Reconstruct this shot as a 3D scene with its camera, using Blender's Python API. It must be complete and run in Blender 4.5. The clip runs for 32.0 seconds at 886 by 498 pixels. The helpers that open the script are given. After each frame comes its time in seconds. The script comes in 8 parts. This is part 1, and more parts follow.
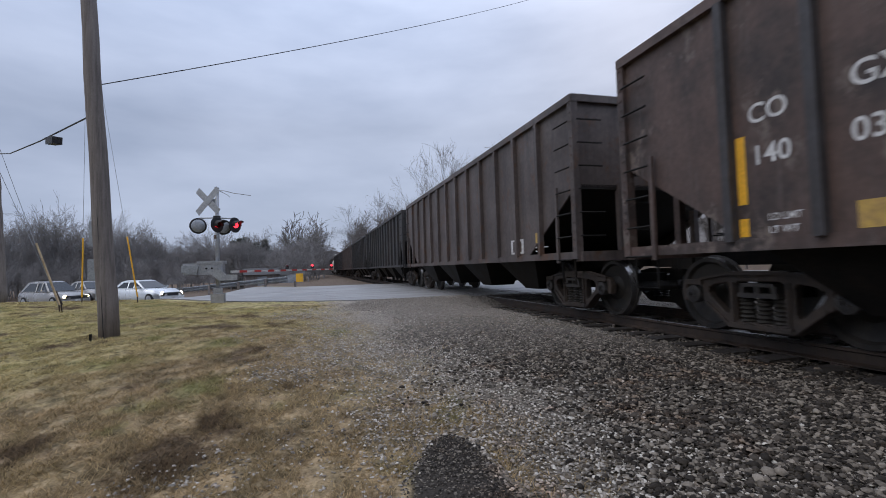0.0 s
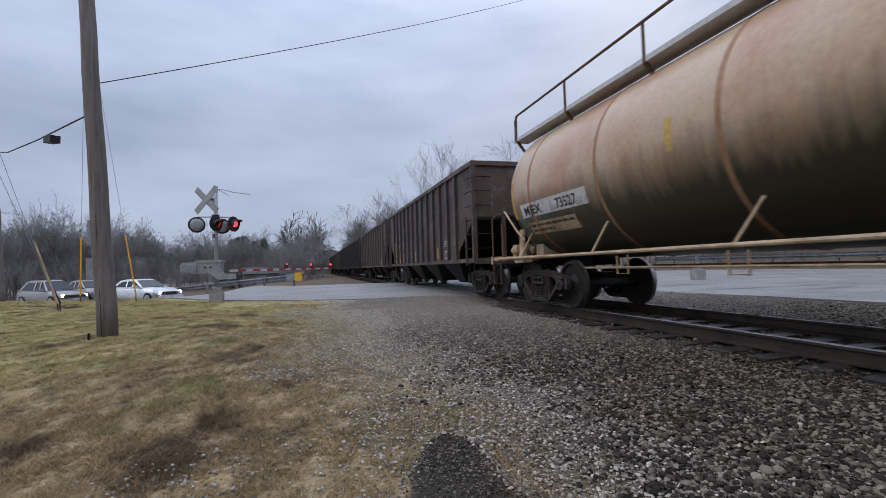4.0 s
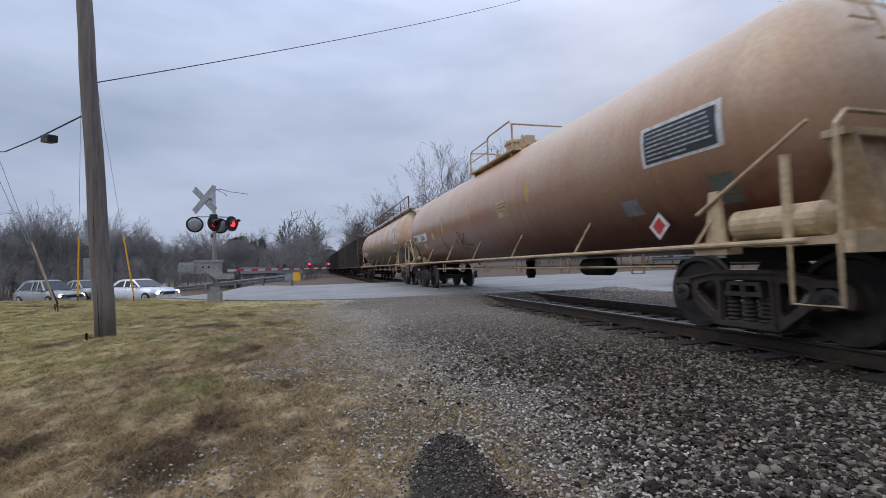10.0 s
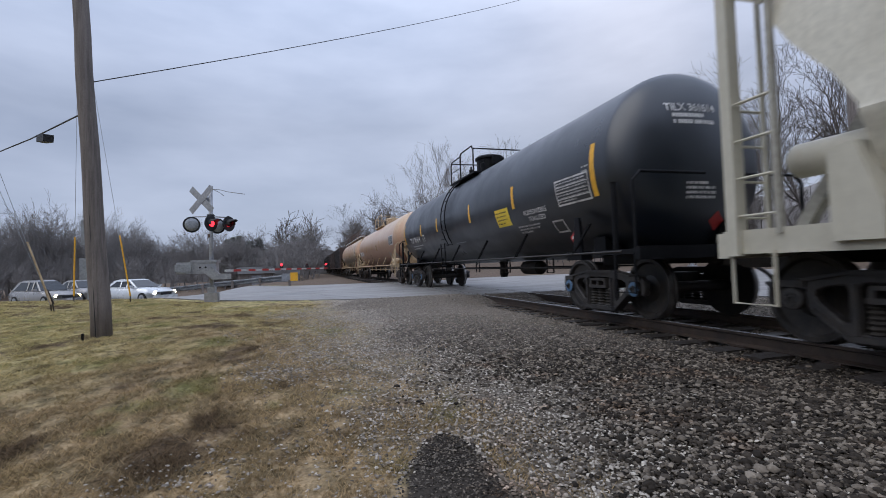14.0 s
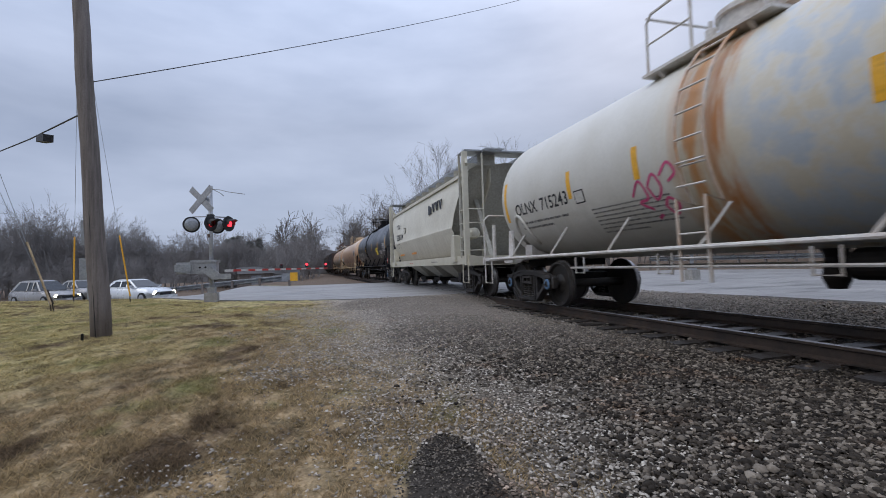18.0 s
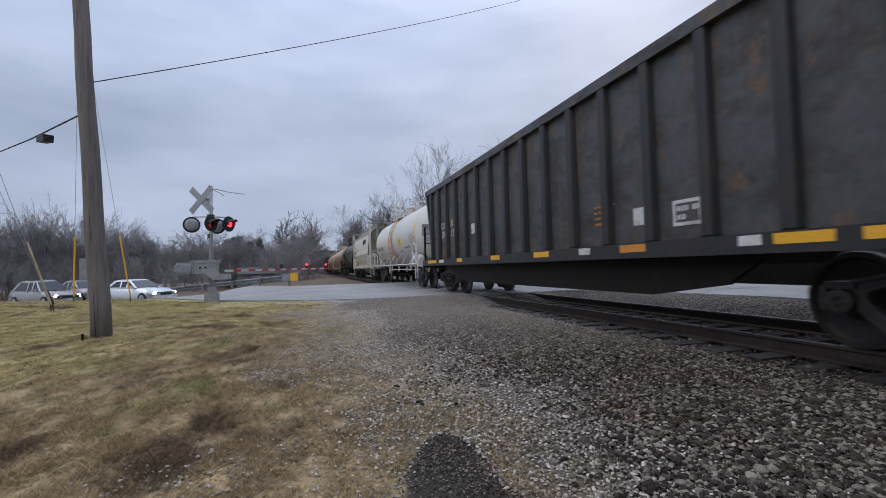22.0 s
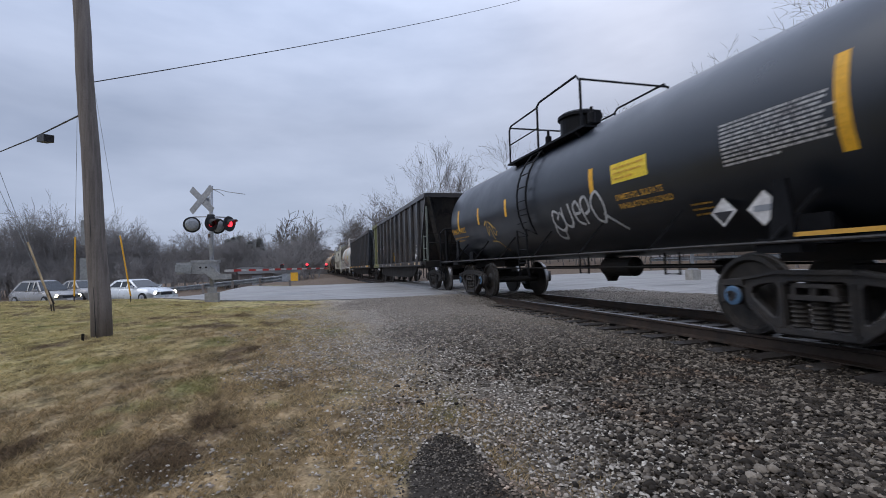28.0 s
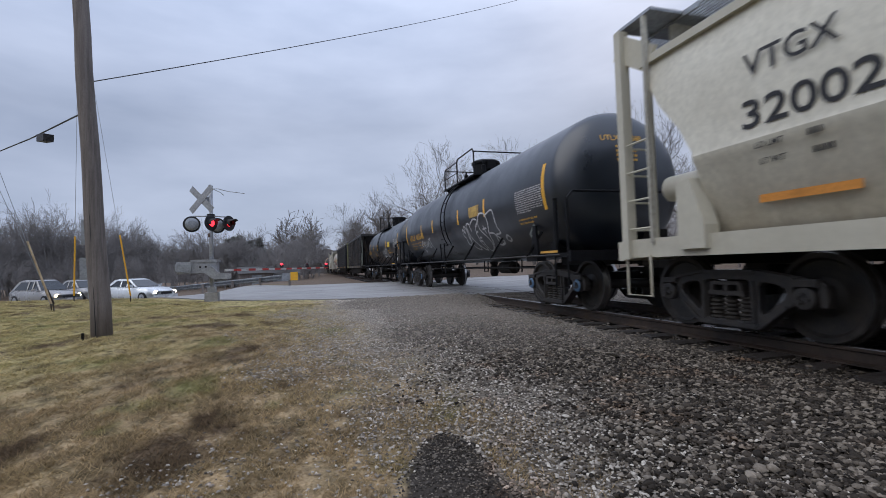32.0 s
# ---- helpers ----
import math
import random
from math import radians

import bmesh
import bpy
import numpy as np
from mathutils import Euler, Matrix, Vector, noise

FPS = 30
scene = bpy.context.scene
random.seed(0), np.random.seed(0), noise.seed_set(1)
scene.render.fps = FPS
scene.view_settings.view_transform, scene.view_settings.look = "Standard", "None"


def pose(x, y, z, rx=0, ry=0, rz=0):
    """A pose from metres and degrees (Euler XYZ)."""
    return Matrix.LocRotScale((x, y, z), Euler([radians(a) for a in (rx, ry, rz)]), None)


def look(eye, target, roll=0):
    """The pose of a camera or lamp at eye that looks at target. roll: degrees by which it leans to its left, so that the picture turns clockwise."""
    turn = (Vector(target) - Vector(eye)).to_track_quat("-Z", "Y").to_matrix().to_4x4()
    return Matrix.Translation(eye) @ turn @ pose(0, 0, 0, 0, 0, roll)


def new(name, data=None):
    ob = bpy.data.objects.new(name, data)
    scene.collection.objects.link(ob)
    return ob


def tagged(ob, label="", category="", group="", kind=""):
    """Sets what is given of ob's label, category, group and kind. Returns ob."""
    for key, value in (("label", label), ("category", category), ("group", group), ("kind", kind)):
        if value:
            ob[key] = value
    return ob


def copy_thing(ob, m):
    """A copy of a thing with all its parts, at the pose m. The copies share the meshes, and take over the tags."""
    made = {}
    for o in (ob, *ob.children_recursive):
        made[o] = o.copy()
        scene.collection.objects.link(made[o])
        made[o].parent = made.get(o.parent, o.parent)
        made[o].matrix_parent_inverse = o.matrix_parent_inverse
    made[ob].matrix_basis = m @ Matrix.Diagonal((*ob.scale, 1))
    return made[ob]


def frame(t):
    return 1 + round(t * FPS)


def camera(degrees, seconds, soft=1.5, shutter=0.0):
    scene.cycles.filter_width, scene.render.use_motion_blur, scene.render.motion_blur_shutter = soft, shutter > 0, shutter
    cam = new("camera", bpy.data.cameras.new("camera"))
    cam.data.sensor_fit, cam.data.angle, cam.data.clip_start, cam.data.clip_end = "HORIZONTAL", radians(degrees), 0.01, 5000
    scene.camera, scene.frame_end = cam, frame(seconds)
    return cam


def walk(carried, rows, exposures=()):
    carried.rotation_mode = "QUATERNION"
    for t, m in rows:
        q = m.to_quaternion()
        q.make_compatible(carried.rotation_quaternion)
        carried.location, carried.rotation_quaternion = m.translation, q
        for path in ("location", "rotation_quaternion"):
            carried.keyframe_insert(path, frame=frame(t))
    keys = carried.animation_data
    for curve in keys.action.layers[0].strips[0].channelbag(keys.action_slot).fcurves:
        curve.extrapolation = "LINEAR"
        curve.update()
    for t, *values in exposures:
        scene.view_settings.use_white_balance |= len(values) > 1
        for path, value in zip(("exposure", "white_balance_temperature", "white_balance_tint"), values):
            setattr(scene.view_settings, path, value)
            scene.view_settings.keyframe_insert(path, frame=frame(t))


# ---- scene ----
SECONDS = 32.0
EYE = Vector((0.0, 0.0, 1.0))
cam = camera(87.03, SECONDS, 0.9, 0.3)


def aim(turn, tilt):
    """The camera's pose: turned to the right of the track's line and tilted up, in degrees."""
    a, b = radians(turn), radians(tilt)
    way = Vector((math.sin(a) * math.cos(b), math.cos(a) * math.cos(b), math.sin(b)))
    return look(EYE, EYE + way * 10, -1.85)


walk(cam, [(t, aim(a, b)) for t, a, b in (
    (0, 15.675, 2.207), (1, 15.668, 2.174), (2, 15.677, 2.155), (3, 15.753, 2.106), (3.5, 15.777, 2.094),
    (5.5, 15.878, 2.048), (7, 15.925, 2.048), (9, 15.968, 2.048), (10, 15.99, 2.048), (11, 16.061, 2.036),
    (12, 16.139, 2.033), (13, 16.216, 2.046), (14, 16.29, 2.059), (14.5, 16.3, 2.059), (16.5, 16.326, 2.065),
    (18, 16.309, 2.057), (19, 16.31, 2.073), (20, 16.313, 2.11), (21, 16.306, 2.111), (22, 16.295, 2.084),
    (23, 16.293, 2.047), (25, 16.292, 2.037), (25.5, 16.3, 2.039), (27.5, 16.261, 2.064), (28, 16.264, 2.065),
    (29, 16.272, 2.056), (30, 16.279, 2.037), (31, 16.274, 2.018), (32, 16.277, 2.006))])

# ---- light ----
def make_world():
    w = bpy.data.worlds.new("overcast")
    scene.world = w
    w.use_nodes = True
    n, l = w.node_tree.nodes, w.node_tree.links
    n.clear()
    out, bg = n.new("ShaderNodeOutputWorld"), n.new("ShaderNodeBackground")
    sky = n.new("ShaderNodeTexSky")
    sky.sky_type, sky.sun_disc = "NISHITA", False
    sky.sun_elevation, sky.sun_rotation = radians(28), radians(40)
    co = n.new("ShaderNodeTexCoord")
    mp = n.new("ShaderNodeMapping")
    mp.inputs["Scale"].default_value = (1.3, 1.3, 4.2)
    no = n.new("ShaderNodeTexNoise")
    no.inputs["Scale"].default_value, no.inputs["Detail"].default_value = 1.7, 5
    no.inputs["Roughness"].default_value = 0.5
    ramp = n.new("ShaderNodeValToRGB")
    e = ramp.color_ramp.elements
    e[0].position, e[0].color = 0.30, (4.4, 5.25, 7.3, 1)
    e[1].position, e[1].color = 0.72, (7.4, 8.35, 10.8, 1)
    mix = n.new("ShaderNodeMixRGB")
    mix.inputs[0].default_value = 0.9
    l.new(co.outputs["Generated"], mp.inputs["Vector"])
    l.new(mp.outputs[0], no.inputs["Vector"])
    l.new(no.outputs["Fac"], ramp.inputs[0])
    l.new(sky.outputs[0], mix.inputs[1])
    l.new(ramp.outputs[0], mix.inputs[2])
    # an overcast sky grows brighter from the horizon to overhead
    sp = n.new("ShaderNodeSeparateXYZ")
    l.new(co.outputs["Generated"], sp.inputs[0])
    up = n.new("ShaderNodeValToRGB")
    q = up.color_ramp.elements
    q[0].position, q[0].color = 0.28, (1, 1, 1, 1)
    q[1].position, q[1].color = 0.85, (2.3, 2.3, 2.3, 1)
    l.new(sp.outputs[2], up.inputs[0])
    mul = n.new("ShaderNodeMixRGB")
    mul.blend_type, mul.inputs[0].default_value = "MULTIPLY", 1.0
    l.new(mix.outputs[0], mul.inputs[1])
    l.new(up.outputs[0], mul.inputs[2])
    l.new(mul.outputs[0], bg.inputs["Color"])
    bg.inputs["Strength"].default_value = 0.075
    l.new(bg.outputs[0], out.inputs["Surface"])


make_world()
sun = new("sun", bpy.data.lights.new("sun", "SUN"))
sun.data.energy, sun.data.angle, sun.data.color = 1.2, radians(70), (1.0, 0.94, 0.86)
sun.matrix_world = look((-28, -6, 44), (0, 6, 0))
scene.view_settings.exposure = 0.0

# ---- materials ----
def shader(name):
    m = bpy.data.materials.new(name)
    m.use_nodes = True
    nt = m.node_tree
    return m, nt.nodes, nt.links, nt.nodes["Principled BSDF"]


def noise_node(n, l, vec, scale, detail=4, rough=0.6):
    t = n.new("ShaderNodeTexNoise")
    t.inputs["Scale"].default_value, t.inputs["Detail"].default_value = scale, detail
    t.inputs["Roughness"].default_value = rough
    l.new(vec, t.inputs["Vector"])
    return t.outputs["Fac"]


def ramp_node(n, l, fac, lo, hi, a=(0, 0, 0), b=(1, 1, 1)):
    r = n.new("ShaderNodeValToRGB")
    e = r.color_ramp.elements
    e[0].position, e[0].color = lo, (*a, 1)
    e[1].position, e[1].color = hi, (*b, 1)
    l.new(fac, r.inputs[0])
    return r.outputs[0]


def mix_node(n, l, fac, a, b, kind="MIX"):
    m = n.new("ShaderNodeMixRGB")
    m.blend_type = kind
    for k, v in ((0, fac), (1, a), (2, b)):
        if isinstance(v, (int, float)):
            m.inputs[k].default_value = v
        elif isinstance(v, tuple):
            m.inputs[k].default_value = (*v, 1)
        else:
            l.new(v, m.inputs[k])
    return m.outputs[0]


def bump_node(n, l, bsdf, height, strength, distance=0.01):
    b = n.new("ShaderNodeBump")
    b.inputs["Strength"].default_value, b.inputs["Distance"].default_value = strength, distance
    l.new(height, b.inputs["Height"])
    l.new(b.outputs[0], bsdf.inputs["Normal"])


def worn(name, base, second, wear=(0.45, 0.7), rough=0.6, metal=0.0, scale=1.5, fine=18.0, stretch=(1, 1, 1), bump=0.15,
         streak=None, streak_range=(0.5, 0.75), speck=(0.72, 1.2), chips=None, chip_range=(0.60, 0.64)):
    """A painted, stained or rusted surface: two colours by a broad noise, a fine grain and upright streaks."""
    m, n, l, b = shader(name)
    co = n.new("ShaderNodeTexCoord").outputs["Object"]
    mp = n.new("ShaderNodeMapping")
    mp.inputs["Scale"].default_value = stretch
    l.new(co, mp.inputs["Vector"])
    broad = noise_node(n, l, mp.outputs[0], scale, 6, 0.65)
    grain = noise_node(n, l, co, fine, 3)
    col = mix_node(n, l, ramp_node(n, l, broad, *wear), base, second)
    if streak:
        ms = n.new("ShaderNodeMapping")
        ms.inputs["Scale"].default_value = (3.0, 3.0, 0.25)
        l.new(co, ms.inputs["Vector"])
        s = noise_node(n, l, ms.outputs[0], 1.6, 5, 0.7)
        col = mix_node(n, l, ramp_node(n, l, s, *streak_range), col, streak)
    if chips:
        mc = n.new("ShaderNodeMapping")
        mc.inputs["Location"].default_value, mc.inputs["Scale"].default_value = (7, 3, 5), (1, 1, 0.7)
        l.new(co, mc.inputs["Vector"])
        flake = noise_node(n, l, mc.outputs[0], 2.3, 9, 0.72)
        col = mix_node(n, l, ramp_node(n, l, flake, *chip_range), col, chips)
    g = ramp_node(n, l, grain, 0.2, 0.8, (speck[0],) * 3, (speck[1],) * 3)
    col = mix_node(n, l, 1.0, col, g, "MULTIPLY")
    l.new(col, b.inputs["Base Color"])
    rr = ramp_node(n, l, broad, 0.3, 0.8, (rough - 0.1,) * 3, (min(1, rough + 0.15),) * 3)
    l.new(rr, b.inputs["Roughness"])
    b.inputs["Metallic"].default_value = metal
    if bump:
        bump_node(n, l, b, grain, bump, 0.01)
    return m


def plain(name, base, rough=0.6, metal=0.0):
    return worn(name, base, tuple(c * 0.7 for c in base), (0.5, 0.8), rough, metal, 3.0, 40.0, bump=0.05)


def glowing(name, colour, strength):
    m, n, l, b = shader(name)
    b.inputs["Base Color"].default_value = (*colour, 1)
    b.inputs["Emission Color"].default_value = (*colour, 1)
    b.inputs["Emission Strength"].default_value = strength
    return m


def glass(name, tint=(0.8, 0.85, 0.9), rough=0.05):
    m, n, l, b = shader(name)
    b.inputs["Base Color"].default_value = (*tint, 1)
    b.inputs["Roughness"].default_value = rough
    b.inputs["Transmission Weight"].default_value = 1.0
    b.inputs["IOR"].default_value = 1.45
    return m


M = {
    "rail": worn("rail_steel", (0.034, 0.026, 0.021), (0.075, 0.050, 0.036), (0.4, 0.7), 0.55, 0.3, 2.0),
    "railtop": worn("rail_head_steel", (0.35, 0.35, 0.36), (0.16, 0.14, 0.13), (0.4, 0.75), 0.3, 0.9, 3.0, bump=0.02),
    "tie": worn("creosoted_wood", (0.022, 0.019, 0.017), (0.055, 0.046, 0.040), (0.4, 0.7), 0.45, 0, 2.5, 30, (1, 6, 6), 0.4),
    "dark": worn("grimy_steel", (0.013, 0.0125, 0.012), (0.028, 0.023, 0.019), (0.4, 0.7), 0.65, 0.2, 3.0, 25),
    "frame": worn("cast_steel", (0.029, 0.028, 0.029), (0.065, 0.056, 0.048), (0.4, 0.7), 0.55, 0.1, 4.0, 30, bump=0.4),
    "framerust": worn("rusty_cast_steel", (0.040, 0.031, 0.026), (0.085, 0.060, 0.045), (0.4, 0.7), 0.65, 0.1, 4.0, 30, bump=0.4),
    "spring": worn("spring_steel", (0.070, 0.063, 0.056), (0.030, 0.027, 0.024), (0.4, 0.7), 0.5, 0.2, 5.0, 25),
    "wheel": worn("wheel_steel", (0.020, 0.019, 0.018), (0.055, 0.046, 0.039), (0.4, 0.7), 0.55, 0.2, 4.0, 25, bump=0.2),
    "tread": worn("wheel_tread", (0.35, 0.34, 0.33), (0.15, 0.14, 0.13), (0.4, 0.7), 0.35, 0.9, 4.0, bump=0.02),
    "bluecap": plain("blue_bearing_cap", (0.08, 0.16, 0.27), 0.5),
    "hop1": worn("faded_brown_paint", (0.110, 0.088, 0.080), (0.058, 0.045, 0.042), (0.4, 0.7), 0.55, 0.1, 0.7, 14, streak=(0.05, 0.042, 0.04), bump=0.1, chips=(0.105, 0.060, 0.040), chip_range=(0.54, 0.62)),
    "hop2": worn("rusty_brown_paint", (0.100, 0.064, 0.052), (0.042, 0.033, 0.031), (0.42, 0.66), 0.6, 0.1, 1.1, 14, streak=(0.12, 0.10, 0.092), streak_range=(0.56, 0.74), chips=(0.150, 0.118, 0.100), chip_range=(0.56, 0.62)),
    "ribgrey": worn("dull_grey_brown_paint", (0.060, 0.057, 0.060), (0.038, 0.032, 0.031), (0.4, 0.7), 0.55, 0.1, 1.2, 14),
    "hop3": worn("blackened_paint", (0.03, 0.03, 0.032), (0.055, 0.045, 0.04), (0.4, 0.7), 0.6, 0.1, 0.7, 14),
    "gon1": worn("worn_grey_black_paint", (0.070, 0.072, 0.075), (0.042, 0.038, 0.036), (0.46, 0.62), 0.55, 0.1, 1.7, 14, (1, 1, 1.6), streak=(0.095, 0.068, 0.050), streak_range=(0.56, 0.70), chips=(0.125, 0.078, 0.048), chip_range=(0.545, 0.61)),
    "gon2": worn("dull_black_paint", (0.021, 0.021, 0.022), (0.050, 0.040, 0.034), (0.42, 0.66), 0.40, 0.0, 1.3, 14, bump=0.2, streak=(0.070, 0.056, 0.047), streak_range=(0.56, 0.72), chips=(0.007, 0.007, 0.008), chip_range=(0.52, 0.58)),
    "gonend": worn("steel_blue_black_paint", (0.035, 0.042, 0.052), (0.022, 0.024, 0.028), (0.45, 0.75), 0.5, 0.1, 0.9, 14),
    "gonrib": worn("black_rib_paint", (0.022, 0.023, 0.026), (0.045, 0.036, 0.031), (0.45, 0.7), 0.55, 0.1, 1.5, 14),
    "gongrey": worn("grey_green_worn_paint", (0.15, 0.165, 0.14), (0.09, 0.10, 0.085), (0.4, 0.7), 0.6, 0, 2.0),
    "green": worn("mossy_green_paint", (0.145, 0.148, 0.060), (0.085, 0.098, 0.042), (0.42, 0.7), 0.65, 0.0, 1.0, 12, streak=(0.16, 0.13, 0.06), streak_range=(0.55, 0.8)),
    "tan1": worn("stained_tan_paint", (0.44, 0.28, 0.16), (0.32, 0.13, 0.055), (0.5, 0.75), 0.5, 0, 0.55, 12, streak=(0.30, 0.17, 0.09), streak_range=(0.5, 0.8)),
    "tan2": worn("rust_tan_paint", (0.42, 0.23, 0.12), (0.28, 0.10, 0.045), (0.42, 0.72), 0.5, 0, 0.5, 12, streak=(0.22, 0.10, 0.05), streak_range=(0.5, 0.8)),
    "tantrim": worn("cream_tan_trim", (0.50, 0.38, 0.24), (0.28, 0.19, 0.11), (0.45, 0.7), 0.6, 0, 2.0),
    "rust": worn("rusted_iron", (0.13, 0.065, 0.04), (0.07, 0.04, 0.03), (0.4, 0.7), 0.75, 0.1, 3.0),
    "black": worn("glossy_black_paint", (0.0042, 0.0078, 0.0140), (0.0075, 0.0125, 0.0205), (0.45, 0.75), 0.36, 0, 0.8, 10, bump=0, speck=(0.92, 1.06)),
    "blackm": worn("matt_black_steel", (0.006, 0.0065, 0.008), (0.014, 0.014, 0.016), (0.45, 0.75), 0.55, 0.1, 2.0),
    "white": worn("off_white_paint", (0.56, 0.555, 0.52), (0.51, 0.50, 0.46), (0.45, 0.75), 0.42, 0, 0.6, 10, streak=(0.50, 0.475, 0.42), streak_range=(0.6, 0.9), bump=0.03),
    "whitetrim": worn("white_trim_paint", (0.58, 0.56, 0.53), (0.42, 0.34, 0.28), (0.5, 0.75), 0.5, 0, 2.0),
    "cream": worn("cream_grey_paint", (0.52, 0.495, 0.405), (0.44, 0.415, 0.33), (0.4, 0.75), 0.45, 0, 0.7, 10, streak=(0.44, 0.39, 0.29), streak_range=(0.56, 0.85), bump=0, speck=(0.92, 1.06)),
    # cream paint copied darker: shade and grime at the ends in one colour
    "creamd": worn("shaded_grimy_grey_paint", (0.40, 0.385, 0.33), (0.28, 0.265, 0.22), (0.45, 0.75), 0.55, 0, 1.0),
    "yellow": plain("reflective_yellow", (0.80, 0.42, 0.03), 0.45),
    "yellow2": plain("placard_yellow", (0.85, 0.62, 0.05), 0.5),
    "oldyellow": worn("faded_yellow", (0.55, 0.36, 0.08), (0.35, 0.22, 0.09), (0.45, 0.7), 0.6, 0, 4.0),
    "orange": plain("faded_orange", (0.62, 0.25, 0.04), 0.55),
    "letter": worn("worn_white_letters", (0.62, 0.61, 0.6), (0.28, 0.26, 0.25), (0.5, 0.72), 0.6, 0, 5.0),
    "letterb": plain("black_letters", (0.018, 0.018, 0.021), 0.6),
    "lettery": plain("yellow_letters", (0.65, 0.36, 0.06), 0.6),
    "spray": worn("white_spray_paint", (0.55, 0.56, 0.57), (0.3, 0.31, 0.32), (0.45, 0.75), 0.7, 0, 6.0),
    "shieldgrey": worn("pale_grey_shield_paint", (0.56, 0.57, 0.585), (0.52, 0.51, 0.50), (0.4, 0.7), 0.45, 0, 1.2, 12, streak=(0.46, 0.38, 0.31), streak_range=(0.64, 0.85), bump=0),
    "bluewash": plain("faint_blue_spray_paint", (0.09, 0.16, 0.21), 0.7),
    "palespray": worn("worn_pale_spray_paint", (0.16, 0.165, 0.165), (0.09, 0.075, 0.068), (0.42, 0.6), 0.65, 0, 5.0, 30),
    "pink": plain("pink_spray_paint", (0.6, 0.09, 0.22), 0.7),
    "red": plain("red_paint", (0.45, 0.035, 0.03), 0.5),
    "wood": worn("weathered_pole_wood", (0.195, 0.170, 0.155), (0.110, 0.093, 0.086), (0.38, 0.68), 0.85, 0, 4.0, 60, (6, 6, 0.35), 0.5, streak=(0.255, 0.222, 0.203)),
    "alu": worn("dull_aluminium", (0.42, 0.43, 0.45), (0.30, 0.31, 0.33), (0.4, 0.7), 0.45, 0.6, 3.0),
    "galv": worn("galvanised_steel", (0.36, 0.38, 0.40), (0.24, 0.25, 0.27), (0.4, 0.7), 0.5, 0.6, 3.0),
    "concrete": worn("weathered_concrete", (0.36, 0.35, 0.33), (0.24, 0.23, 0.21), (0.4, 0.7), 0.9, 0, 4.0, 40, bump=0.3),
    "cable": plain("cable_black", (0.02, 0.02, 0.023), 0.6),
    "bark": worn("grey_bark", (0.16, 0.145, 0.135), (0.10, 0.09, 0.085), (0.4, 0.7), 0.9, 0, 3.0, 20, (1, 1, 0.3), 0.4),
    # far bark and far rises: haze of distance is mixed into both colours
    "barkfar": worn("hazed_far_bark", (0.25, 0.237, 0.232), (0.185, 0.175, 0.17), (0.4, 0.7), 0.95, 0, 0.3, 4, bump=0),
    "ridge": worn("hazed_wooded_rise", (0.25, 0.238, 0.232), (0.19, 0.18, 0.175), (0.4, 0.7), 0.95, 0, 0.5, 3.0, (1, 1, 0.25), 0),
    # colour of the unseen bank added to block low light
    "lightblock": worn("light_block_dark", (0.070, 0.062, 0.055), (0.045, 0.040, 0.036), (0.4, 0.7), 0.95, 0, 0.6, 3.0, (1, 1, 0.25), 0),
    "print": worn("small_black_print", (0.10, 0.10, 0.105), (0.16, 0.16, 0.16), (0.4, 0.7), 0.6, 0, 6.0),
    # needles paled to match the haze painted on the far trees
    "ever": worn("hazed_evergreen_needles", (0.21, 0.225, 0.205), (0.15, 0.165, 0.148), (0.4, 0.7), 0.9, 0, 1.0, 6),
    "lampred": glowing("lit_red_lens", (1.0, 0.03, 0.05), 3.0),
    "lensred": worn("unlit_red_lens", (0.05, 0.006, 0.008), (0.03, 0.005, 0.006), (0.4, 0.7), 0.2, 0, 8.0),
    "headlight": glowing("lit_headlight", (1.0, 0.92, 0.74), 13.0),
    "foglight": glowing("amber_running_light", (1.0, 0.76, 0.42), 13.0),
    "silver": worn("silver_car_paint", (0.66, 0.68, 0.69), (0.6, 0.62, 0.64), (0.4, 0.7), 0.28, 0.5, 1.0, bump=0, speck=(0.95, 1.04)),
    "greycar": worn("grey_car_paint", (0.34, 0.33, 0.32), (0.29, 0.28, 0.275), (0.4, 0.7), 0.28, 0.5, 1.0, bump=0, speck=(0.95, 1.04)),
    "carglass": worn("dark_car_glass", (0.02, 0.024, 0.028), (0.03, 0.034, 0.038), (0.4, 0.7), 0.08, 0.0, 1.0, bump=0),
    "tyre": plain("tyre_rubber", (0.015, 0.015, 0.016), 0.85),
    "brick": worn("brown_brick", (0.16, 0.10, 0.075), (0.11, 0.075, 0.06), (0.4, 0.7), 0.85, 0, 1.0),
}


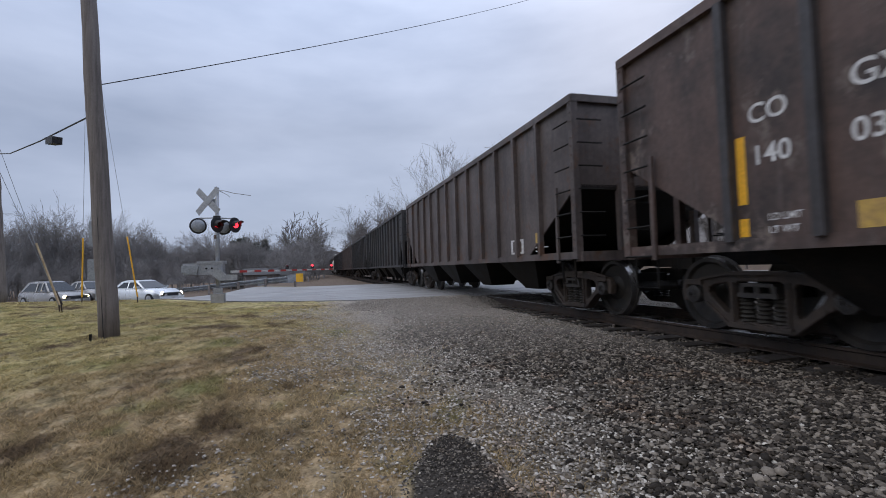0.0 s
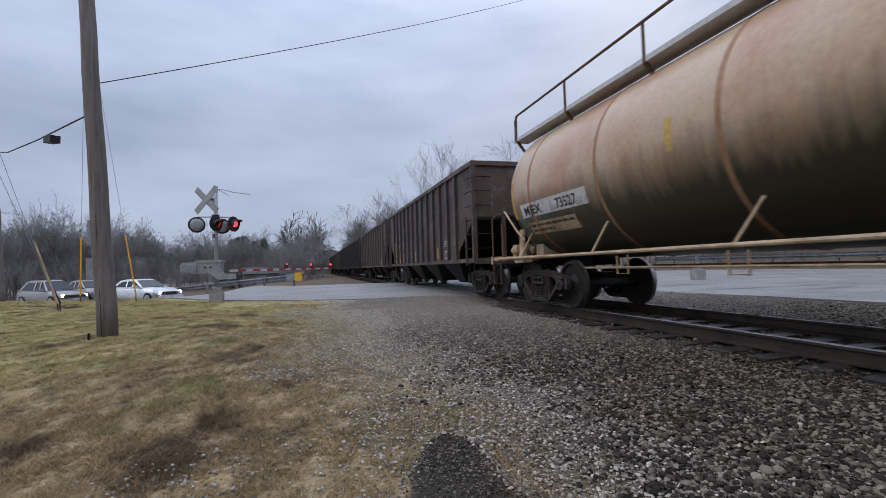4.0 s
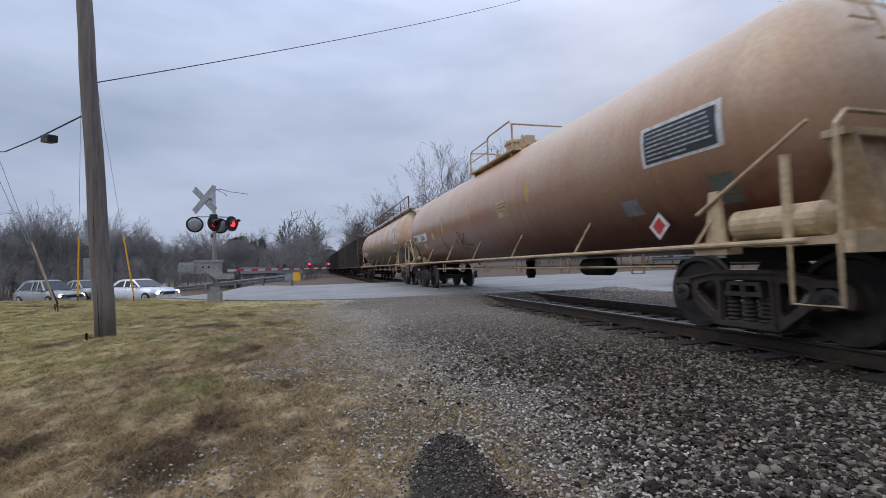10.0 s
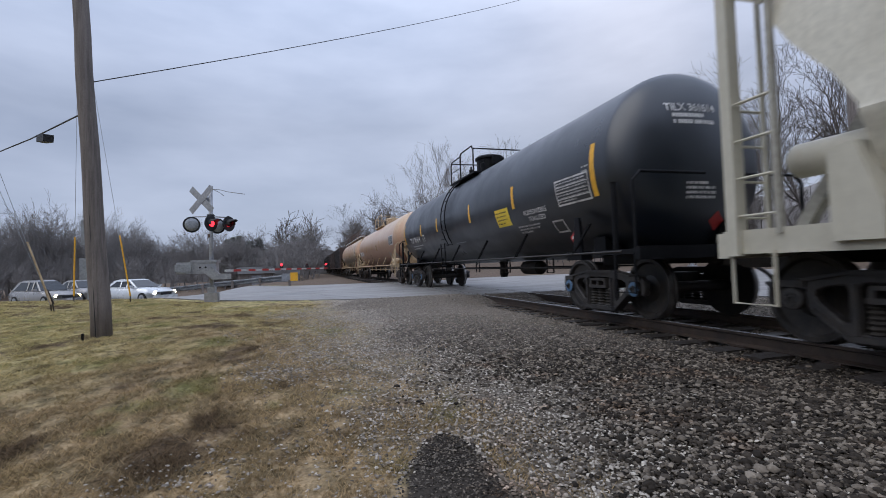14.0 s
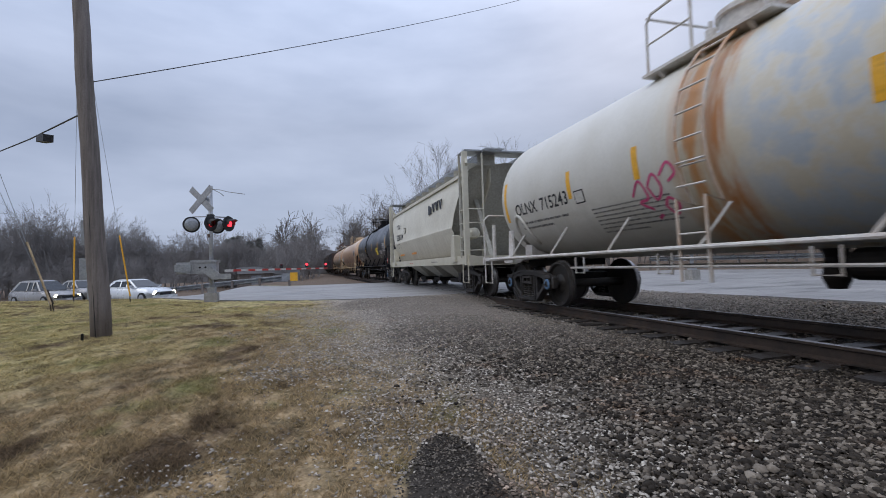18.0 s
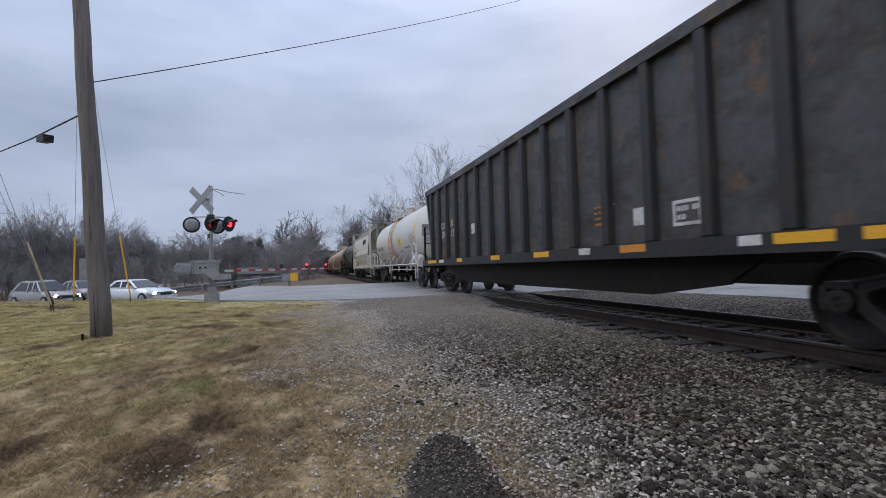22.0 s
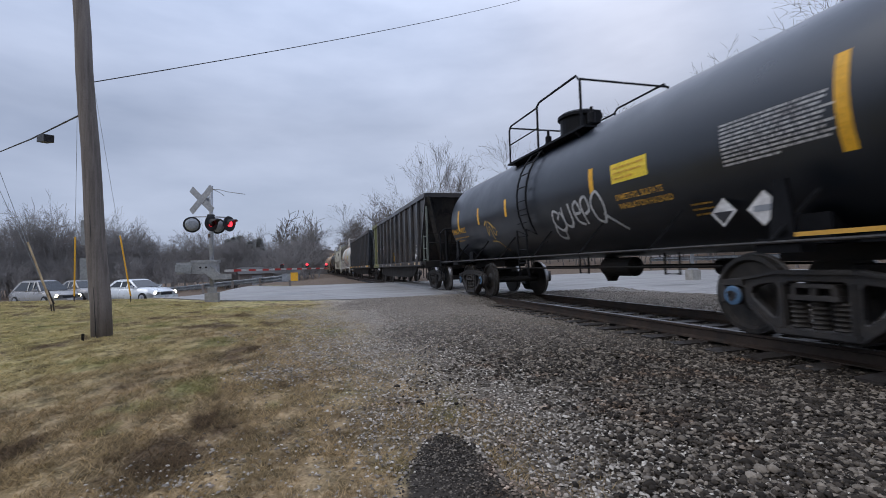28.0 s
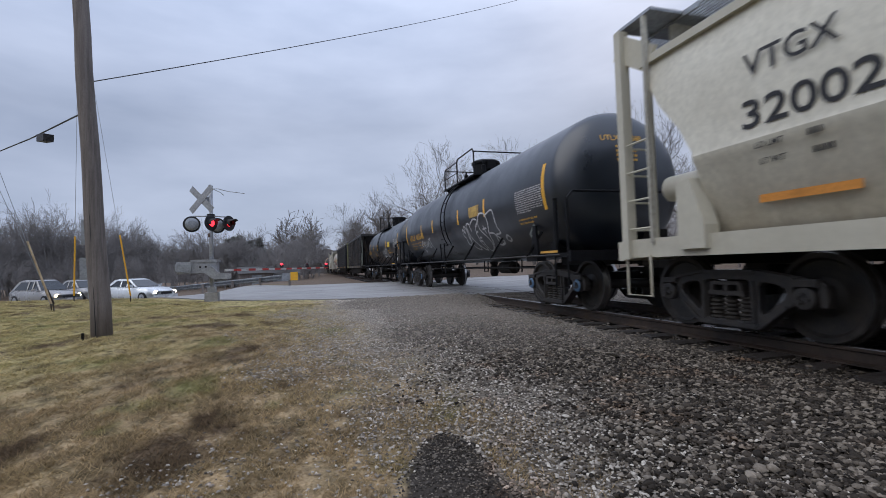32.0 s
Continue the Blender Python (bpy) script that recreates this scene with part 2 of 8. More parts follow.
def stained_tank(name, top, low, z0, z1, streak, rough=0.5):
    """Tank paint with a darker lower half, grime and painted shade, whose upper limit is uneven, and long streaks."""
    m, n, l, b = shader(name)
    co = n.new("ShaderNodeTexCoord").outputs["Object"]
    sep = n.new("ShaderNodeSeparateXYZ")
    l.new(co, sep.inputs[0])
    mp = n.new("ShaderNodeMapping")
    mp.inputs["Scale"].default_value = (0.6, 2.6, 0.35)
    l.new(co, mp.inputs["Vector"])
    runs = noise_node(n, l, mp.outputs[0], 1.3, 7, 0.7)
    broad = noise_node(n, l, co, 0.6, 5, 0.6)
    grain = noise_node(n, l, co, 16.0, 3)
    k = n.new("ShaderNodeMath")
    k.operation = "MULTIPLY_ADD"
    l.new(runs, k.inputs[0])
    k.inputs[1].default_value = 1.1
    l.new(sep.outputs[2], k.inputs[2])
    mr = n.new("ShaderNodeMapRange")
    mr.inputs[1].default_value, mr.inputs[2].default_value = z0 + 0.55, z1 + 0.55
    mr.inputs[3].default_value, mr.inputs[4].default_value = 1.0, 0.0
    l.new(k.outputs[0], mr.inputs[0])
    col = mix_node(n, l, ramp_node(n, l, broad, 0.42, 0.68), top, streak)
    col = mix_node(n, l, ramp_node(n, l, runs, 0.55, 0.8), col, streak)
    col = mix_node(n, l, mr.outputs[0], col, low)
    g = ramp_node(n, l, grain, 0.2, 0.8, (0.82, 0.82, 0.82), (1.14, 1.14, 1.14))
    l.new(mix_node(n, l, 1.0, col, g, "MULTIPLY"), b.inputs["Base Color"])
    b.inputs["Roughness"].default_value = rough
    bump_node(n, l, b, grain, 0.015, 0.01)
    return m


# tan tops are lightened as if sky-lit; the low olive and brown is stain
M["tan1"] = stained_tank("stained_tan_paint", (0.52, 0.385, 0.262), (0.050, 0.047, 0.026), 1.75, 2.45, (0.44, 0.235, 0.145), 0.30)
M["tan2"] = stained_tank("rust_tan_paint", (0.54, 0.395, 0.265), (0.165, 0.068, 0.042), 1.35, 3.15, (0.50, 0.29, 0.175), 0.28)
# lower darkening of the hopper body: grime plus shade of its tucked-in side
M["creambody"] = stained_tank("shaded_grimy_cream_paint", (0.61, 0.585, 0.49), (0.36, 0.32, 0.245), 1.15, 1.85, (0.53, 0.50, 0.41), 0.42)
M["rustband"] = worn("rust_weld_band", (0.30, 0.13, 0.065), (0.40, 0.25, 0.15), (0.4, 0.7), 0.6, 0, 1.5)
M["ruststreak"] = worn("rust_streaked_white", (0.55, 0.52, 0.47), (0.50, 0.23, 0.07), (0.42, 0.66), 0.5, 0, 1.3, 10, (0.5, 4.0, 0.4))
def math_node(n, l, op, a, c):
    k = n.new("ShaderNodeMath")
    k.operation = op
    for i, v in ((0, a), (1, c)):
        if isinstance(v, (int, float)):
            k.inputs[i].default_value = v
        else:
            l.new(v, k.inputs[i])
    return k.outputs[0]


def acid_tank():
    """Off-white tank paint, rust run down below the dome and a bluish bleached area behind it."""
    m, n, l, b = shader("stained_white_tank_paint")
    co = n.new("ShaderNodeTexCoord").outputs["Object"]
    sep = n.new("ShaderNodeSeparateXYZ")
    l.new(co, sep.inputs[0])
    y, z = sep.outputs[1], sep.outputs[2]
    mp = n.new("ShaderNodeMapping")
    mp.inputs["Scale"].default_value = (1.0, 3.0, 0.35)
    l.new(co, mp.inputs["Vector"])
    runs = noise_node(n, l, mp.outputs[0], 1.4, 6, 0.65)
    blot = noise_node(n, l, co, 1.25, 3, 0.55)
    cloud = noise_node(n, l, co, 2.6, 5, 0.6)
    grain = noise_node(n, l, co, 22.0, 3)

    def near(centre, half, sway):
        """1 at a place along the tank, falling to 0 at half its width."""
        v = math_node(n, l, "ADD", math_node(n, l, "SUBTRACT", y, centre), math_node(n, l, "MULTIPLY", math_node(n, l, "SUBTRACT", runs, 0.5), sway))
        v = math_node(n, l, "DIVIDE", math_node(n, l, "ABSOLUTE", v, 0.0), half)
        return ramp_node(n, l, v, 0.15, 1.0, (1, 1, 1), (0, 0, 0))
    base = mix_node(n, l, ramp_node(n, l, blot, 0.35, 0.7), (0.58, 0.57, 0.525), (0.53, 0.515, 0.46))
    low = n.new("ShaderNodeMapRange")
    low.inputs[1].default_value, low.inputs[2].default_value = 1.0, 1.9
    low.inputs[3].default_value, low.inputs[4].default_value = 0.75, 0.0
    l.new(math_node(n, l, "ADD", z, math_node(n, l, "MULTIPLY", math_node(n, l, "SUBTRACT", runs, 0.5), 0.8)), low.inputs[0])
    base = mix_node(n, l, low.outputs[0], base, (0.36, 0.35, 0.31))
    blue = math_node(n, l, "MULTIPLY", near(-1.35, 1.7, 0.5), ramp_node(n, l, cloud, 0.46, 0.56))
    base = mix_node(n, l, math_node(n, l, "MULTIPLY", blue, 0.75), base, (0.38, 0.45, 0.53))
    base = mix_node(n, l, math_node(n, l, "MULTIPLY", near(-1.35, 1.7, 0.5), ramp_node(n, l, cloud, 0.40, 0.46, (0.45,) * 3, (0, 0, 0))), base, (0.55, 0.46, 0.28))
    base = mix_node(n, l, math_node(n, l, "MULTIPLY", near(0.1, 0.75, 0.9), 0.6), base, (0.50, 0.42, 0.27))
    base = mix_node(n, l, math_node(n, l, "MULTIPLY", near(0.22, 0.40, 0.5), ramp_node(n, l, runs, 0.40, 0.52)), base, (0.44, 0.22, 0.085))
    base = mix_node(n, l, math_node(n, l, "MULTIPLY", near(-0.15, 0.22, 0.6), ramp_node(n, l, runs, 0.42, 0.55)), base, (0.40, 0.17, 0.055))
    g = ramp_node(n, l, grain, 0.2, 0.8, (0.93, 0.93, 0.93), (1.05, 1.05, 1.05))
    l.new(mix_node(n, l, 1.0, base, g, "MULTIPLY"), b.inputs["Base Color"])
    b.inputs["Roughness"].default_value = 0.45
    return m


M["acid"] = acid_tank()


def turf_colour(n, l, co, thatch=True):
    """Straw, brown thatch and green patches of winter grass."""
    big = noise_node(n, l, co, 0.42, 5, 0.6)
    sh = n.new("ShaderNodeMapping")
    sh.inputs["Location"].default_value = (31, 7, 0)
    sh.inputs["Scale"].default_value = (1.0, 0.6, 1.0)
    l.new(co, sh.inputs["Vector"])
    mid = noise_node(n, l, sh.outputs[0], 1.1, 6, 0.68)
    fine = noise_node(n, l, sh.outputs[0], 5.0, 5, 0.7)
    # olive on the crest by the pole, straw towards the gravel
    sep = n.new("ShaderNodeSeparateXYZ")
    l.new(co, sep.inputs[0])
    crest = math_node(n, l, "ADD", math_node(n, l, "MULTIPLY", big, 0.7), math_node(n, l, "SUBTRACT", math_node(n, l, "MULTIPLY", sep.outputs[1], 0.02), math_node(n, l, "MULTIPLY", sep.outputs[0], 0.03)))
    tuft = noise_node(n, l, sh.outputs[0], 9.0, 4, 0.65)
    straw = mix_node(n, l, ramp_node(n, l, fine, 0.35, 0.65), (0.362, 0.266, 0.155), (0.25, 0.190, 0.110))
    olive = mix_node(n, l, ramp_node(n, l, fine, 0.35, 0.65), (0.43, 0.355, 0.175), (0.32, 0.270, 0.127))
    col = mix_node(n, l, ramp_node(n, l, crest, 0.46, 0.66), straw, olive)
    col = mix_node(n, l, ramp_node(n, l, mid, 0.53, 0.66, (0, 0, 0), (0.75, 0.75, 0.75)), col, (0.185, 0.190, 0.070))
    col = mix_node(n, l, ramp_node(n, l, mid, 0.36, 0.46, (1, 1, 1), (0, 0, 0)), col, (0.125, 0.088, 0.055))
    if not thatch:
        return col
    col = mix_node(n, l, ramp_node(n, l, fine, 0.52, 0.70), col, (0.085, 0.066, 0.038))
    return mix_node(n, l, ramp_node(n, l, tuft, 0.36, 0.52, (1, 1, 1), (0, 0, 0)), col, mix_node(n, l, 1.0, col, (0.45, 0.45, 0.42), "MULTIPLY"))


def track_side(n, l, co):
    """0 in the grass, 1 in the gravel; a second value rises towards the rails, where the ballast is darker."""
    sep = n.new("ShaderNodeSeparateXYZ")
    l.new(co, sep.inputs[0])
    big = noise_node(n, l, co, 0.5, 4, 0.6)
    mid = noise_node(n, l, co, 1.7, 6, 0.7)
    wob = math_node(n, l, "ADD", math_node(n, l, "MULTIPLY", math_node(n, l, "SUBTRACT", mid, 0.5), 2.6), math_node(n, l, "MULTIPLY", math_node(n, l, "SUBTRACT", big, 0.5), 2.0))
    # the gravel is wider far off than close by
    side = math_node(n, l, "ADD", sep.outputs[0], math_node(n, l, "MULTIPLY", sep.outputs[1], 0.02))
    edge = math_node(n, l, "ADD", side, wob)
    mask = ramp_node(n, l, math_node(n, l, "MULTIPLY", math_node(n, l, "ADD", edge, 2.0), 0.25), 0.56, 0.84)
    off = math_node(n, l, "ABSOLUTE", math_node(n, l, "SUBTRACT", sep.outputs[0], 5.74), 0.0)
    by_rails = ramp_node(n, l, math_node(n, l, "MULTIPLY", math_node(n, l, "ADD", off, math_node(n, l, "MULTIPLY", wob, 0.35)), 0.2), 0.20, 0.40, (1, 1, 1), (0, 0, 0))
    return sep, mask, by_rails, mid


def ground_material():
    m, n, l, b = shader("grass_and_gravel")
    co = n.new("ShaderNodeTexCoord").outputs["Object"]
    tiny = noise_node(n, l, co, 60.0, 3, 0.7)
    grass = turf_colour(n, l, co)
    sep, mask, by_rails, mid = track_side(n, l, co)
    stone = n.new("ShaderNodeTexVoronoi")
    stone.inputs["Scale"].default_value = 34.0
    l.new(co, stone.inputs["Vector"])
    gv = mix_node(n, l, ramp_node(n, l, stone.outputs["Color"], 0.1, 0.9), (0.03, 0.025, 0.02), (0.19, 0.165, 0.135))
    # paler gravel farther along the track
    pad = ramp_node(n, l, math_node(n, l, "MULTIPLY", sep.outputs[1], 0.05), 0.22, 0.52)
    gv = mix_node(n, l, pad, gv, mix_node(n, l, ramp_node(n, l, stone.outputs["Color"], 0.1, 0.9), (0.075, 0.064, 0.053), (0.46, 0.41, 0.355)))
    gv = mix_node(n, l, math_node(n, l, "MULTIPLY", by_rails, 0.6), gv, (0.035, 0.031, 0.028))
    far = ramp_node(n, l, math_node(n, l, "MULTIPLY", sep.outputs[0], 0.01), 0.30, 0.34)
    mask = mix_node(n, l, far, mask, (0.0, 0.0, 0.0))
    col = mix_node(n, l, mask, grass, gv)
    # leaf litter and dirt beyond the road
    litter = ramp_node(n, l, math_node(n, l, "MULTIPLY", math_node(n, l, "ADD", sep.outputs[1], math_node(n, l, "MULTIPLY", sep.outputs[0], 0.4)), 0.01), 0.29, 0.32)
    bank = ramp_node(n, l, math_node(n, l, "MULTIPLY", sep.outputs[0], 0.01), 0.27, 0.29)
    litter = mix_node(n, l, 1.0, litter, bank, "LIGHTEN")
    col = mix_node(n, l, litter, col, mix_node(n, l, mid, (0.10, 0.075, 0.058), (0.17, 0.13, 0.10)))
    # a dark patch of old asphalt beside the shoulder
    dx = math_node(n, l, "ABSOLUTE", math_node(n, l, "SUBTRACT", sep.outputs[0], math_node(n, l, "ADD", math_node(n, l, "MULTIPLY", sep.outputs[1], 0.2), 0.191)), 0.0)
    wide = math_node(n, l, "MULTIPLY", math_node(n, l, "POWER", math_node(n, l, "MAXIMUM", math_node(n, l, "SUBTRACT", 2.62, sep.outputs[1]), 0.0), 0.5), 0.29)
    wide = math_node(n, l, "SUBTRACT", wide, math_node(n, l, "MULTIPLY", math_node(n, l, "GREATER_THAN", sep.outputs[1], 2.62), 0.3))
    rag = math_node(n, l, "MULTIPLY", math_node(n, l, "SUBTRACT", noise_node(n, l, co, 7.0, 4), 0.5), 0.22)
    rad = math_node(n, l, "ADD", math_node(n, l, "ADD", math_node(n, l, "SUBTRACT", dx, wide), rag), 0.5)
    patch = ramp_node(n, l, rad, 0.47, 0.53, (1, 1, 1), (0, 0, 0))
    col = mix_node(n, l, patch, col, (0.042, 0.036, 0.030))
    g = ramp_node(n, l, tiny, 0.2, 0.8, (0.6, 0.6, 0.6), (1.35, 1.35, 1.35))
    l.new(mix_node(n, l, 1.0, col, g, "MULTIPLY"), b.inputs["Base Color"])
    b.inputs["Roughness"].default_value = 0.95
    b.inputs["Specular IOR Level"].default_value = 0.12
    bump_node(n, l, b, mix_node(n, l, 0.5, tiny, stone.outputs["Distance"]), 0.7, 0.02)
    return m


def road_material():
    m, n, l, b = shader("wet_asphalt")
    co = n.new("ShaderNodeTexCoord").outputs["Object"]
    big = noise_node(n, l, co, 0.35, 5, 0.6)
    tiny = noise_node(n, l, co, 60.0, 3, 0.7)
    col = mix_node(n, l, ramp_node(n, l, big, 0.35, 0.65), (0.205, 0.200, 0.194), (0.285, 0.276, 0.265))
    crack = n.new("ShaderNodeTexVoronoi")
    crack.feature = "DISTANCE_TO_EDGE"
    crack.inputs["Scale"].default_value = 0.32
    wob = n.new("ShaderNodeMixRGB")
    wob.blend_type = "ADD"
    wob.inputs[0].default_value = 0.5
    l.new(co, wob.inputs[1])
    nn = n.new("ShaderNodeTexNoise")
    nn.inputs["Scale"].default_value = 1.2
    l.new(co, nn.inputs["Vector"])
    l.new(nn.outputs["Color"], wob.inputs[2])
    l.new(wob.outputs[0], crack.inputs["Vector"])
    col = mix_node(n, l, ramp_node(n, l, crack.outputs["Distance"], 0.001, 0.007, (0.6, 0.6, 0.6), (0, 0, 0)), col, (0.11, 0.11, 0.11))
    wet = n.new("ShaderNodeMapping")
    wet.inputs["Rotation"].default_value, wet.inputs["Scale"].default_value = (0, 0, radians(15)), (0.35, 1.6, 1.0)
    l.new(co, wet.inputs["Vector"])
    damp = noise_node(n, l, wet.outputs[0], 0.9, 5, 0.65)
    col = mix_node(n, l, ramp_node(n, l, damp, 0.52, 0.66), col, (0.115, 0.113, 0.110))
    g = ramp_node(n, l, tiny, 0.2, 0.8, (0.75, 0.75, 0.75), (1.2, 1.2, 1.2))
    l.new(mix_node(n, l, 1.0, col, g, "MULTIPLY"), b.inputs["Base Color"])
    l.new(ramp_node(n, l, damp, 0.45, 0.66, (0.62,) * 3, (0.30,) * 3), b.inputs["Roughness"])
    bump_node(n, l, b, tiny, 0.25, 0.006)
    return m


def stone_material(name, a, c, d, rail_dark):
    """Stones, each of its own shade; towards the rails they are darker."""
    m, n, l, b = shader(name)
    geo = n.new("ShaderNodeNewGeometry")
    r = n.new("ShaderNodeValToRGB")
    e = r.color_ramp.elements
    e[0].position, e[0].color = 0.0, (*a, 1)
    e[1].position, e[1].color = 1.0, (*d, 1)
    k = e.new(0.55)
    k.color = (*c, 1)
    l.new(geo.outputs["Random Per Island"], r.inputs[0])
    co = n.new("ShaderNodeTexCoord").outputs["Object"]
    sep, mask, by_rails, mid = track_side(n, l, co)
    col = mix_node(n, l, mix_node(n, l, 1.0, by_rails, (rail_dark,) * 3, "MULTIPLY"), r.outputs[0], mix_node(n, l, 1.0, r.outputs[0], (0.24, 0.23, 0.21), "MULTIPLY"))
    col = mix_node(n, l, ramp_node(n, l, mid, 0.54, 0.68), col, mix_node(n, l, 1.0, col, (0.78, 0.58, 0.45), "MULTIPLY"))
    # paler stone with distance, towards the crossing
    pad = ramp_node(n, l, math_node(n, l, "MULTIPLY", sep.outputs[1], 0.05), 0.20, 0.46)
    col = mix_node(n, l, math_node(n, l, "MULTIPLY", pad, 0.42), col, (0.44, 0.395, 0.345))
    tiny = noise_node(n, l, co, 90.0, 3)
    g = ramp_node(n, l, tiny, 0.2, 0.8, (0.7, 0.7, 0.7), (1.25, 1.25, 1.25))
    l.new(mix_node(n, l, 1.0, col, g, "MULTIPLY"), b.inputs["Base Color"])
    b.inputs["Roughness"].default_value = 0.8
    b.inputs["Specular IOR Level"].default_value = 0.2
    return m


def blade_material():
    m, n, l, b = shader("dead_grass")
    co = n.new("ShaderNodeTexCoord").outputs["Object"]
    geo = n.new("ShaderNodeNewGeometry")
    v = ramp_node(n, l, geo.outputs["Random Per Island"], 0.0, 1.0, (0.55, 0.56, 0.56), (1.5, 1.48, 1.4))
    l.new(mix_node(n, l, 1.0, turf_colour(n, l, co, False), v, "MULTIPLY"), b.inputs["Base Color"])
    b.inputs["Roughness"].default_value = 0.9
    b.inputs["Specular IOR Level"].default_value = 0.1
    # thin dry blades let some light through
    thin = n.new("ShaderNodeBsdfTranslucent")
    l.new(b.inputs["Base Color"].links[0].from_socket, thin.inputs["Color"])
    both = n.new("ShaderNodeMixShader")
    both.inputs[0].default_value = 0.45
    l.new(b.outputs[0], both.inputs[1])
    l.new(thin.outputs[0], both.inputs[2])
    l.new(both.outputs[0], n["Material Output"].inputs["Surface"])
    return m


M["ground"], M["road"] = ground_material(), road_material()
M["ballast"] = stone_material("ballast_stone", (0.011, 0.0087, 0.0067), (0.053, 0.0430, 0.0335), (0.240, 0.206, 0.167), 0.5)
M["finegravel"] = stone_material("fine_buff_gravel", (0.09, 0.078, 0.066), (0.27, 0.24, 0.205), (0.54, 0.50, 0.44), 0.6)
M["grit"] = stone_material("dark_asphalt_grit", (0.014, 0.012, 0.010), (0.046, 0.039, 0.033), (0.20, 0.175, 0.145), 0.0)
M["grass"] = blade_material()

M["black"].node_tree.nodes["Principled BSDF"].inputs["Specular IOR Level"].default_value = 0.9
for k in ("blackm", "dark", "barkfar", "ridge", "bark"):
    M[k].node_tree.nodes["Principled BSDF"].inputs["Specular IOR Level"].default_value = 0.15

# ---- mesh helpers ----
def finish(bm, name, mat, smooth=False):
    me = bpy.data.meshes.new(name)
    bm.normal_update()
    bm.to_mesh(me)
    bm.free()
    for k in (mat if isinstance(mat, (list, tuple)) else [mat]):
        me.materials.append(M[k])
    if smooth:
        me.polygons.foreach_set("use_smooth", [True] * len(me.polygons))
    return me


def part(name, bm, mat, parent, label="", smooth=False):
    """Links a bmesh (or a mesh) as one mesh object under a thing or a part."""
    me = bm if isinstance(bm, bpy.types.Mesh) else finish(bm, name, mat, smooth)
    ob = new(name, me)
    ob.parent = parent
    if label:
        tagged(ob, label)
    return ob


def thing(name, label, category, at=None, group="", kind=""):
    ob = new(name)
    ob.empty_display_size = 0.2
    ob.matrix_basis = at or Matrix()
    return tagged(ob, label, category, group, kind)


def solid(name, bm, mat, label, category, at=None, group="", kind="", smooth=False):
    ob = new(name, finish(bm, name, mat, smooth))
    ob.matrix_basis = at or Matrix()
    return tagged(ob, label, category, group, kind)


def box(bm, x0, x1, y0, y1, z0, z1, m=None):
    v = [bm.verts.new(m @ Vector(p) if m else p) for p in
         ((x0, y0, z0), (x1, y0, z0), (x1, y1, z0), (x0, y1, z0), (x0, y0, z1), (x1, y0, z1), (x1, y1, z1), (x0, y1, z1))]
    for f in ((3, 2, 1, 0), (4, 5, 6, 7), (0, 1, 5, 4), (1, 2, 6, 5), (2, 3, 7, 6), (3, 0, 4, 7)):
        bm.faces.new([v[i] for i in f])
    return bm


def bar(bm, p, q, w, h=None, up=(0, 0, 1)):
    """A square bar from p to q."""
    p, q = Vector(p), Vector(q)
    d = (q - p).normalized()
    u = Vector(up)
    if abs(d.dot(u)) > 0.98:
        u = Vector((1, 0, 0))
    a = d.cross(u).normalized() * w / 2
    b = d.cross(a).normalized() * (h or w) / 2
    v = [bm.verts.new(o + s * a + t * b) for o in (p, q) for s, t in ((-1, -1), (1, -1), (1, 1), (-1, 1))]
    for f in ((0, 1, 2, 3), (7, 6, 5, 4), (0, 4, 5, 1), (1, 5, 6, 2), (2, 6, 7, 3), (3, 7, 4, 0)):
        bm.faces.new([v[i] for i in f])
    return bm


def tube(bm, pts, r, seg=8, closed_ends=True, radii=None):
    """A round tube through pts."""
    pts = [Vector(p) for p in pts]
    rings, a = [], None
    for i, p in enumerate(pts):
        d = (pts[min(i + 1, len(pts) - 1)] - pts[max(i - 1, 0)]).normalized()
        if a is None:
            a = d.cross(Vector((0, 0, 1)) if abs(d.z) < 0.95 else Vector((1, 0, 0))).normalized()
        a = (a - d * a.dot(d)).normalized()
        b = d.cross(a)
        rr = radii[i] if radii else r
        rings.append([bm.verts.new(p + rr * (math.cos(k * math.tau / seg) * a + math.sin(k * math.tau / seg) * b)) for k in range(seg)])
    for s, t in zip(rings, rings[1:]):
        for k in range(seg):
            bm.faces.new((s[k], s[(k + 1) % seg], t[(k + 1) % seg], t[k]))
    if closed_ends:
        bm.faces.new(rings[0][::-1])
        bm.faces.new(rings[-1])
    return bm


def prism(bm, poly, axis, a, b):
    """A polygon of (u, v) drawn out along an axis: 'x' takes (y, z), 'y' takes (x, z), 'z' takes (x, y)."""
    def at(u, v, w):
        return (w, u, v) if axis == "x" else (u, w, v) if axis == "y" else (u, v, w)
    lo = [bm.verts.new(at(u, v, a)) for u, v in poly]
    hi = [bm.verts.new(at(u, v, b)) for u, v in poly]
    bm.faces.new(lo[::-1])
    bm.faces.new(hi)
    for k in range(len(poly)):
        bm.faces.new((lo[k], lo[(k + 1) % len(poly)], hi[(k + 1) % len(poly)], hi[k]))
    return bm


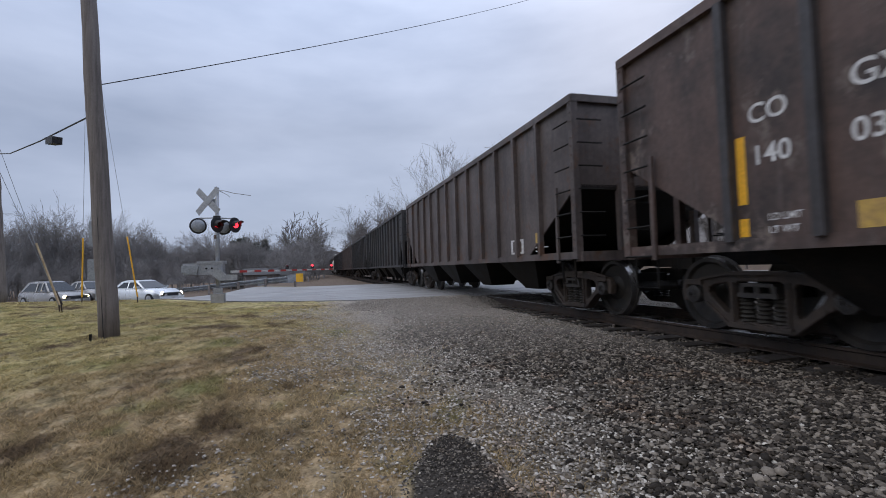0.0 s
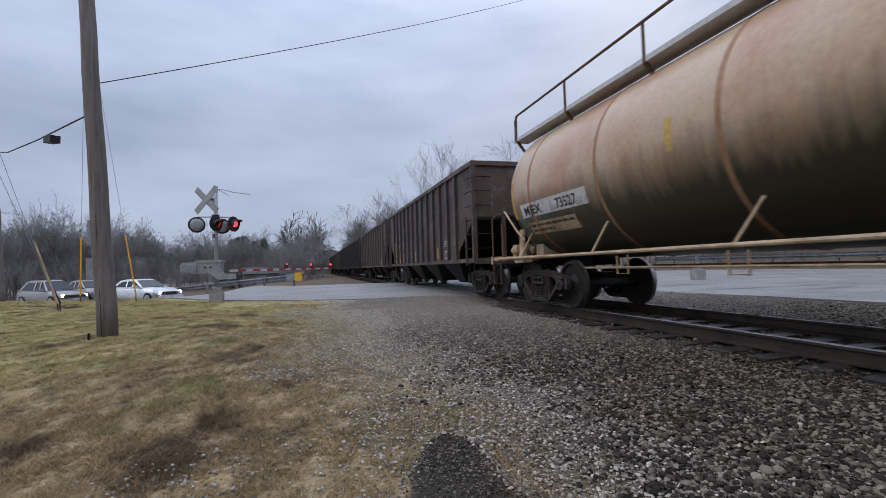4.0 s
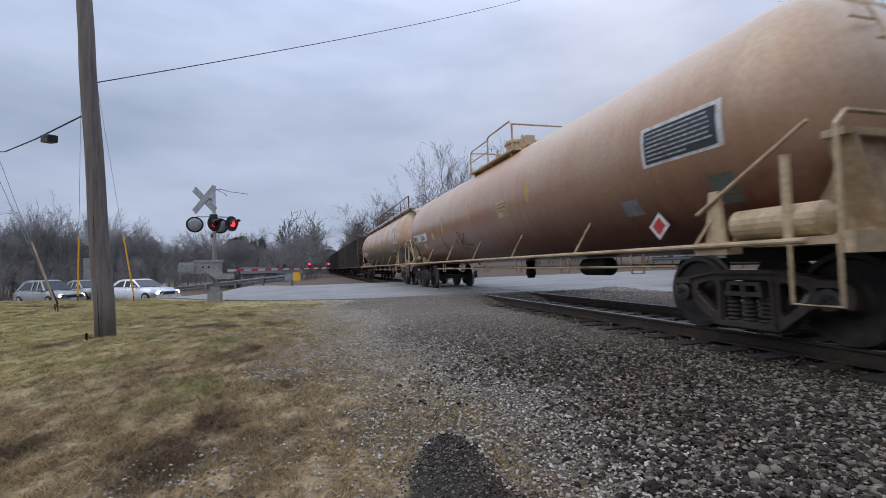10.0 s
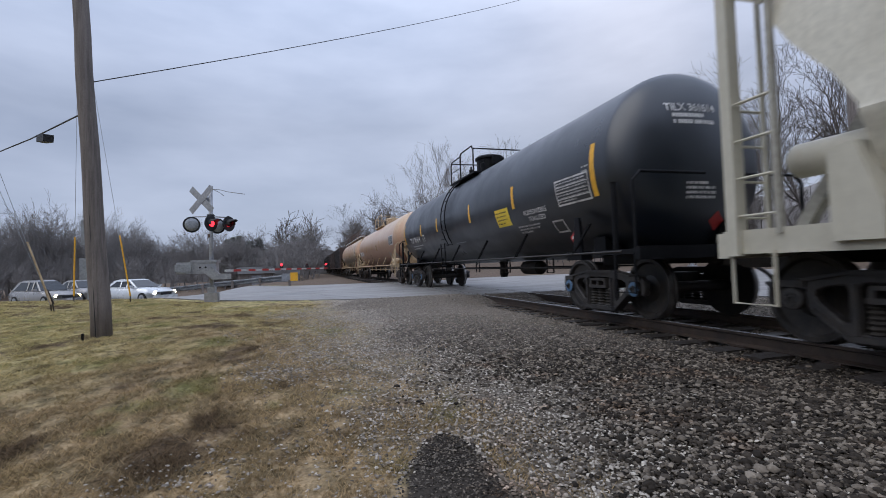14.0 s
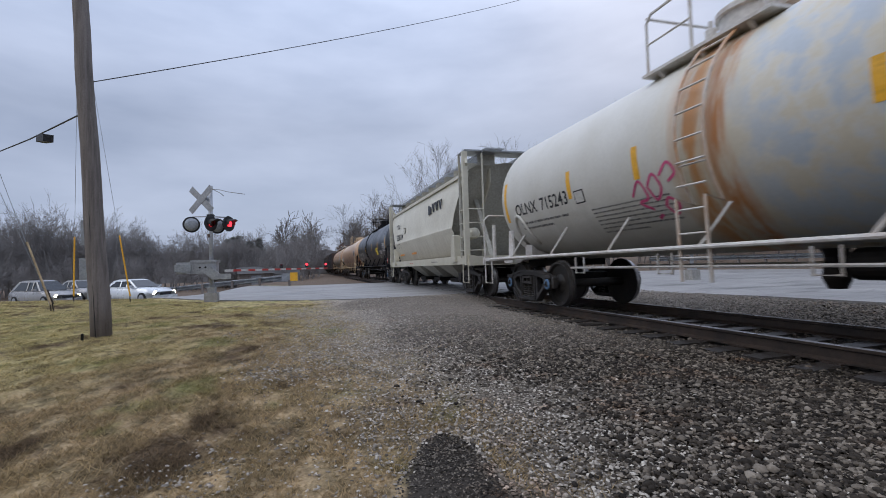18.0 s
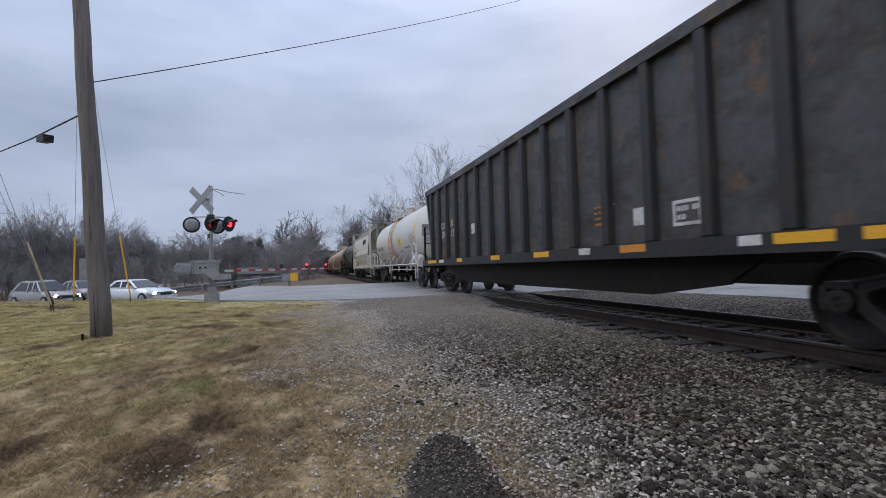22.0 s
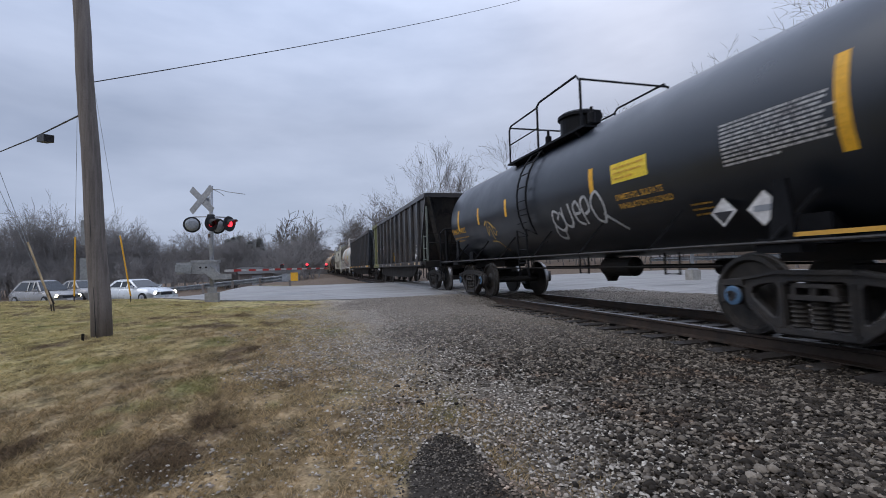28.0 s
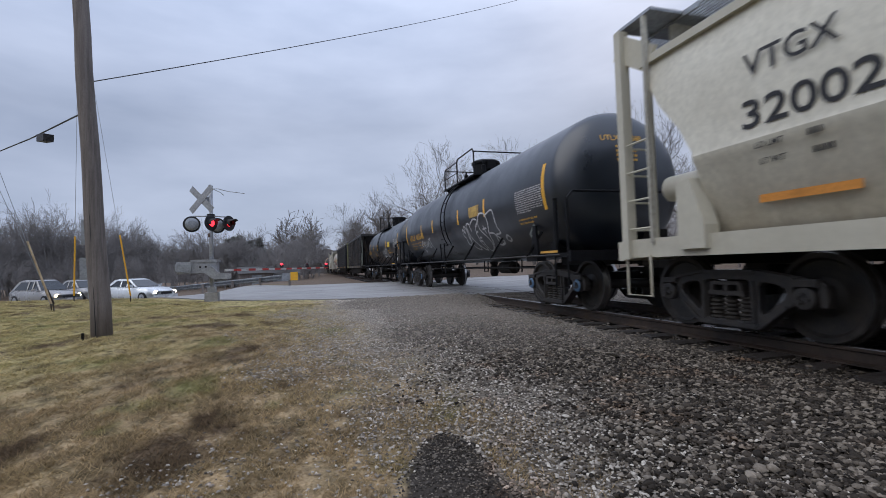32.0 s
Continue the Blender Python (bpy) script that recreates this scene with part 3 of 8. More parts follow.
def lathe(bm, profile, axis, centre=(0, 0, 0), seg=32):
    """A profile of (along, radius) turned round an axis through centre."""
    c = Vector(centre)
    rings = []
    for w, r in profile:
        ring = []
        for k in range(seg):
            u, v = r * math.cos(k * math.tau / seg), r * math.sin(k * math.tau / seg)
            p = (w, u, v) if axis == "x" else (u, w, v) if axis == "y" else (u, v, w)
            ring.append(bm.verts.new(c + Vector(p)))
        rings.append(ring)
    for s, t in zip(rings, rings[1:]):
        for k in range(seg):
            bm.faces.new((s[k], s[(k + 1) % seg], t[(k + 1) % seg], t[k]))
    bm.faces.new(rings[0][::-1])
    bm.faces.new(rings[-1])
    bmesh.ops.recalc_face_normals(bm, faces=bm.faces)
    return bm


def rounded(bm, width=0.012, segments=1):
    bmesh.ops.bevel(bm, geom=[e for e in bm.edges if e.calc_face_angle(0) > 0.6], offset=width, segments=segments, affect="EDGES", clamp_overlap=True)
    return bm


def arc(c, r, a0, a1, n, plane="yz", fixed=0.0):
    out = []
    for k in range(n + 1):
        a = radians(a0 + (a1 - a0) * k / n)
        u, v = c[0] + r * math.cos(a), c[1] + r * math.sin(a)
        out.append((fixed, u, v) if plane == "yz" else (u, fixed, v))
    return out


def raw_mesh(name, verts, faces, mat):
    me = bpy.data.meshes.new(name)
    me.from_pydata(verts, [], faces)
    me.materials.append(M[mat])
    return me


def B():
    return bmesh.new()


def smooth01(a, b, v):
    t = min(1.0, max(0.0, (v - a) / (b - a)))
    return t * t * (3 - 2 * t)

# ---- the ground ----
XC, ZR = 5.74, 0.10          # the track's middle line and the top of its rails


def spline(pts, n):
    out = []
    p = [Vector(pts[0]) * 2 - Vector(pts[1]), *[Vector(q) for q in pts], Vector(pts[-1]) * 2 - Vector(pts[-2])]
    for i in range(1, len(p) - 2):
        for k in range(n):
            t = k / n
            out.append(0.5 * (2 * p[i] + (p[i + 1] - p[i - 1]) * t + (2 * p[i - 1] - 5 * p[i] + 4 * p[i + 1] - p[i + 2]) * t * t
                              + (3 * p[i] - 3 * p[i + 1] + p[i + 2] - p[i - 1]) * t ** 3))
    out.append(p[-2])
    return out


ROAD_NEAR = spline([(-60, 62), (-36, 46), (-20, 34), (-11.5, 26.5), (-6.8, 21.5), (-3.4, 17.6), (-0.85, 15.4), (1.4, 14.2), (4.3, 13.4),
                    (7.4, 13.2), (9.0, 12.0), (9.8, 9.0), (10.0, 5.0), (10.2, -10), (10.4, -60)], 6)
ROAD_FAR = spline([(-58, 72), (-36, 56), (-22, 46), (-14, 40.5), (-8.8, 36), (-4.5, 32.4), (-0.8, 29.7), (2.2, 28.6), (5.5, 28.2),
                   (10, 28.5), (16, 30), (23, 31), (27, 22), (27.5, 0), (28, -60)], 6)


def ramp01(a, b, v):
    t = np.clip((v - a) / (b - a), 0, 1)
    return t * t * (3 - 2 * t)


def lay(x, y):
    """The lie of the land, for arrays."""
    h = 0.02 - 0.085 * ramp01(2.7, 4.0, x) * (1 - ramp01(7.5, 8.6, x)) - 0.05 * ramp01(4.0, 4.5, x) * (1 - ramp01(7.0, 7.4, x))
    h = h + 0.10 * ramp01(1.0, -3.0, x) * ramp01(3.0, 8.0, y)
    h = h + 0.34 * ramp01(-2.5, -9.0, x) * ramp01(7.0, 15.0, y)
    cross = ramp01(11.0, 13.4, y) * (1 - ramp01(28.5, 31, y)) * ramp01(-6.0, -2.0, x)
    h = h * (1 - cross) + (ZR - 0.012) * cross
    h = h - 1.05 * ramp01(16.0, 34.0, y - 0.35 * x) * ramp01(-3.0, -8.0, x)
    h = h + 0.05 * ramp01(8.6, 10.0, x)
    h = h - 0.35 * ramp01(31, 60, y) * ramp01(2.6, -2.0, x)
    h = h + 3.0 * ramp01(14, 40, x) * ramp01(40, 90, y)
    return h + 4.0 * ramp01(29, 46, x) * ramp01(60, 20, y)


def height(x, y):
    return float(lay(np.float64(x), np.float64(y)))


def ripple(x, y, k):
    """A cheap wavy field between about -1 and 1."""
    return (np.sin(1.9 * x + 1.3 * y + k) + np.sin(-1.1 * x + 2.3 * y + 2.1 * k) + np.sin(3.7 * x - 0.9 * y + 0.7 * k)) / 3


def build_ground():
    xs = np.unique(np.round(np.concatenate([[-2500, -1200, -600, -300, -150, -100], np.arange(-80, -12, 4), np.arange(-12, 12, 0.4), np.arange(12, 60, 3), [80, 120, 200, 400, 900, 2500]]), 3))
    ys = np.unique(np.round(np.concatenate([[-2500, -800, -200, -80, -40, -20, -10], np.arange(-6, 40, 0.4), np.arange(40, 120, 4), [150, 200, 300, 500, 900, 2500]]), 3))
    poly = [(p.x, p.y) for p in ROAD_NEAR] + [(p.x, p.y) for p in ROAD_FAR[::-1]]

    def covered(x, y):
        c = False
        for i in range(len(poly)):
            (x1, y1), (x2, y2) = poly[i - 1], poly[i]
            if (y1 > y) != (y2 > y) and x < (x2 - x1) * (y - y1) / (y2 - y1) + x1:
                c = not c
        return c
    verts, faces = [], []
    for j, y in enumerate(ys):
        for i, x in enumerate(xs):
            z = height(x, y) + 0.02 * (noise.noise((x * 0.7, y * 0.7, 0)) if abs(x) < 3.5 else 0)
            if abs(x) < 70 and y < 90 and covered(x, y):
                z -= 0.10
            verts.append((float(x), float(y), float(z)))
    w = len(xs)
    for j in range(len(ys) - 1):
        for i in range(w - 1):
            a = j * w + i
            faces.append((a, a + 1, a + w + 1, a + w))
    ob = new("ground", raw_mesh("ground", verts, faces, "ground"))
    tagged(ob, "winter grass turning to grey gravel beside the track", "ground", kind="structure")
    ob.data.polygons.foreach_set("use_smooth", [True] * len(ob.data.polygons))


def build_road():
    verts, faces, k = [], [], 24
    for a, c in zip(ROAD_NEAR, ROAD_FAR):
        for i in range(k + 1):
            p = a.lerp(c, i / k)
            z = height(p.x, p.y) + 0.012
            if 4.2 < p.x < 7.3:
                z = min(z, ZR - 0.006)
            verts.append((p.x, p.y, z))
        # the edges turn down into the ground
    for j in range(len(ROAD_NEAR) - 1):
        for i in range(k):
            a = j * (k + 1) + i
            faces.append((a, a + k + 1, a + k + 2, a + 1))
    me = raw_mesh("road", verts, faces, "road")
    bm = B()
    bm.from_mesh(me)
    bmesh.ops.recalc_face_normals(bm, faces=bm.faces)
    if sum(f.normal.z for f in bm.faces) < 0:
        bmesh.ops.reverse_faces(bm, faces=bm.faces)
    edge = [e for e in bm.edges if e.is_boundary]
    ret = bmesh.ops.extrude_edge_only(bm, edges=edge)
    for v in [g for g in ret["geom"] if isinstance(g, bmesh.types.BMVert)]:
        v.co.z -= 0.14
    bm.to_mesh(me)
    bm.free()
    tagged(new("road", me), "damp grey asphalt road with cracks, curving over the crossing", "road", kind="structure")


def add_mesh(name, verts, faces, mat, label, category):
    me = bpy.data.meshes.new(name)
    k, w = faces.shape
    me.vertices.add(len(verts))
    me.vertices.foreach_set("co", verts.astype(np.float32).ravel())
    me.loops.add(k * w)
    me.loops.foreach_set("vertex_index", faces.astype(np.int32).ravel())
    me.polygons.add(k)
    me.polygons.foreach_set("loop_start", np.arange(0, k * w, w, dtype=np.int32))
    me.update(calc_edges=True)
    me.materials.append(M[mat])
    return tagged(new(name, me), label, category, kind="stuff")


def stones(name, label, rng, x, y, size, mat, sink=0.0):
    """Loose stones: small uneven polyhedra bedded in the ground."""
    base = np.array([(1, 0, 0), (-1, 0, 0), (0, 1, 0), (0, -1, 0), (0, 0, 1), (0.6, 0.6, 0.55), (-0.6, 0.6, 0.5), (-0.6, -0.6, 0.55), (0.6, -0.6, 0.5)], float)
    tri = np.array([(0, 2, 5), (2, 1, 6), (1, 3, 7), (3, 0, 8), (4, 0, 5), (4, 5, 2), (4, 2, 6), (4, 6, 1), (4, 1, 7), (4, 7, 3), (4, 3, 8), (4, 8, 0)])
    n = len(x)
    s = size * rng.uniform(0.5, 1.2, n) * np.where(rng.random(n) < 0.06, 1.5, 1)
    v = base[None] * rng.uniform(0.7, 1.2, (n, 9, 3))
    v = v * np.stack([s, s * rng.uniform(0.55, 1.0, n), s * rng.uniform(0.45, 0.8, n)], 1)[:, None]
    t = rng.normal(0, 0.4, n)[:, None]
    v = np.stack([v[..., 0], v[..., 1] * np.cos(t) - v[..., 2] * np.sin(t), v[..., 1] * np.sin(t) + v[..., 2] * np.cos(t)], -1)
    a = rng.uniform(0, math.tau, n)[:, None]
    v = np.stack([v[..., 0] * np.cos(a) - v[..., 1] * np.sin(a), v[..., 0] * np.sin(a) + v[..., 1] * np.cos(a), v[..., 2]], -1)
    v = v + np.stack([x, y, lay(x, y) + 0.006 + s * rng.uniform(-0.6, 0.9, n) - sink], 1)[:, None]
    f = (tri[None] + 9 * np.arange(n)[:, None, None]).reshape(-1, 3)
    add_mesh(name, v.reshape(-1, 3), f, mat, label, "gravel")


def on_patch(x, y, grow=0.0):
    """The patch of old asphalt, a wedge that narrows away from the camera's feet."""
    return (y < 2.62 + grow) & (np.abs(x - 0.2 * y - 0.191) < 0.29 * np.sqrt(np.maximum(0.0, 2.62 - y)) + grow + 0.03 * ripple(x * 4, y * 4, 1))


def build_loose():
    rng = np.random.default_rng(4)
    # ballast, thinning out towards the grass
    n = 165000
    y = 0.9 + 13.0 * rng.random(n) ** 1.9
    x = rng.uniform(0.3, 4.55, n)
    keep = rng.random(n) < ramp01(1.0, 2.3, x + 0.02 * y + 0.55 * ripple(x, y, 3))
    keep &= ~(on_patch(x, y, 0.02) & (rng.random(n) < 0.975))
    stones("gravel_shoulder", "grey and brown crushed stone ballast spread along the track", rng, x[keep], y[keep], 0.0185, "ballast")
    n = 46000
    x, y = rng.uniform(4.3, 9.6, n), 0.8 + 12.4 * rng.random(n) ** 1.2
    tie = np.abs((y + 6.0 + 0.26) % 0.52 - 0.26) < 0.12
    bare = tie & (np.abs(x - XC) < 1.3) & (rng.random(n) < np.where(x < 4.75, 0.7, 0.93))
    keep = ~bare & (np.abs(np.abs(x - XC) - 0.753) > 0.07)
    stones("gravel_track_bed", "dark crushed stone between the wooden ties", rng, x[keep], y[keep], 0.024, "ballast", 0.0)
    # fine buff gravel along the border of the grass
    n = 80000
    y = 1.2 + 11.0 * rng.random(n) ** 1.6
    x = rng.uniform(-1.2, 2.8, n)
    keep = rng.random(n) < ramp01(-0.6, 1.0, x + 0.05 * y + 0.1 + 0.9 * ripple(x, y, 1)) * ramp01(3.0, 1.2, x)
    keep &= ~(on_patch(x, y) & (rng.random(n) < 0.985))
    stones("fine_gravel", "fine buff gravel along the border of the grass", rng, x[keep], y[keep], 0.0115, "finegravel")
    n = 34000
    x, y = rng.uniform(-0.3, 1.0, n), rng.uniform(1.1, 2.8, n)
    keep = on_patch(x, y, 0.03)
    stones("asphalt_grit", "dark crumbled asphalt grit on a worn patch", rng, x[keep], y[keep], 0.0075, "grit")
    # grass blades, denser and longer in tufts
    n = 620000
    y = 1.3 + 19 * rng.random(n) ** 2.1
    x = rng.uniform(-1.15, 0.42, n) * (y + 1.5) + 0.2
    keep = (rng.random(n) > ramp01(-0.6, 1.5, x + 0.03 * y + 0.7 * ripple(x, y, 6))) & (x > -16) & ~((y > 13.0) & (x > -2.5)) & (y < 15.2 + np.maximum(0, -x - 2) * 0.85) & ~on_patch(x, y, 0.05)
    tuft = 0.5 + 0.5 * ripple(x * 5 + 2 * ripple(x, y, 4), y * 4, 2)
    keep &= rng.random(n) < 0.25 + 0.75 * ramp01(0.2, 0.7, tuft)
    x, y, tuft = x[keep][:330000], y[keep][:330000], tuft[keep][:330000]
    n = len(x)
    z = lay(x, y)
    z = z + 0.004
    tall = rng.uniform(0.006, 0.020, n) * (0.5 + tuft)
    wide = 0.0020 + 0.0005 * y
    a, run = rng.uniform(0, math.tau, n), rng.uniform(0.02, 0.05, n) + 0.004 * y
    dx, dy = np.cos(a) * wide, np.sin(a) * wide
    v = np.stack([np.stack([x - dx, y - dy, z], 1), np.stack([x + dx, y + dy, z], 1), np.stack([x - np.sin(a) * run, y + np.cos(a) * run, z + tall + 0.008], 1)], 1)
    add_mesh("grass_blades", v.reshape(-1, 3), np.arange(3 * n).reshape(-1, 3), "grass", "short matted straw and green winter grass", "grass")


def build_track():
    t = thing("railway_track", "worn steel rails on dark wooden ties in gravel", "railway track", kind="structure")
    for side in (-1, 1):
        x = XC + side * 0.753
        prof = [(-0.07, -0.17), (0.07, -0.17), (0.07, -0.155), (0.012, -0.135), (0.01, -0.045), (0.036, -0.035), (0.036, -0.006), (-0.036, -0.006), (-0.036, -0.035), (-0.01, -0.045), (-0.012, -0.135), (-0.07, -0.155)]
        part("rail", prism(B(), [(x + u, ZR + v) for u, v in prof], "y", -80, 700), "rail", t)
        part("rail_head", prism(B(), [(x - 0.03, ZR - 0.006), (x + 0.03, ZR - 0.006), (x + 0.026, ZR), (x - 0.026, ZR)], "y", -80, 700), "railtop", t, "polished running surface")
        bm = B()
        for y in (1.9, 13.35):
            box(bm, x - 0.055 * 1.0, x + 0.055, y, y + 0.6, ZR - 0.13, ZR - 0.05)
        part("joint_bar", rounded(bm, 0.008), "rail", t)
    rnd = random.Random(3)
    me = finish(rounded(box(B(), -1.3, 1.3, -0.115, 0.115, -0.18, 0), 0.015), "tie", "tie")
    y = -6.0
    while y < 60:
        if not 13.2 < y < 28.4:
            ob = part("tie", me, "tie", t)
            ob.matrix_basis = pose(XC + rnd.uniform(-0.06, 0.06), y, ZR - 0.172 + rnd.uniform(-0.012, 0.006), 0, 0, rnd.uniform(-1.2, 1.2))
        y += 0.52
    pl = finish(rounded(box(B(), -0.10, 0.10, -0.09, 0.09, 0, 0.016), 0.004), "tie_plate", "rail")
    y = -6.0
    while y < 13.2:
        for side in (-1, 1):
            part("tie_plate", pl, "rail", t).matrix_basis = pose(XC + side * 0.753, y, ZR - 0.184)
        y += 0.52
    # planks of the crossing beside the rails
    for x0, x1 in ((XC - 1.25, XC - 0.84), (XC - 0.66, XC - 0.02), (XC + 0.02, XC + 0.66), (XC + 0.84, XC + 1.25)):
        part("crossing_panel", rounded(box(B(), x0, x1, 13.3, 28.3, ZR - 0.1, ZR + 0.004), 0.01), "road", t, "dark rubber and asphalt panel between the rails")


# ---- the train ----
S0, S1 = 4.93, 0.00425


def gone(t):
    """Metres that the train has run at t."""
    return S0 * t + S1 * t * t


CARS, WHEELS = [], []
R_WHEEL = 0.457
MESH = {}


def wheelset_mesh(cap):
    bm = B()
    for s in (-1, 1):
        lathe(bm, [(s * 0.69, 0.18), (s * 0.69, R_WHEEL + 0.025), (s * 0.72, R_WHEEL + 0.028), (s * 0.735, R_WHEEL + 0.004), (s * 0.82, R_WHEEL - 0.004), (s * 0.822, R_WHEEL - 0.055),
                   (s * 0.775, R_WHEEL - 0.085), (s * 0.765, 0.2), (s * 0.80, 0.13), (s * 0.815, 0.10)], "x", seg=40)
        lathe(bm, [(s * 0.81, 0.09), (s * 1.02, 0.09)], "x", seg=14)
    lathe(bm, [(-0.7, 0.085), (0.7, 0.085)], "x", seg=14)
    return finish(bm, "wheelset", "wheel", False)


def cast_frame():
    """A cast side frame: journal jaws, two three-cornered windows and the spring window."""
    half = [(0.0, 0.735), (0.38, 0.735), (0.60, 0.70), (0.80, 0.655), (1.00, 0.64), (1.08, 0.585), (1.10, 0.48), (1.08, 0.37), (1.02, 0.36), (1.005, 0.57),
            (0.775, 0.57), (0.765, 0.37), (0.69, 0.335), (0.58, 0.25), (0.42, 0.10), (0.34, 0.07), (0.0, 0.07)]
    window = [(0.30, 0.17), (0.30, 0.58), (0.25, 0.625), (-0.25, 0.625), (-0.30, 0.58), (-0.30, 0.17)]
    corner = [(0.39, 0.30), (0.39, 0.56), (0.43, 0.605), (0.58, 0.585), (0.665, 0.545), (0.68, 0.49), (0.65, 0.43), (0.44, 0.255), (0.405, 0.26)]
    loops = [half + [(-u, v) for u, v in half[-2:0:-1]], window, corner, [(-u, v) for u, v in corner]]
    bm = B()
    edges = []
    for lp in loops:
        v = [bm.verts.new((0.93, u, w)) for u, w in lp]
        edges += [bm.edges.new((v[i - 1], v[i])) for i in range(len(v))]
    bmesh.ops.triangle_fill(bm, use_beauty=True, use_dissolve=False, edges=edges)
    ret = bmesh.ops.extrude_face_region(bm, geom=bm.faces[:])
    for v in ret["geom"]:
        if isinstance(v, bmesh.types.BMVert):
            v.co.x = 1.045
    bmesh.ops.recalc_face_normals(bm, faces=bm.faces)
    bmesh.ops.bevel(bm, geom=[e for e in bm.edges if e.calc_face_angle(0) > 1.2], offset=0.012, segments=1, affect="EDGES", clamp_overlap=True)
    # flanges that stand proud along the chords, the columns and the spring seat
    box(bm, 0.90, 1.075, -0.36, 0.36, 0.70, 0.742)
    box(bm, 0.89, 1.085, -0.37, 0.37, 0.10, 0.155)
    for e in (-1, 1):
        bar(bm, (0.99, e * 0.37, 0.72), (0.99, e * 0.80, 0.645), 0.165, 0.03)
        bar(bm, (0.99, e * 0.37, 0.10), (0.99, e * 0.70, 0.36), 0.16, 0.035)
        box(bm, 0.92, 1.07, min(e * 0.31, e * 0.345), max(e * 0.31, e * 0.345), 0.16, 0.62)
        box(bm, 1.04, 1.075, e * 0.89 - 0.13, e * 0.89 + 0.13, 0.575, 0.64)
    return bm


def bearing_cap(ringmat):
    """Round end covers of the axle with three bolts; the outer ring may be painted."""
    bm = B()
    for s in (-1, 1):
        k = len(bm.faces)
        lathe(bm, [(s * 1.0, 0.112), (s * 1.075, 0.112), (s * 1.085, 0.10), (s * 1.09, 0.056), (s * 1.075, 0.05)], "x", seg=20)
        bm.faces.ensure_lookup_table()
        for f in bm.faces[k:]:
            f.material_index = 1 if 0.055 < max(f.calc_center_median().yz.length, 0.0) < 0.1 or abs(f.normal.x) > 0.7 and f.calc_center_median().yz.length > 0.07 else 0
        for q in range(3):
            a = q * math.tau / 3
            lathe(bm, [(s * 1.075, 0.022), (s * 1.105, 0.020)], "x", (0, 0.046 * math.cos(a), 0.046 * math.sin(a)), 6)
    return finish(bm, "bearing_cap", ["frame", ringmat])


def truck(car, y, cap="frame"):
    """A two-axle truck under a car."""
    rusty = "framerust" if cap == "frame" and car.name.startswith(("hopper_car", "tank_car")) else "frame"
    if "bolster" not in MESH:
        bm = box(B(), -0.90, 0.90, -0.17, 0.17, 0.44, 0.66)
        lathe(bm, [(0.66, 0.28), (0.78, 0.28)], "z", seg=20)
        MESH["bolster"] = finish(rounded(bm, 0.015), "bolster", "dark")
        for key in ("frame", "framerust"):
            MESH["side_" + key] = finish(cast_frame(), "side_frame", key)
        bm = B()
        for k in (-0.2, 0, 0.2):
            lathe(bm, [(0.158 + i * 0.0235, 0.088 if i % 2 else 0.058) for i in range(13)], "z", (0.975, k, 0), 14)
        MESH["spring_nest"] = finish(bm, "spring_nest", "spring")
        bm = box(B(), 0.90, 1.085, -0.235, 0.235, 0.45, 0.50)
        box(bm, 0.90, 1.085, -0.20, 0.20, 0.57, 0.61)
        for k in (-0.19, 0.0, 0.19):
            box(bm, 0.90, 1.08, k - 0.025, k + 0.025, 0.49, 0.58)
        box(bm, 0.88, 0.96, -0.2, 0.2, 0.48, 0.59)
        MESH["bolster_end"] = finish(rounded(bm, 0.008), "bolster_end", "frame")
        MESH["brake_rod"] = finish(bar(B(), (0.90, 0.66, 0.57), (0.90, 0.44, 0.24), 0.04, 0.05), "brake_hanger", "galv")
        MESH["wheelset"] = wheelset_mesh("frame")
        for key in ("frame", "bluecap"):
            MESH["cap" + key] = bearing_cap(key)
    tr = part("truck", MESH["bolster"], "dark", car, "dark cast-steel freight truck")
    tr.location = (0, y, 0)
    for s in (1, -1):
        for name, key in (("side_frame", "side_" + rusty), ("spring_nest", "spring_nest"), ("bolster_end", "bolster_end"), ("brake_hanger", "brake_rod")):
            ob = part(name, MESH[key], "frame", tr)
            if s < 0:
                ob.rotation_euler.z = math.pi
    for s in (1, -1):
        w = part("wheelset", MESH["wheelset"], "wheel", tr)
        w.location = (0, s * 0.89, R_WHEEL)
        # the end caps turn with the axle
        me = MESH.get("ws" + cap)
        if me is None:
            bm = B()
            bm.from_mesh(MESH["wheelset"])
            for f in bm.faces:
                if 0.725 < abs(f.calc_center_median().x) < 0.83 and abs(f.normal.x) < 0.5 and f.calc_center_median().yz.length > 0.3:
                    f.material_index = 1
            k = len(bm.faces)
            bm.from_mesh(MESH["cap" + cap])
            bm.faces.ensure_lookup_table()
            for f in bm.faces[k:]:
                f.material_index = 2 + f.material_index
            me = MESH["ws" + cap] = finish(bm, "wheelset", ["wheel", "tread", "frame", cap])
        w.data = me
        WHEELS.append(w)
    return tr


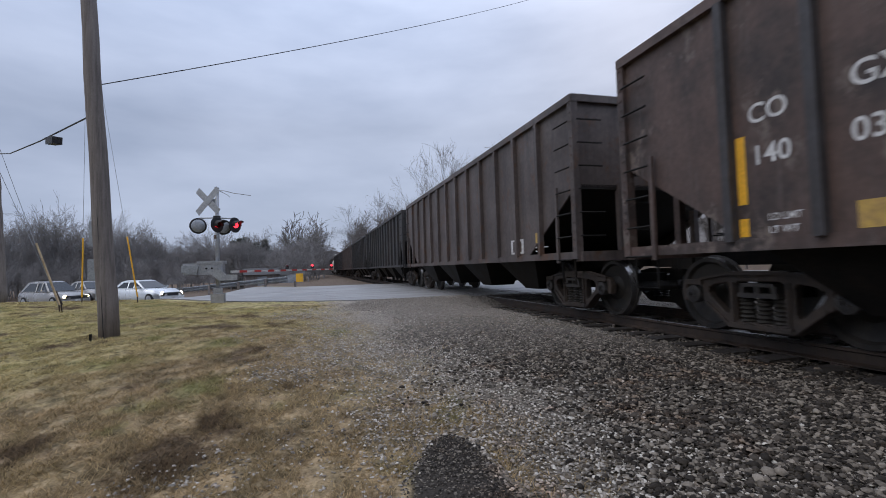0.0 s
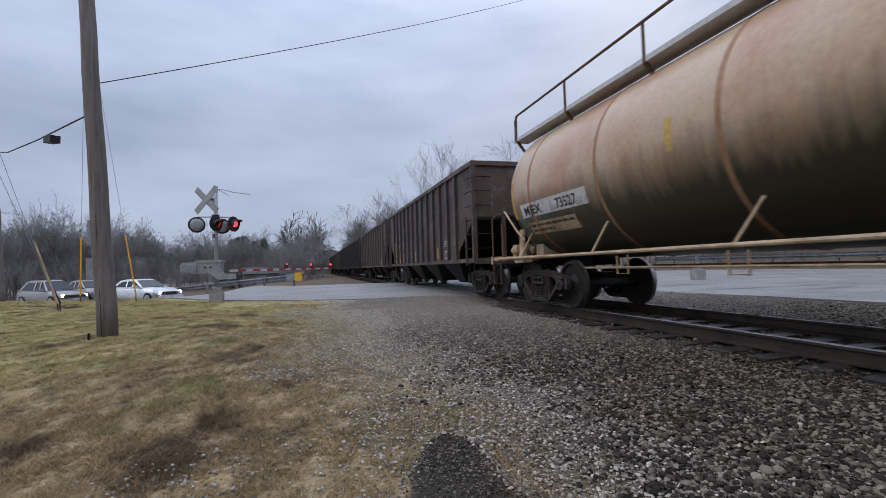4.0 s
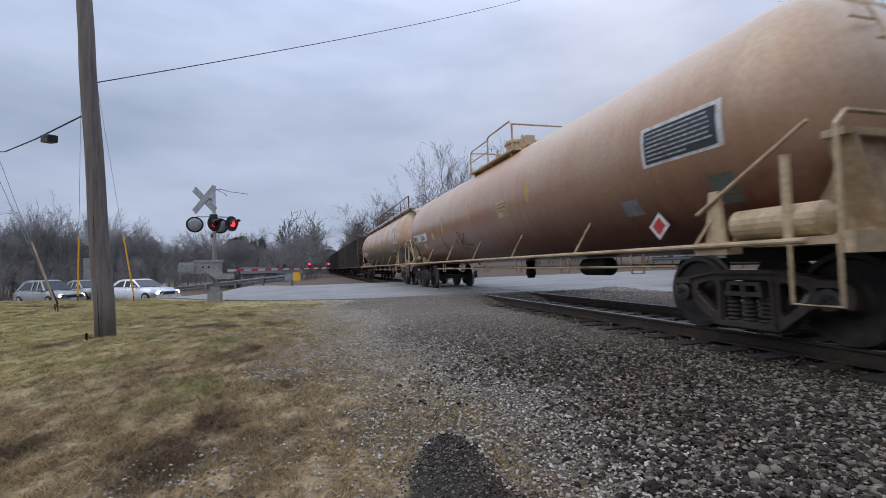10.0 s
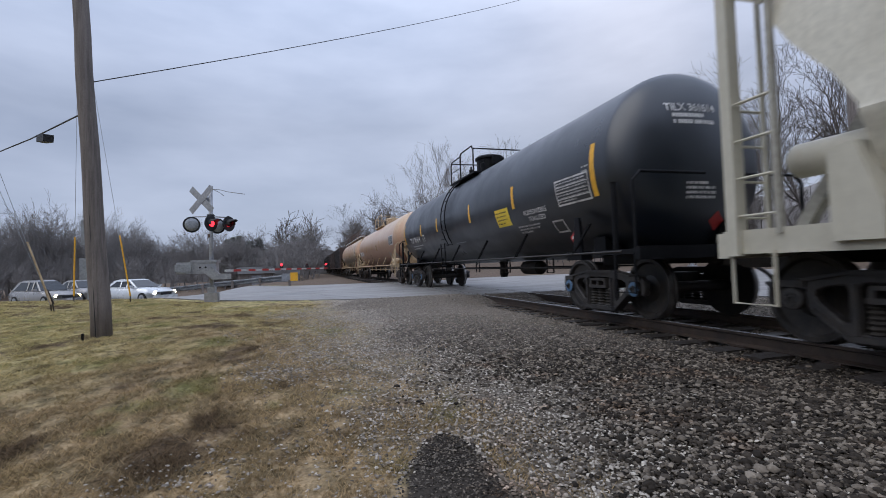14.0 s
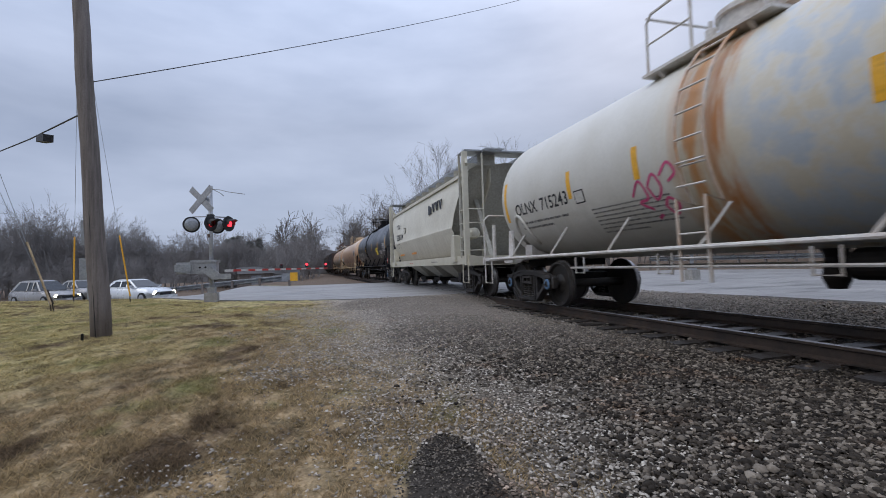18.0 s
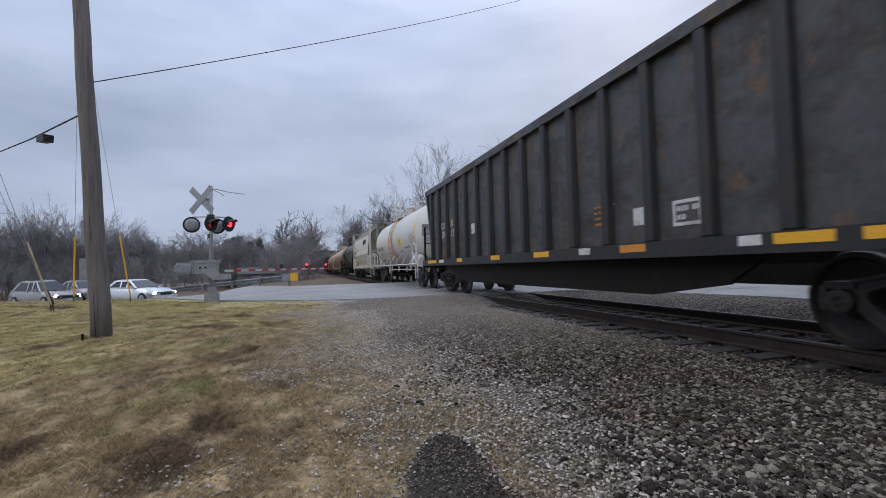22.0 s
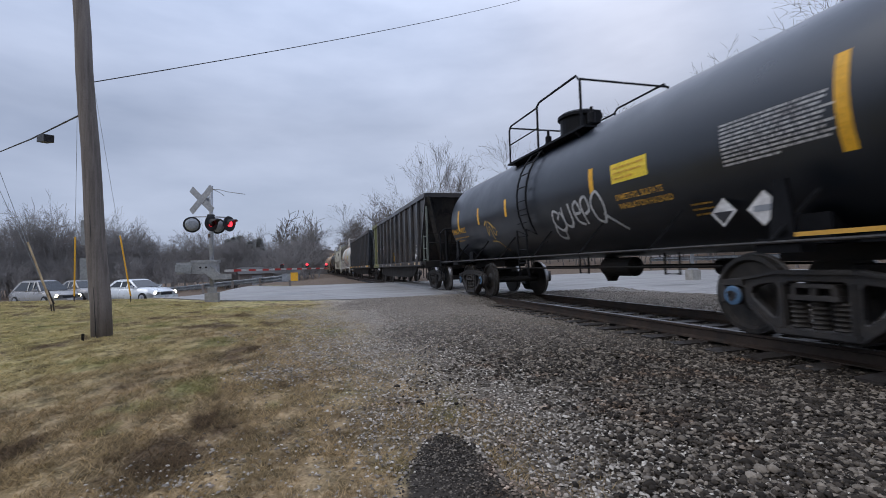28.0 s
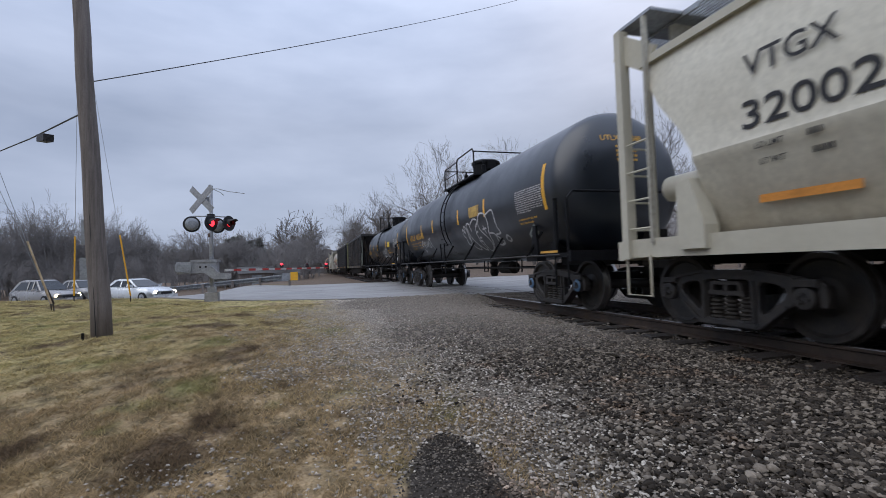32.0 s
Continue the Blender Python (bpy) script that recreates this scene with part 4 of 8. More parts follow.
def under(car, half, zs, mat, deep=0.0, truck_at=5.0, cap="frame", sill=True):
    """Centre sill, draft gear, couplers, air hose and trucks."""
    if sill:
        part("centre_sill", rounded(box(B(), -0.28, 0.28, -half, half, 0.80, zs), 0.02), "dark", car)
    for s in (1, -1):
        bm = B()
        box(bm, -0.12, 0.12, half - 0.1, half + 0.36, 0.78, 0.98)
        prism(bm, [(-0.16, half + 0.33), (0.16, half + 0.33), (0.2, half + 0.5), (0.07, half + 0.66), (0.02, half + 0.5), (-0.16, half + 0.56)], "z", 0.75, 1.02)
        c = part("coupler", rounded(bm, 0.02), "dark", car)
        if s < 0:
            c.rotation_euler.z = math.pi
        h = part("air_hose", tube(B(), [(-0.32, half + 0.05, 0.80), (-0.36, half + 0.25, 0.66), (-0.25, half + 0.5, 0.50), (-0.12, half + 0.66, 0.55)], 0.026, 6), "cable", car)
        if s < 0:
            h.rotation_euler.z = math.pi
    for y in truck_at:
        truck(car, y, cap)


def rungs(name, car, x0, x1, y, zs, mat, r=0.014, along="x"):
    for z in zs:
        p = [(x0, y, z), (x1, y, z)] if along == "x" else [(x0, y, z), (x0, x1, z)]
        part(name, tube(B(), p, r, 6), mat, car)


LETTERS = {}


def letters(car, body, size, y, z, side, mat, wrap=None, name="lettering", label="", stretch=1.0, end=None):
    """Writing on the near side: it runs along -y from y, its foot at height z. wrap = (radius, axis height) bends it round a tank."""
    cu = bpy.data.curves.new("letters", "FONT")
    cu.body, cu.size, cu.offset = body, size, 0.012 * size
    ob = bpy.data.objects.new("letters", cu)
    scene.collection.objects.link(ob)
    me = bpy.data.meshes.new_from_object(ob.evaluated_get(bpy.context.evaluated_depsgraph_get()))
    bpy.data.objects.remove(ob)
    bm = B()
    bm.from_mesh(me)
    bpy.data.meshes.remove(me)
    if wrap:
        r, az = wrap
        k = -0.3 * size
        while k < size:
            geom = list(bm.verts) + list(bm.edges) + list(bm.faces)
            bmesh.ops.bisect_plane(bm, geom=geom, plane_co=(0, k, 0), plane_no=(0, 1, 0))
            k += max(0.05, size / 6)
        a0 = math.asin(max(-1, min(1, (z - az) / r)))
        for v in bm.verts:
            a = a0 + v.co.y / r
            v.co = (-(r + 0.004) * math.cos(a), y - v.co.x * stretch, az + (r + 0.004) * math.sin(a))
    elif end is not None:
        for v in bm.verts:
            v.co = (side + v.co.x * stretch, end, z + v.co.y)
    else:
        for v in bm.verts:
            v.co = (side - 0.004, y - v.co.x * stretch, z + v.co.y)
    return part(name, bm, mat, car, label)


def bars(car, rows, y, z, size, gap, side, mat, wrap=None, seed=1, long=1.0, name="lettering"):
    """Writing too small to read: rows of letter-sized bars, parted into words."""
    rnd = random.Random(seed)
    bm = B()
    h = size * 0.85
    for k in range(rows):
        u = 0.0
        v0 = z - k * gap
        while u < long * (1 if k < rows - 1 else 0.6):
            for _ in range(rnd.randint(2, 7)):
                w = size * rnd.uniform(0.35, 0.6)
                quad = ((u, v0), (u + w, v0), (u + w, v0 + h), (u, v0 + h))
                if wrap:
                    r, az = wrap
                    pts = []
                    for uu, vv in quad:
                        a = math.asin(max(-1, min(1, (vv - az) / r)))
                        pts.append(bm.verts.new((-(r + 0.004) * math.cos(a), y - uu, az + (r + 0.004) * math.sin(a))))
                else:
                    pts = [bm.verts.new((side - 0.004, y - uu, vv)) for uu, vv in quad]
                bm.faces.new(pts)
                u += w + size * 0.22
            u += size * 0.7
    return tagged(part(name, bm, mat, car), kind="stuff")


def plate(car, y0, y1, z0, z1, side, mat, wrap=None, name="marking", label="", lift=0.003):
    """A painted or stuck-on patch on the near side; wrapped round a tank, or flat."""
    bm = B()
    if wrap:
        r, az = wrap
        r += lift
        n = max(2, int(abs(z1 - z0) / 0.12))
        rows = []
        for k in range(n + 1):
            a = math.asin(max(-1, min(1, (z0 + (z1 - z0) * k / n - az) / r)))
            rows.append([bm.verts.new((-r * math.cos(a), y, az + r * math.sin(a))) for y in (y0, y1)])
        for p, q in zip(rows, rows[1:]):
            bm.faces.new((p[0], p[1], q[1], q[0]))
        bmesh.ops.recalc_face_normals(bm, faces=bm.faces)
    else:
        box(bm, side - lift, side + 0.002, min(y0, y1), max(y0, y1), z0, z1)
    return part(name, bm, mat, car, label)


def scrawl(car, strokes, y, z, scale, side, mat, wrap=None, r=0.02, label="white spray-painted scrawl"):
    """Spray-painted strokes, each a few points in (right, up)."""
    bm = B()
    for s in strokes:
        p = spline([(a * scale, b * scale) for a, b in s], 4)
        ends = []
        for i, q in enumerate(p):
            d = (p[min(i + 1, len(p) - 1)] - p[max(i - 1, 0)]).normalized()
            n = Vector((-d.y, d.x)) * r
            pair = []
            for e in (q - n, q + n):
                if wrap:
                    rr, az = wrap
                    a = math.asin(max(-1, min(1, (z + e.y - az) / rr)))
                    pair.append(bm.verts.new((-(rr + 0.005) * math.cos(a), y - e.x, az + (rr + 0.005) * math.sin(a))))
                else:
                    pair.append(bm.verts.new((side - 0.005, y - e.x, z + e.y)))
            ends.append(pair)
        for a, b in zip(ends, ends[1:]):
            bm.faces.new((a[0], a[1], b[1], b[0]))
    return part("graffiti", bm, mat, car, label)


def car_at(name, label, category, c):
    ob = thing(name, label, category, pose(XC, c, ZR), "cars of the freight train")
    CARS.append((ob, c))
    return ob


def coal_hopper(c, body, label, trucks, half=6.8, ribs=13, rib_half=5.43, top=3.6, name="hopper_car", shift=0.0, ribmat=None):
    car = car_at(name, label, "railway car", c)
    W = 1.58
    zs = 1.08
    for s in (-1, 1):
        # side sheet with its lower corners cut along the slope sheets
        poly = [(-half, top), (-half, 2.15), (-half + 1.75, zs), (half - 1.75, zs), (half, 2.15), (half, top)]
        part("side_sheet", prism(B(), poly, "x", s * W, s * (W - 0.03)), body, car)
        part("top_chord", rounded(box(B(), s * (W + 0.07), s * (W - 0.06), -half - 0.05, half + 0.05, top - 0.06, top + 0.06), 0.02), body, car)
        part("side_sill", rounded(box(B(), s * (W + 0.04), s * (W - 0.08), -half, half, zs - 0.12, zs), 0.012), body, car)
        n = ribs
        for k in range(n):
            y = shift - rib_half + k * 2 * rib_half / (n - 1)
            bm = B()
            prism(bm, [(y - 0.048, zs - 0.02), (y + 0.048, zs - 0.02), (y + 0.048, top - 0.06), (y - 0.048, top - 0.06)], "x", s * (W - 0.005), s * (W + 0.085))
            part("rib", rounded(bm, 0.02), ribmat or body, car)
    for s in (-1, 1):
        e = half * s
        bm = box(B(), -W, W, min(e, e - 0.03 * s), max(e, e - 0.03 * s), 2.15, top)
        part("end_sheet", bm, body, car)
        bm = B()
        prism(bm, [(e, 2.18), (e, 2.10), (e - 2.6 * s, 0.95), (e - 2.6 * s, 1.03)], "x", -W + 0.03, W - 0.03)
        bmesh.ops.recalc_face_normals(bm, faces=bm.faces)
        part("slope_sheet", bm, "dark", car)
        part("end_chord", rounded(box(B(), -W - 0.05, W + 0.05, e - 0.02, e + 0.07 * s, top - 0.06, top + 0.06) if s > 0 else box(B(), -W - 0.05, W + 0.05, e - 0.07, e + 0.02, top - 0.06, top + 0.06), 0.02), body, car)
        for q in (-1, 1):
            part("corner_post", rounded(box(B(), q * W - 0.06, q * W + 0.06, e - 0.06, e + 0.06, zs - 0.12, top), 0.012), body, car)
            bolts = B()
            for k in range(18):
                z = zs + 0.05 + k * (top - zs - 0.15) / 17
                box(bolts, q * (W + 0.062) - 0.012, q * (W + 0.062) + 0.012, e - 0.015, e + 0.015, z - 0.015, z + 0.015)
            tagged(part("rivet_row", bolts, body, car), kind="stuff")
            part("inner_post", box(B(), q * 0.75 - 0.05, q * 0.75 + 0.05, e - 0.05, e + 0.05, 1.0, 2.2), body, car)
        part("end_sill", rounded(box(B(), -W, W, e - 0.14, e + 0.06, zs - 0.16, zs), 0.012), body, car)
        # ladders: rungs on the side and on the end at the corner
        for q in (-1, 1):
            for k in range(7):
                z = 0.95 + 0.38 * k
                part("rung", tube(B(), [(q * (W + 0.08), e - 0.05 * s, z), (q * (W + 0.08), e - 0.50 * s, z)], 0.014, 6), "dark", car)
                part("rung", tube(B(), [(q * (W - 0.0), e + 0.11 * s, z), (q * (W - 0.45), e + 0.11 * s, z)], 0.014, 6), "dark", car)
            part("ladder_rail", box(B(), q * (W + 0.06) - 0.02, q * (W + 0.06) + 0.02, e - 0.53 * s - 0.03, e - 0.53 * s + 0.03, 0.9, 2.2), body, car)
            part("step", tube(B(), [(q * W, e - 0.1 * s, zs - 0.1), (q * W, e - 0.1 * s, 0.55), (q * W, e - 0.5 * s, 0.55), (q * W, e - 0.5 * s, zs - 0.1)], 0.016, 6), "dark", car)
        bm = lathe(B(), [(e + 0.1 * s, 0.02), (e + 0.1 * s, 0.22), (e + 0.13 * s, 0.22), (e + 0.13 * s, 0.02)], "y", (0.55, 0, 1.95), 20)
        part("brake_wheel", bm, "dark", car)
    # hopper bays
    for k in range(4):
        y = (-1.5 + k) * (2 * half - 5.0) / 3.2
        for s in (-1, 1):
            bm = B()
            top4 = [(s * 0.32, y - 1.05, zs), (s * 1.50, y - 1.05, zs), (s * 1.50, y + 1.05, zs), (s * 0.32, y + 1.05, zs)]
            low4 = [(s * 0.40, y - 0.32, 0.36), (s * 1.05, y - 0.32, 0.36), (s * 1.05, y + 0.32, 0.36), (s * 0.40, y + 0.32, 0.36)]
            t, b = [bm.verts.new(p) for p in top4], [bm.verts.new(p) for p in low4]
            for i in range(4):
                bm.faces.new((t[i], t[(i + 1) % 4], b[(i + 1) % 4], b[i]))
            bm.faces.new(b)
            bmesh.ops.recalc_face_normals(bm, faces=bm.faces)
            part("hopper_bay", bm, "dark", car)
    coal = B()
    prism(coal, [(-W + 0.03, 2.2), (W - 0.03, 2.2), (W - 0.03, 3.2), (0, 3.5), (-W + 0.03, 3.2)], "y", -half + 0.1, half - 0.1)
    part("coal_load", coal, "hop3", car, "heaped black coal")
    under(car, half + 0.1, 1.0, "dark", truck_at=trucks)
    return car


def gondola(c, body, endmat, label, trucks, half, bottom_half, top, ribs, rib_half, green=False, name="gondola_car", sill=1.25, deck=1.25, ribmat=None):
    """An open high-sided car with ends that lean out to the top."""
    car = car_at(name, label, "railway car", c)
    W, zs = 1.55, 1.12
    for s in (-1, 1):
        poly = [(-half, top), (-bottom_half, zs), (bottom_half, zs), (half, top)]
        part("side_sheet", prism(B(), poly, "x", s * W, s * (W - 0.03)), body, car)
        part("top_chord", rounded(box(B(), s * (W + 0.09), s * (W - 0.06), -half - 0.04, half + 0.04, top - 0.10, top + 0.06), 0.02), body, car)
        part("side_sill", rounded(box(B(), s * (W + 0.10), s * (W - 0.10), -bottom_half - sill, bottom_half + sill, 0.92, zs), 0.012), ribmat or body, car)
        part("fish_belly", prism(B(), [(-bottom_half + 1.2, 0.95), (bottom_half - 1.2, 0.95), (bottom_half - 1.75, 0.60), (bottom_half - 2.9, 0.44), (-bottom_half + 2.9, 0.44), (-bottom_half + 1.75, 0.60)], "x", s * 1.42, s * 1.34), "dark", car)
        for k in range(ribs):
            y = -rib_half + k * 2 * rib_half / (ribs - 1)
            yt = y
            bm = B()
            lo, hi = 0.10, 0.07
            v = [bm.verts.new(p) for p in ((s * (W - 0.003), y - lo, zs), (s * (W - 0.003), y + lo, zs), (s * (W - 0.003), yt + lo, top - 0.1), (s * (W - 0.003), yt - lo, top - 0.1),
                                           (s * (W + 0.11), y - hi, zs), (s * (W + 0.11), y + hi, zs), (s * (W + 0.09), yt + hi, top - 0.1), (s * (W + 0.09), yt - hi, top - 0.1))]
            for f in ((0, 1, 2, 3), (4, 5, 6, 7), (0, 1, 5, 4), (1, 2, 6, 5), (2, 3, 7, 6), (3, 0, 4, 7)):
                bm.faces.new([v[i] for i in f])
            bmesh.ops.recalc_face_normals(bm, faces=bm.faces)
            part("rib", rounded(bm, 0.015), "green" if green and k == ribs - 1 else ribmat or body, car)
        if green:
            # the front end still wears an older green coat
            cut = rib_half - 2 * rib_half / (ribs - 1) + 0.09
            part("green_panel", prism(B(), [(cut, zs), (bottom_half, zs), (half, top - 0.1), (cut, top - 0.1)], "x", s * (W + 0.004), s * (W - 0.001)), "green", car, "mossy green painted end panel")
            part("green_chord", rounded(box(B(), s * (W + 0.096), s * (W - 0.066), cut, half + 0.05, top - 0.106, top + 0.066), 0.02), "green", car)
            part("green_sill", rounded(box(B(), s * (W + 0.106), s * (W - 0.106), cut - 0.35, bottom_half + sill + 0.01, 0.914, zs + 0.006), 0.012), "green", car)
    for s in (-1, 1):
        bm = B()
        prism(bm, [(s * half, top), (s * bottom_half, zs), (s * (bottom_half - 0.04), zs), (s * (half - 0.04), top)], "x", -W + 0.0, W)
        bmesh.ops.recalc_face_normals(bm, faces=bm.faces)
        part("end_sheet", bm, endmat, car)
        part("end_chord", rounded(box(B(), -W - 0.06, W + 0.06, s * half - 0.08, s * half + 0.08, top - 0.10, top + 0.06), 0.02), endmat, car)
        for q in (-1, 1):
            part("end_brace", bar(B(), (q * (W - 0.05), s * (half + 0.03), top - 0.05), (q * 0.75, s * (bottom_half + 0.12), zs), 0.16, 0.12), endmat, car)
            part("corner_brace", bar(B(), (q * W, s * half, top - 0.05), (q * W, s * bottom_half, zs), 0.12, 0.12), endmat, car)
        e = s * (bottom_half + deck)
        part("platform", rounded(box(B(), -W - 0.08, W + 0.08, min(e, s * bottom_half), max(e, s * bottom_half), 0.98, 1.06), 0.01), "dark", car)
        part("end_sill", rounded(box(B(), -W - 0.08, W + 0.08, e - 0.05, e + 0.05, 0.86, 1.08), 0.01), "dark", car)
        for q in (-1, 1):
            part("stanchion", box(B(), q * W - 0.03, q * W + 0.03, e - 0.03, e + 0.03, 0.9, 3.09 if green else 2.35), "gongrey" if green else "dark", car)
            if green:
                y2 = e - 0.53 * s
                part("stanchion", box(B(), q * W - 0.025, q * W + 0.025, y2 - 0.025, y2 + 0.025, 0.95, 3.0), "gongrey", car)
                for z in (1.15, 1.55, 2.0):
                    part("rung", tube(B(), [(q * (W + 0.02), e, z), (q * (W + 0.02), y2, z)], 0.015, 6), "gongrey", car)
            part("step", tube(B(), [(q * (W + 0.05), e - 0.05 * s, 0.95), (q * (W + 0.05), e - 0.05 * s, 0.48), (q * (W + 0.05), e - 0.48 * s, 0.48), (q * (W + 0.05), e - 0.48 * s, 0.95)], 0.018, 6), "dark", car)
        for z in (1.75, 2.1):
            part("hand_rail", tube(B(), [(-W, e, z), (W, e, z)], 0.016, 6), "dark", car)
        lean = (half - bottom_half) / (top - zs)
        for k in range(6):
            z = 1.35 + 0.36 * k
            yy = s * (bottom_half + (z - zs) * lean + 0.08)
            part("rung", tube(B(), [(-0.45, yy, z), (-0.02, yy, z)], 0.014, 6), "dark", car)
        for k in range(2):
            part("ladder_rail", bar(B(), (-0.45 + 0.43 * k, s * (bottom_half + 0.1), zs), (-0.45 + 0.43 * k, s * (half + 0.06), top), 0.018, 0.03), "dark", car)
    under(car, bottom_half + 1.25, 0.95, "dark", truck_at=trucks)
    return car


def tank_shell(R, az, half, deep=0.5):
    prof = []
    d = R * deep
    for k in range(9):
        a = radians(90 * k / 9)
        prof.append((-(half - d) - d * math.cos(a), max(0.02, R * math.sin(a))))
    prof += [(-(half - d), R)] + [(-(half - d) + (2 * (half - d)) * k / 12, R) for k in range(1, 12)] + [(half - d, R)]
    for k in range(8, -1, -1):
        a = radians(90 * k / 9)
        prof.append(((half - d) + d * math.cos(a), max(0.02, R * math.sin(a))))
    return lathe(B(), prof, "y", (0, 0, az), 64)


def ring(R, az, y, w, lift, seg=64):
    bm = B()
    rows = []
    for yy, rr in ((y - w / 2, R - 0.002), (y - w / 2, R + lift), (y + w / 2, R + lift), (y + w / 2, R - 0.002)):
        rows.append([bm.verts.new((rr * math.cos(k * math.tau / seg), yy, az + rr * math.sin(k * math.tau / seg))) for k in range(seg)])
    for a, b in zip(rows, rows[1:]):
        for k in range(seg):
            bm.faces.new((a[k], a[(k + 1) % seg], b[(k + 1) % seg], b[k]))
    bmesh.ops.recalc_face_normals(bm, faces=bm.faces)
    return bm


def tank_car(c, shell, trim, label, trucks, half, plat, R, az, rails, name="tank_car", cap="frame", walk_len=None, ladder=True, ladder_at=None, rail_mat=None, seams=(), deep=0.5, panels=False):
    car = car_at(name, label, "railway car", c)
    rail_mat = rail_mat or trim
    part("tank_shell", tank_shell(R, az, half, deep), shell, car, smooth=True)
    for y in seams:
        part("seam", ring(R, az, y, 0.075, 0.005), "rustband", car, "rust-stained weld band")
    W = 1.52
    # the long hand rail and its brackets
    for s in (-1, 1):
        part("side_rail", tube(B(), [(s * W, -plat + 0.35, 1.02), (s * W, plat - 0.35, 1.02)], 0.016 if shell == "black" else 0.028, 8), "frame" if shell == "black" else trim, car)
        k = -plat + 1.6
        while k < plat - 1.4:
            part("rail_bracket", bar(B(), (s * W, k, 1.02), (s * (R * 0.93), k - 0.25, 1.50), 0.05, 0.03), trim, car)
            k += (2 * plat - 3.2) / 6
    # bolsters, saddles and stub sills
    for s in (-1, 1):
        y = trucks[0] if s > 0 else trucks[1]
        bm = B()
        prism(bm, [(-1.0, 1.0), (1.0, 1.0), (1.0, 1.30), (0.85, 1.18), (0.6, 1.10), (-0.6, 1.10), (-0.85, 1.18), (-1.0, 1.30)], "y", y - 0.16, y + 0.16)
        bmesh.ops.recalc_face_normals(bm, faces=bm.faces)
        part("saddle", bm, trim, car)
        e = s * plat
        part("stub_sill", rounded(box(B(), -0.32, 0.32, min(e, y - 0.9 * s), max(e, y - 0.9 * s), 0.82, 1.08), 0.02), "dark", car)
        part("platform", rounded(box(B(), -W, W, min(e, e - 0.85 * s), max(e, e - 0.85 * s), 0.98, 1.05), 0.01), trim, car)
        part("end_sill", rounded(box(B(), -W - 0.02, W + 0.02, e - 0.04, e + 0.04, 0.90, 1.08), 0.01), trim, car)
        for q in (-1, 1):
            part("grab_post", tube(B(), [(q * W, e - 0.06 * s, 1.02), (q * W, e - 0.06 * s, 1.98), (q * (W - 0.12), e - 0.06 * s, 2.1), (q * 0.3, e - 0.06 * s, 2.1)], 0.022, 8), rail_mat, car)
            part("grab_post", tube(B(), [(q * (W - 0.06), e - 0.55 * s, 1.02), (q * (W - 0.06), e - 0.55 * s, 2.0 if shell == "black" else 1.8), (q * (W - 0.06), e - 0.55 * s, 2.03 if shell == "black" else 1.83)], 0.04, 10, True, [0.042, 0.042, 0.05]), rail_mat, car)
            part("step", tube(B(), [(q * W, e - 0.08 * s, 1.0), (q * W, e - 0.08 * s, 0.45), (q * W, e - 0.5 * s, 0.45), (q * W, e - 0.5 * s, 1.0)], 0.018, 6), rail_mat, car)
        part("side_plate", prism(B(), [(y + 0.13 * s, 1.03), (y - 0.13 * s, 1.03), (y - 0.06 * s, 1.62), (y + 0.06 * s, 1.62)][::s], "x", -1.43, -1.38), trim, car)
        if panels:
            part("head_brace", tube(B(), [(-1.46, y - 0.2 * s, 1.38), (-1.44, y + 0.2 * s, 1.62), (-1.36, y + 1.0 * s, 2.12)], 0.022, 8), trim, car)
            plate(car, y - 0.16, y + 0.16, 1.50, 1.83, 0, "gongrey", (R, az), "bolster_pad", "dark steel pad behind the brace")
        part("jacking_pad", rounded(box(B(), -1.5, -1.3, y - 0.22, y + 0.22, 0.92, 1.06), 0.012), trim, car)
        if panels:
            # tapered plate that carries the head, with a flange along its top
            # front plates are coloured dark in place of the shade under the head
            hm = trim if s < 0 else "dark"
            y2 = e - 0.30 * s
            part("head_plate", prism(B(), [(-0.72, 1.05), (0.72, 1.05), (1.12, 1.97), (-1.12, 1.97)], "y", y2 - 0.02, y2 + 0.02), hm, car)
            part("head_flange", rounded(box(B(), -1.2, 1.2, y2 - 0.10, y2 + 0.10, 1.95, 2.02), 0.01), hm, car)
            for q in (-1, 1):
                part("head_web", bar(B(), (q * 0.70, y2, 1.06), (q * 1.10, y2, 1.97), 0.04, 0.24, (0, 1, 0)), hm, car)
                part("web_plate", prism(B(), [(y2, 1.06), (y2, 1.95), (y2 - 0.75 * s, 1.45), (y2 - 1.1 * s, 1.06)][::s], "x", q * 0.74 - 0.015, q * 0.74 + 0.015), hm, car)
            if s < 0:
                diamond_at = (-0.1, y2 - 0.03)
                dm = B()
                prism(dm, [(diamond_at[0] - 0.15, 1.52), (diamond_at[0], 1.37), (diamond_at[0] + 0.15, 1.52), (diamond_at[0], 1.67)], "y", diamond_at[1] - 0.006, diamond_at[1] + 0.006)
                part("end_placard", dm, "red", car, "red and white diamond placard")
            for k in (-0.62, -0.20):
                part("end_ladder_rail", tube(B(), [(k, e - 0.12 * s, 1.05), (k, e - 0.12 * s, 2.75), (k, e - 0.32 * s, 3.25), (k, e - 0.85 * s, 3.72)], 0.016, 6), rail_mat, car)
            for i in range(7):
                part("rung", tube(B(), [(-0.62, e - (0.12 if i < 5 else 0.25 + 0.22 * (i - 5)) * s, 1.3 + 0.32 * i), (-0.20, e - (0.12 if i < 5 else 0.25 + 0.22 * (i - 5)) * s, 1.3 + 0.32 * i)], 0.013, 6), rail_mat, car)
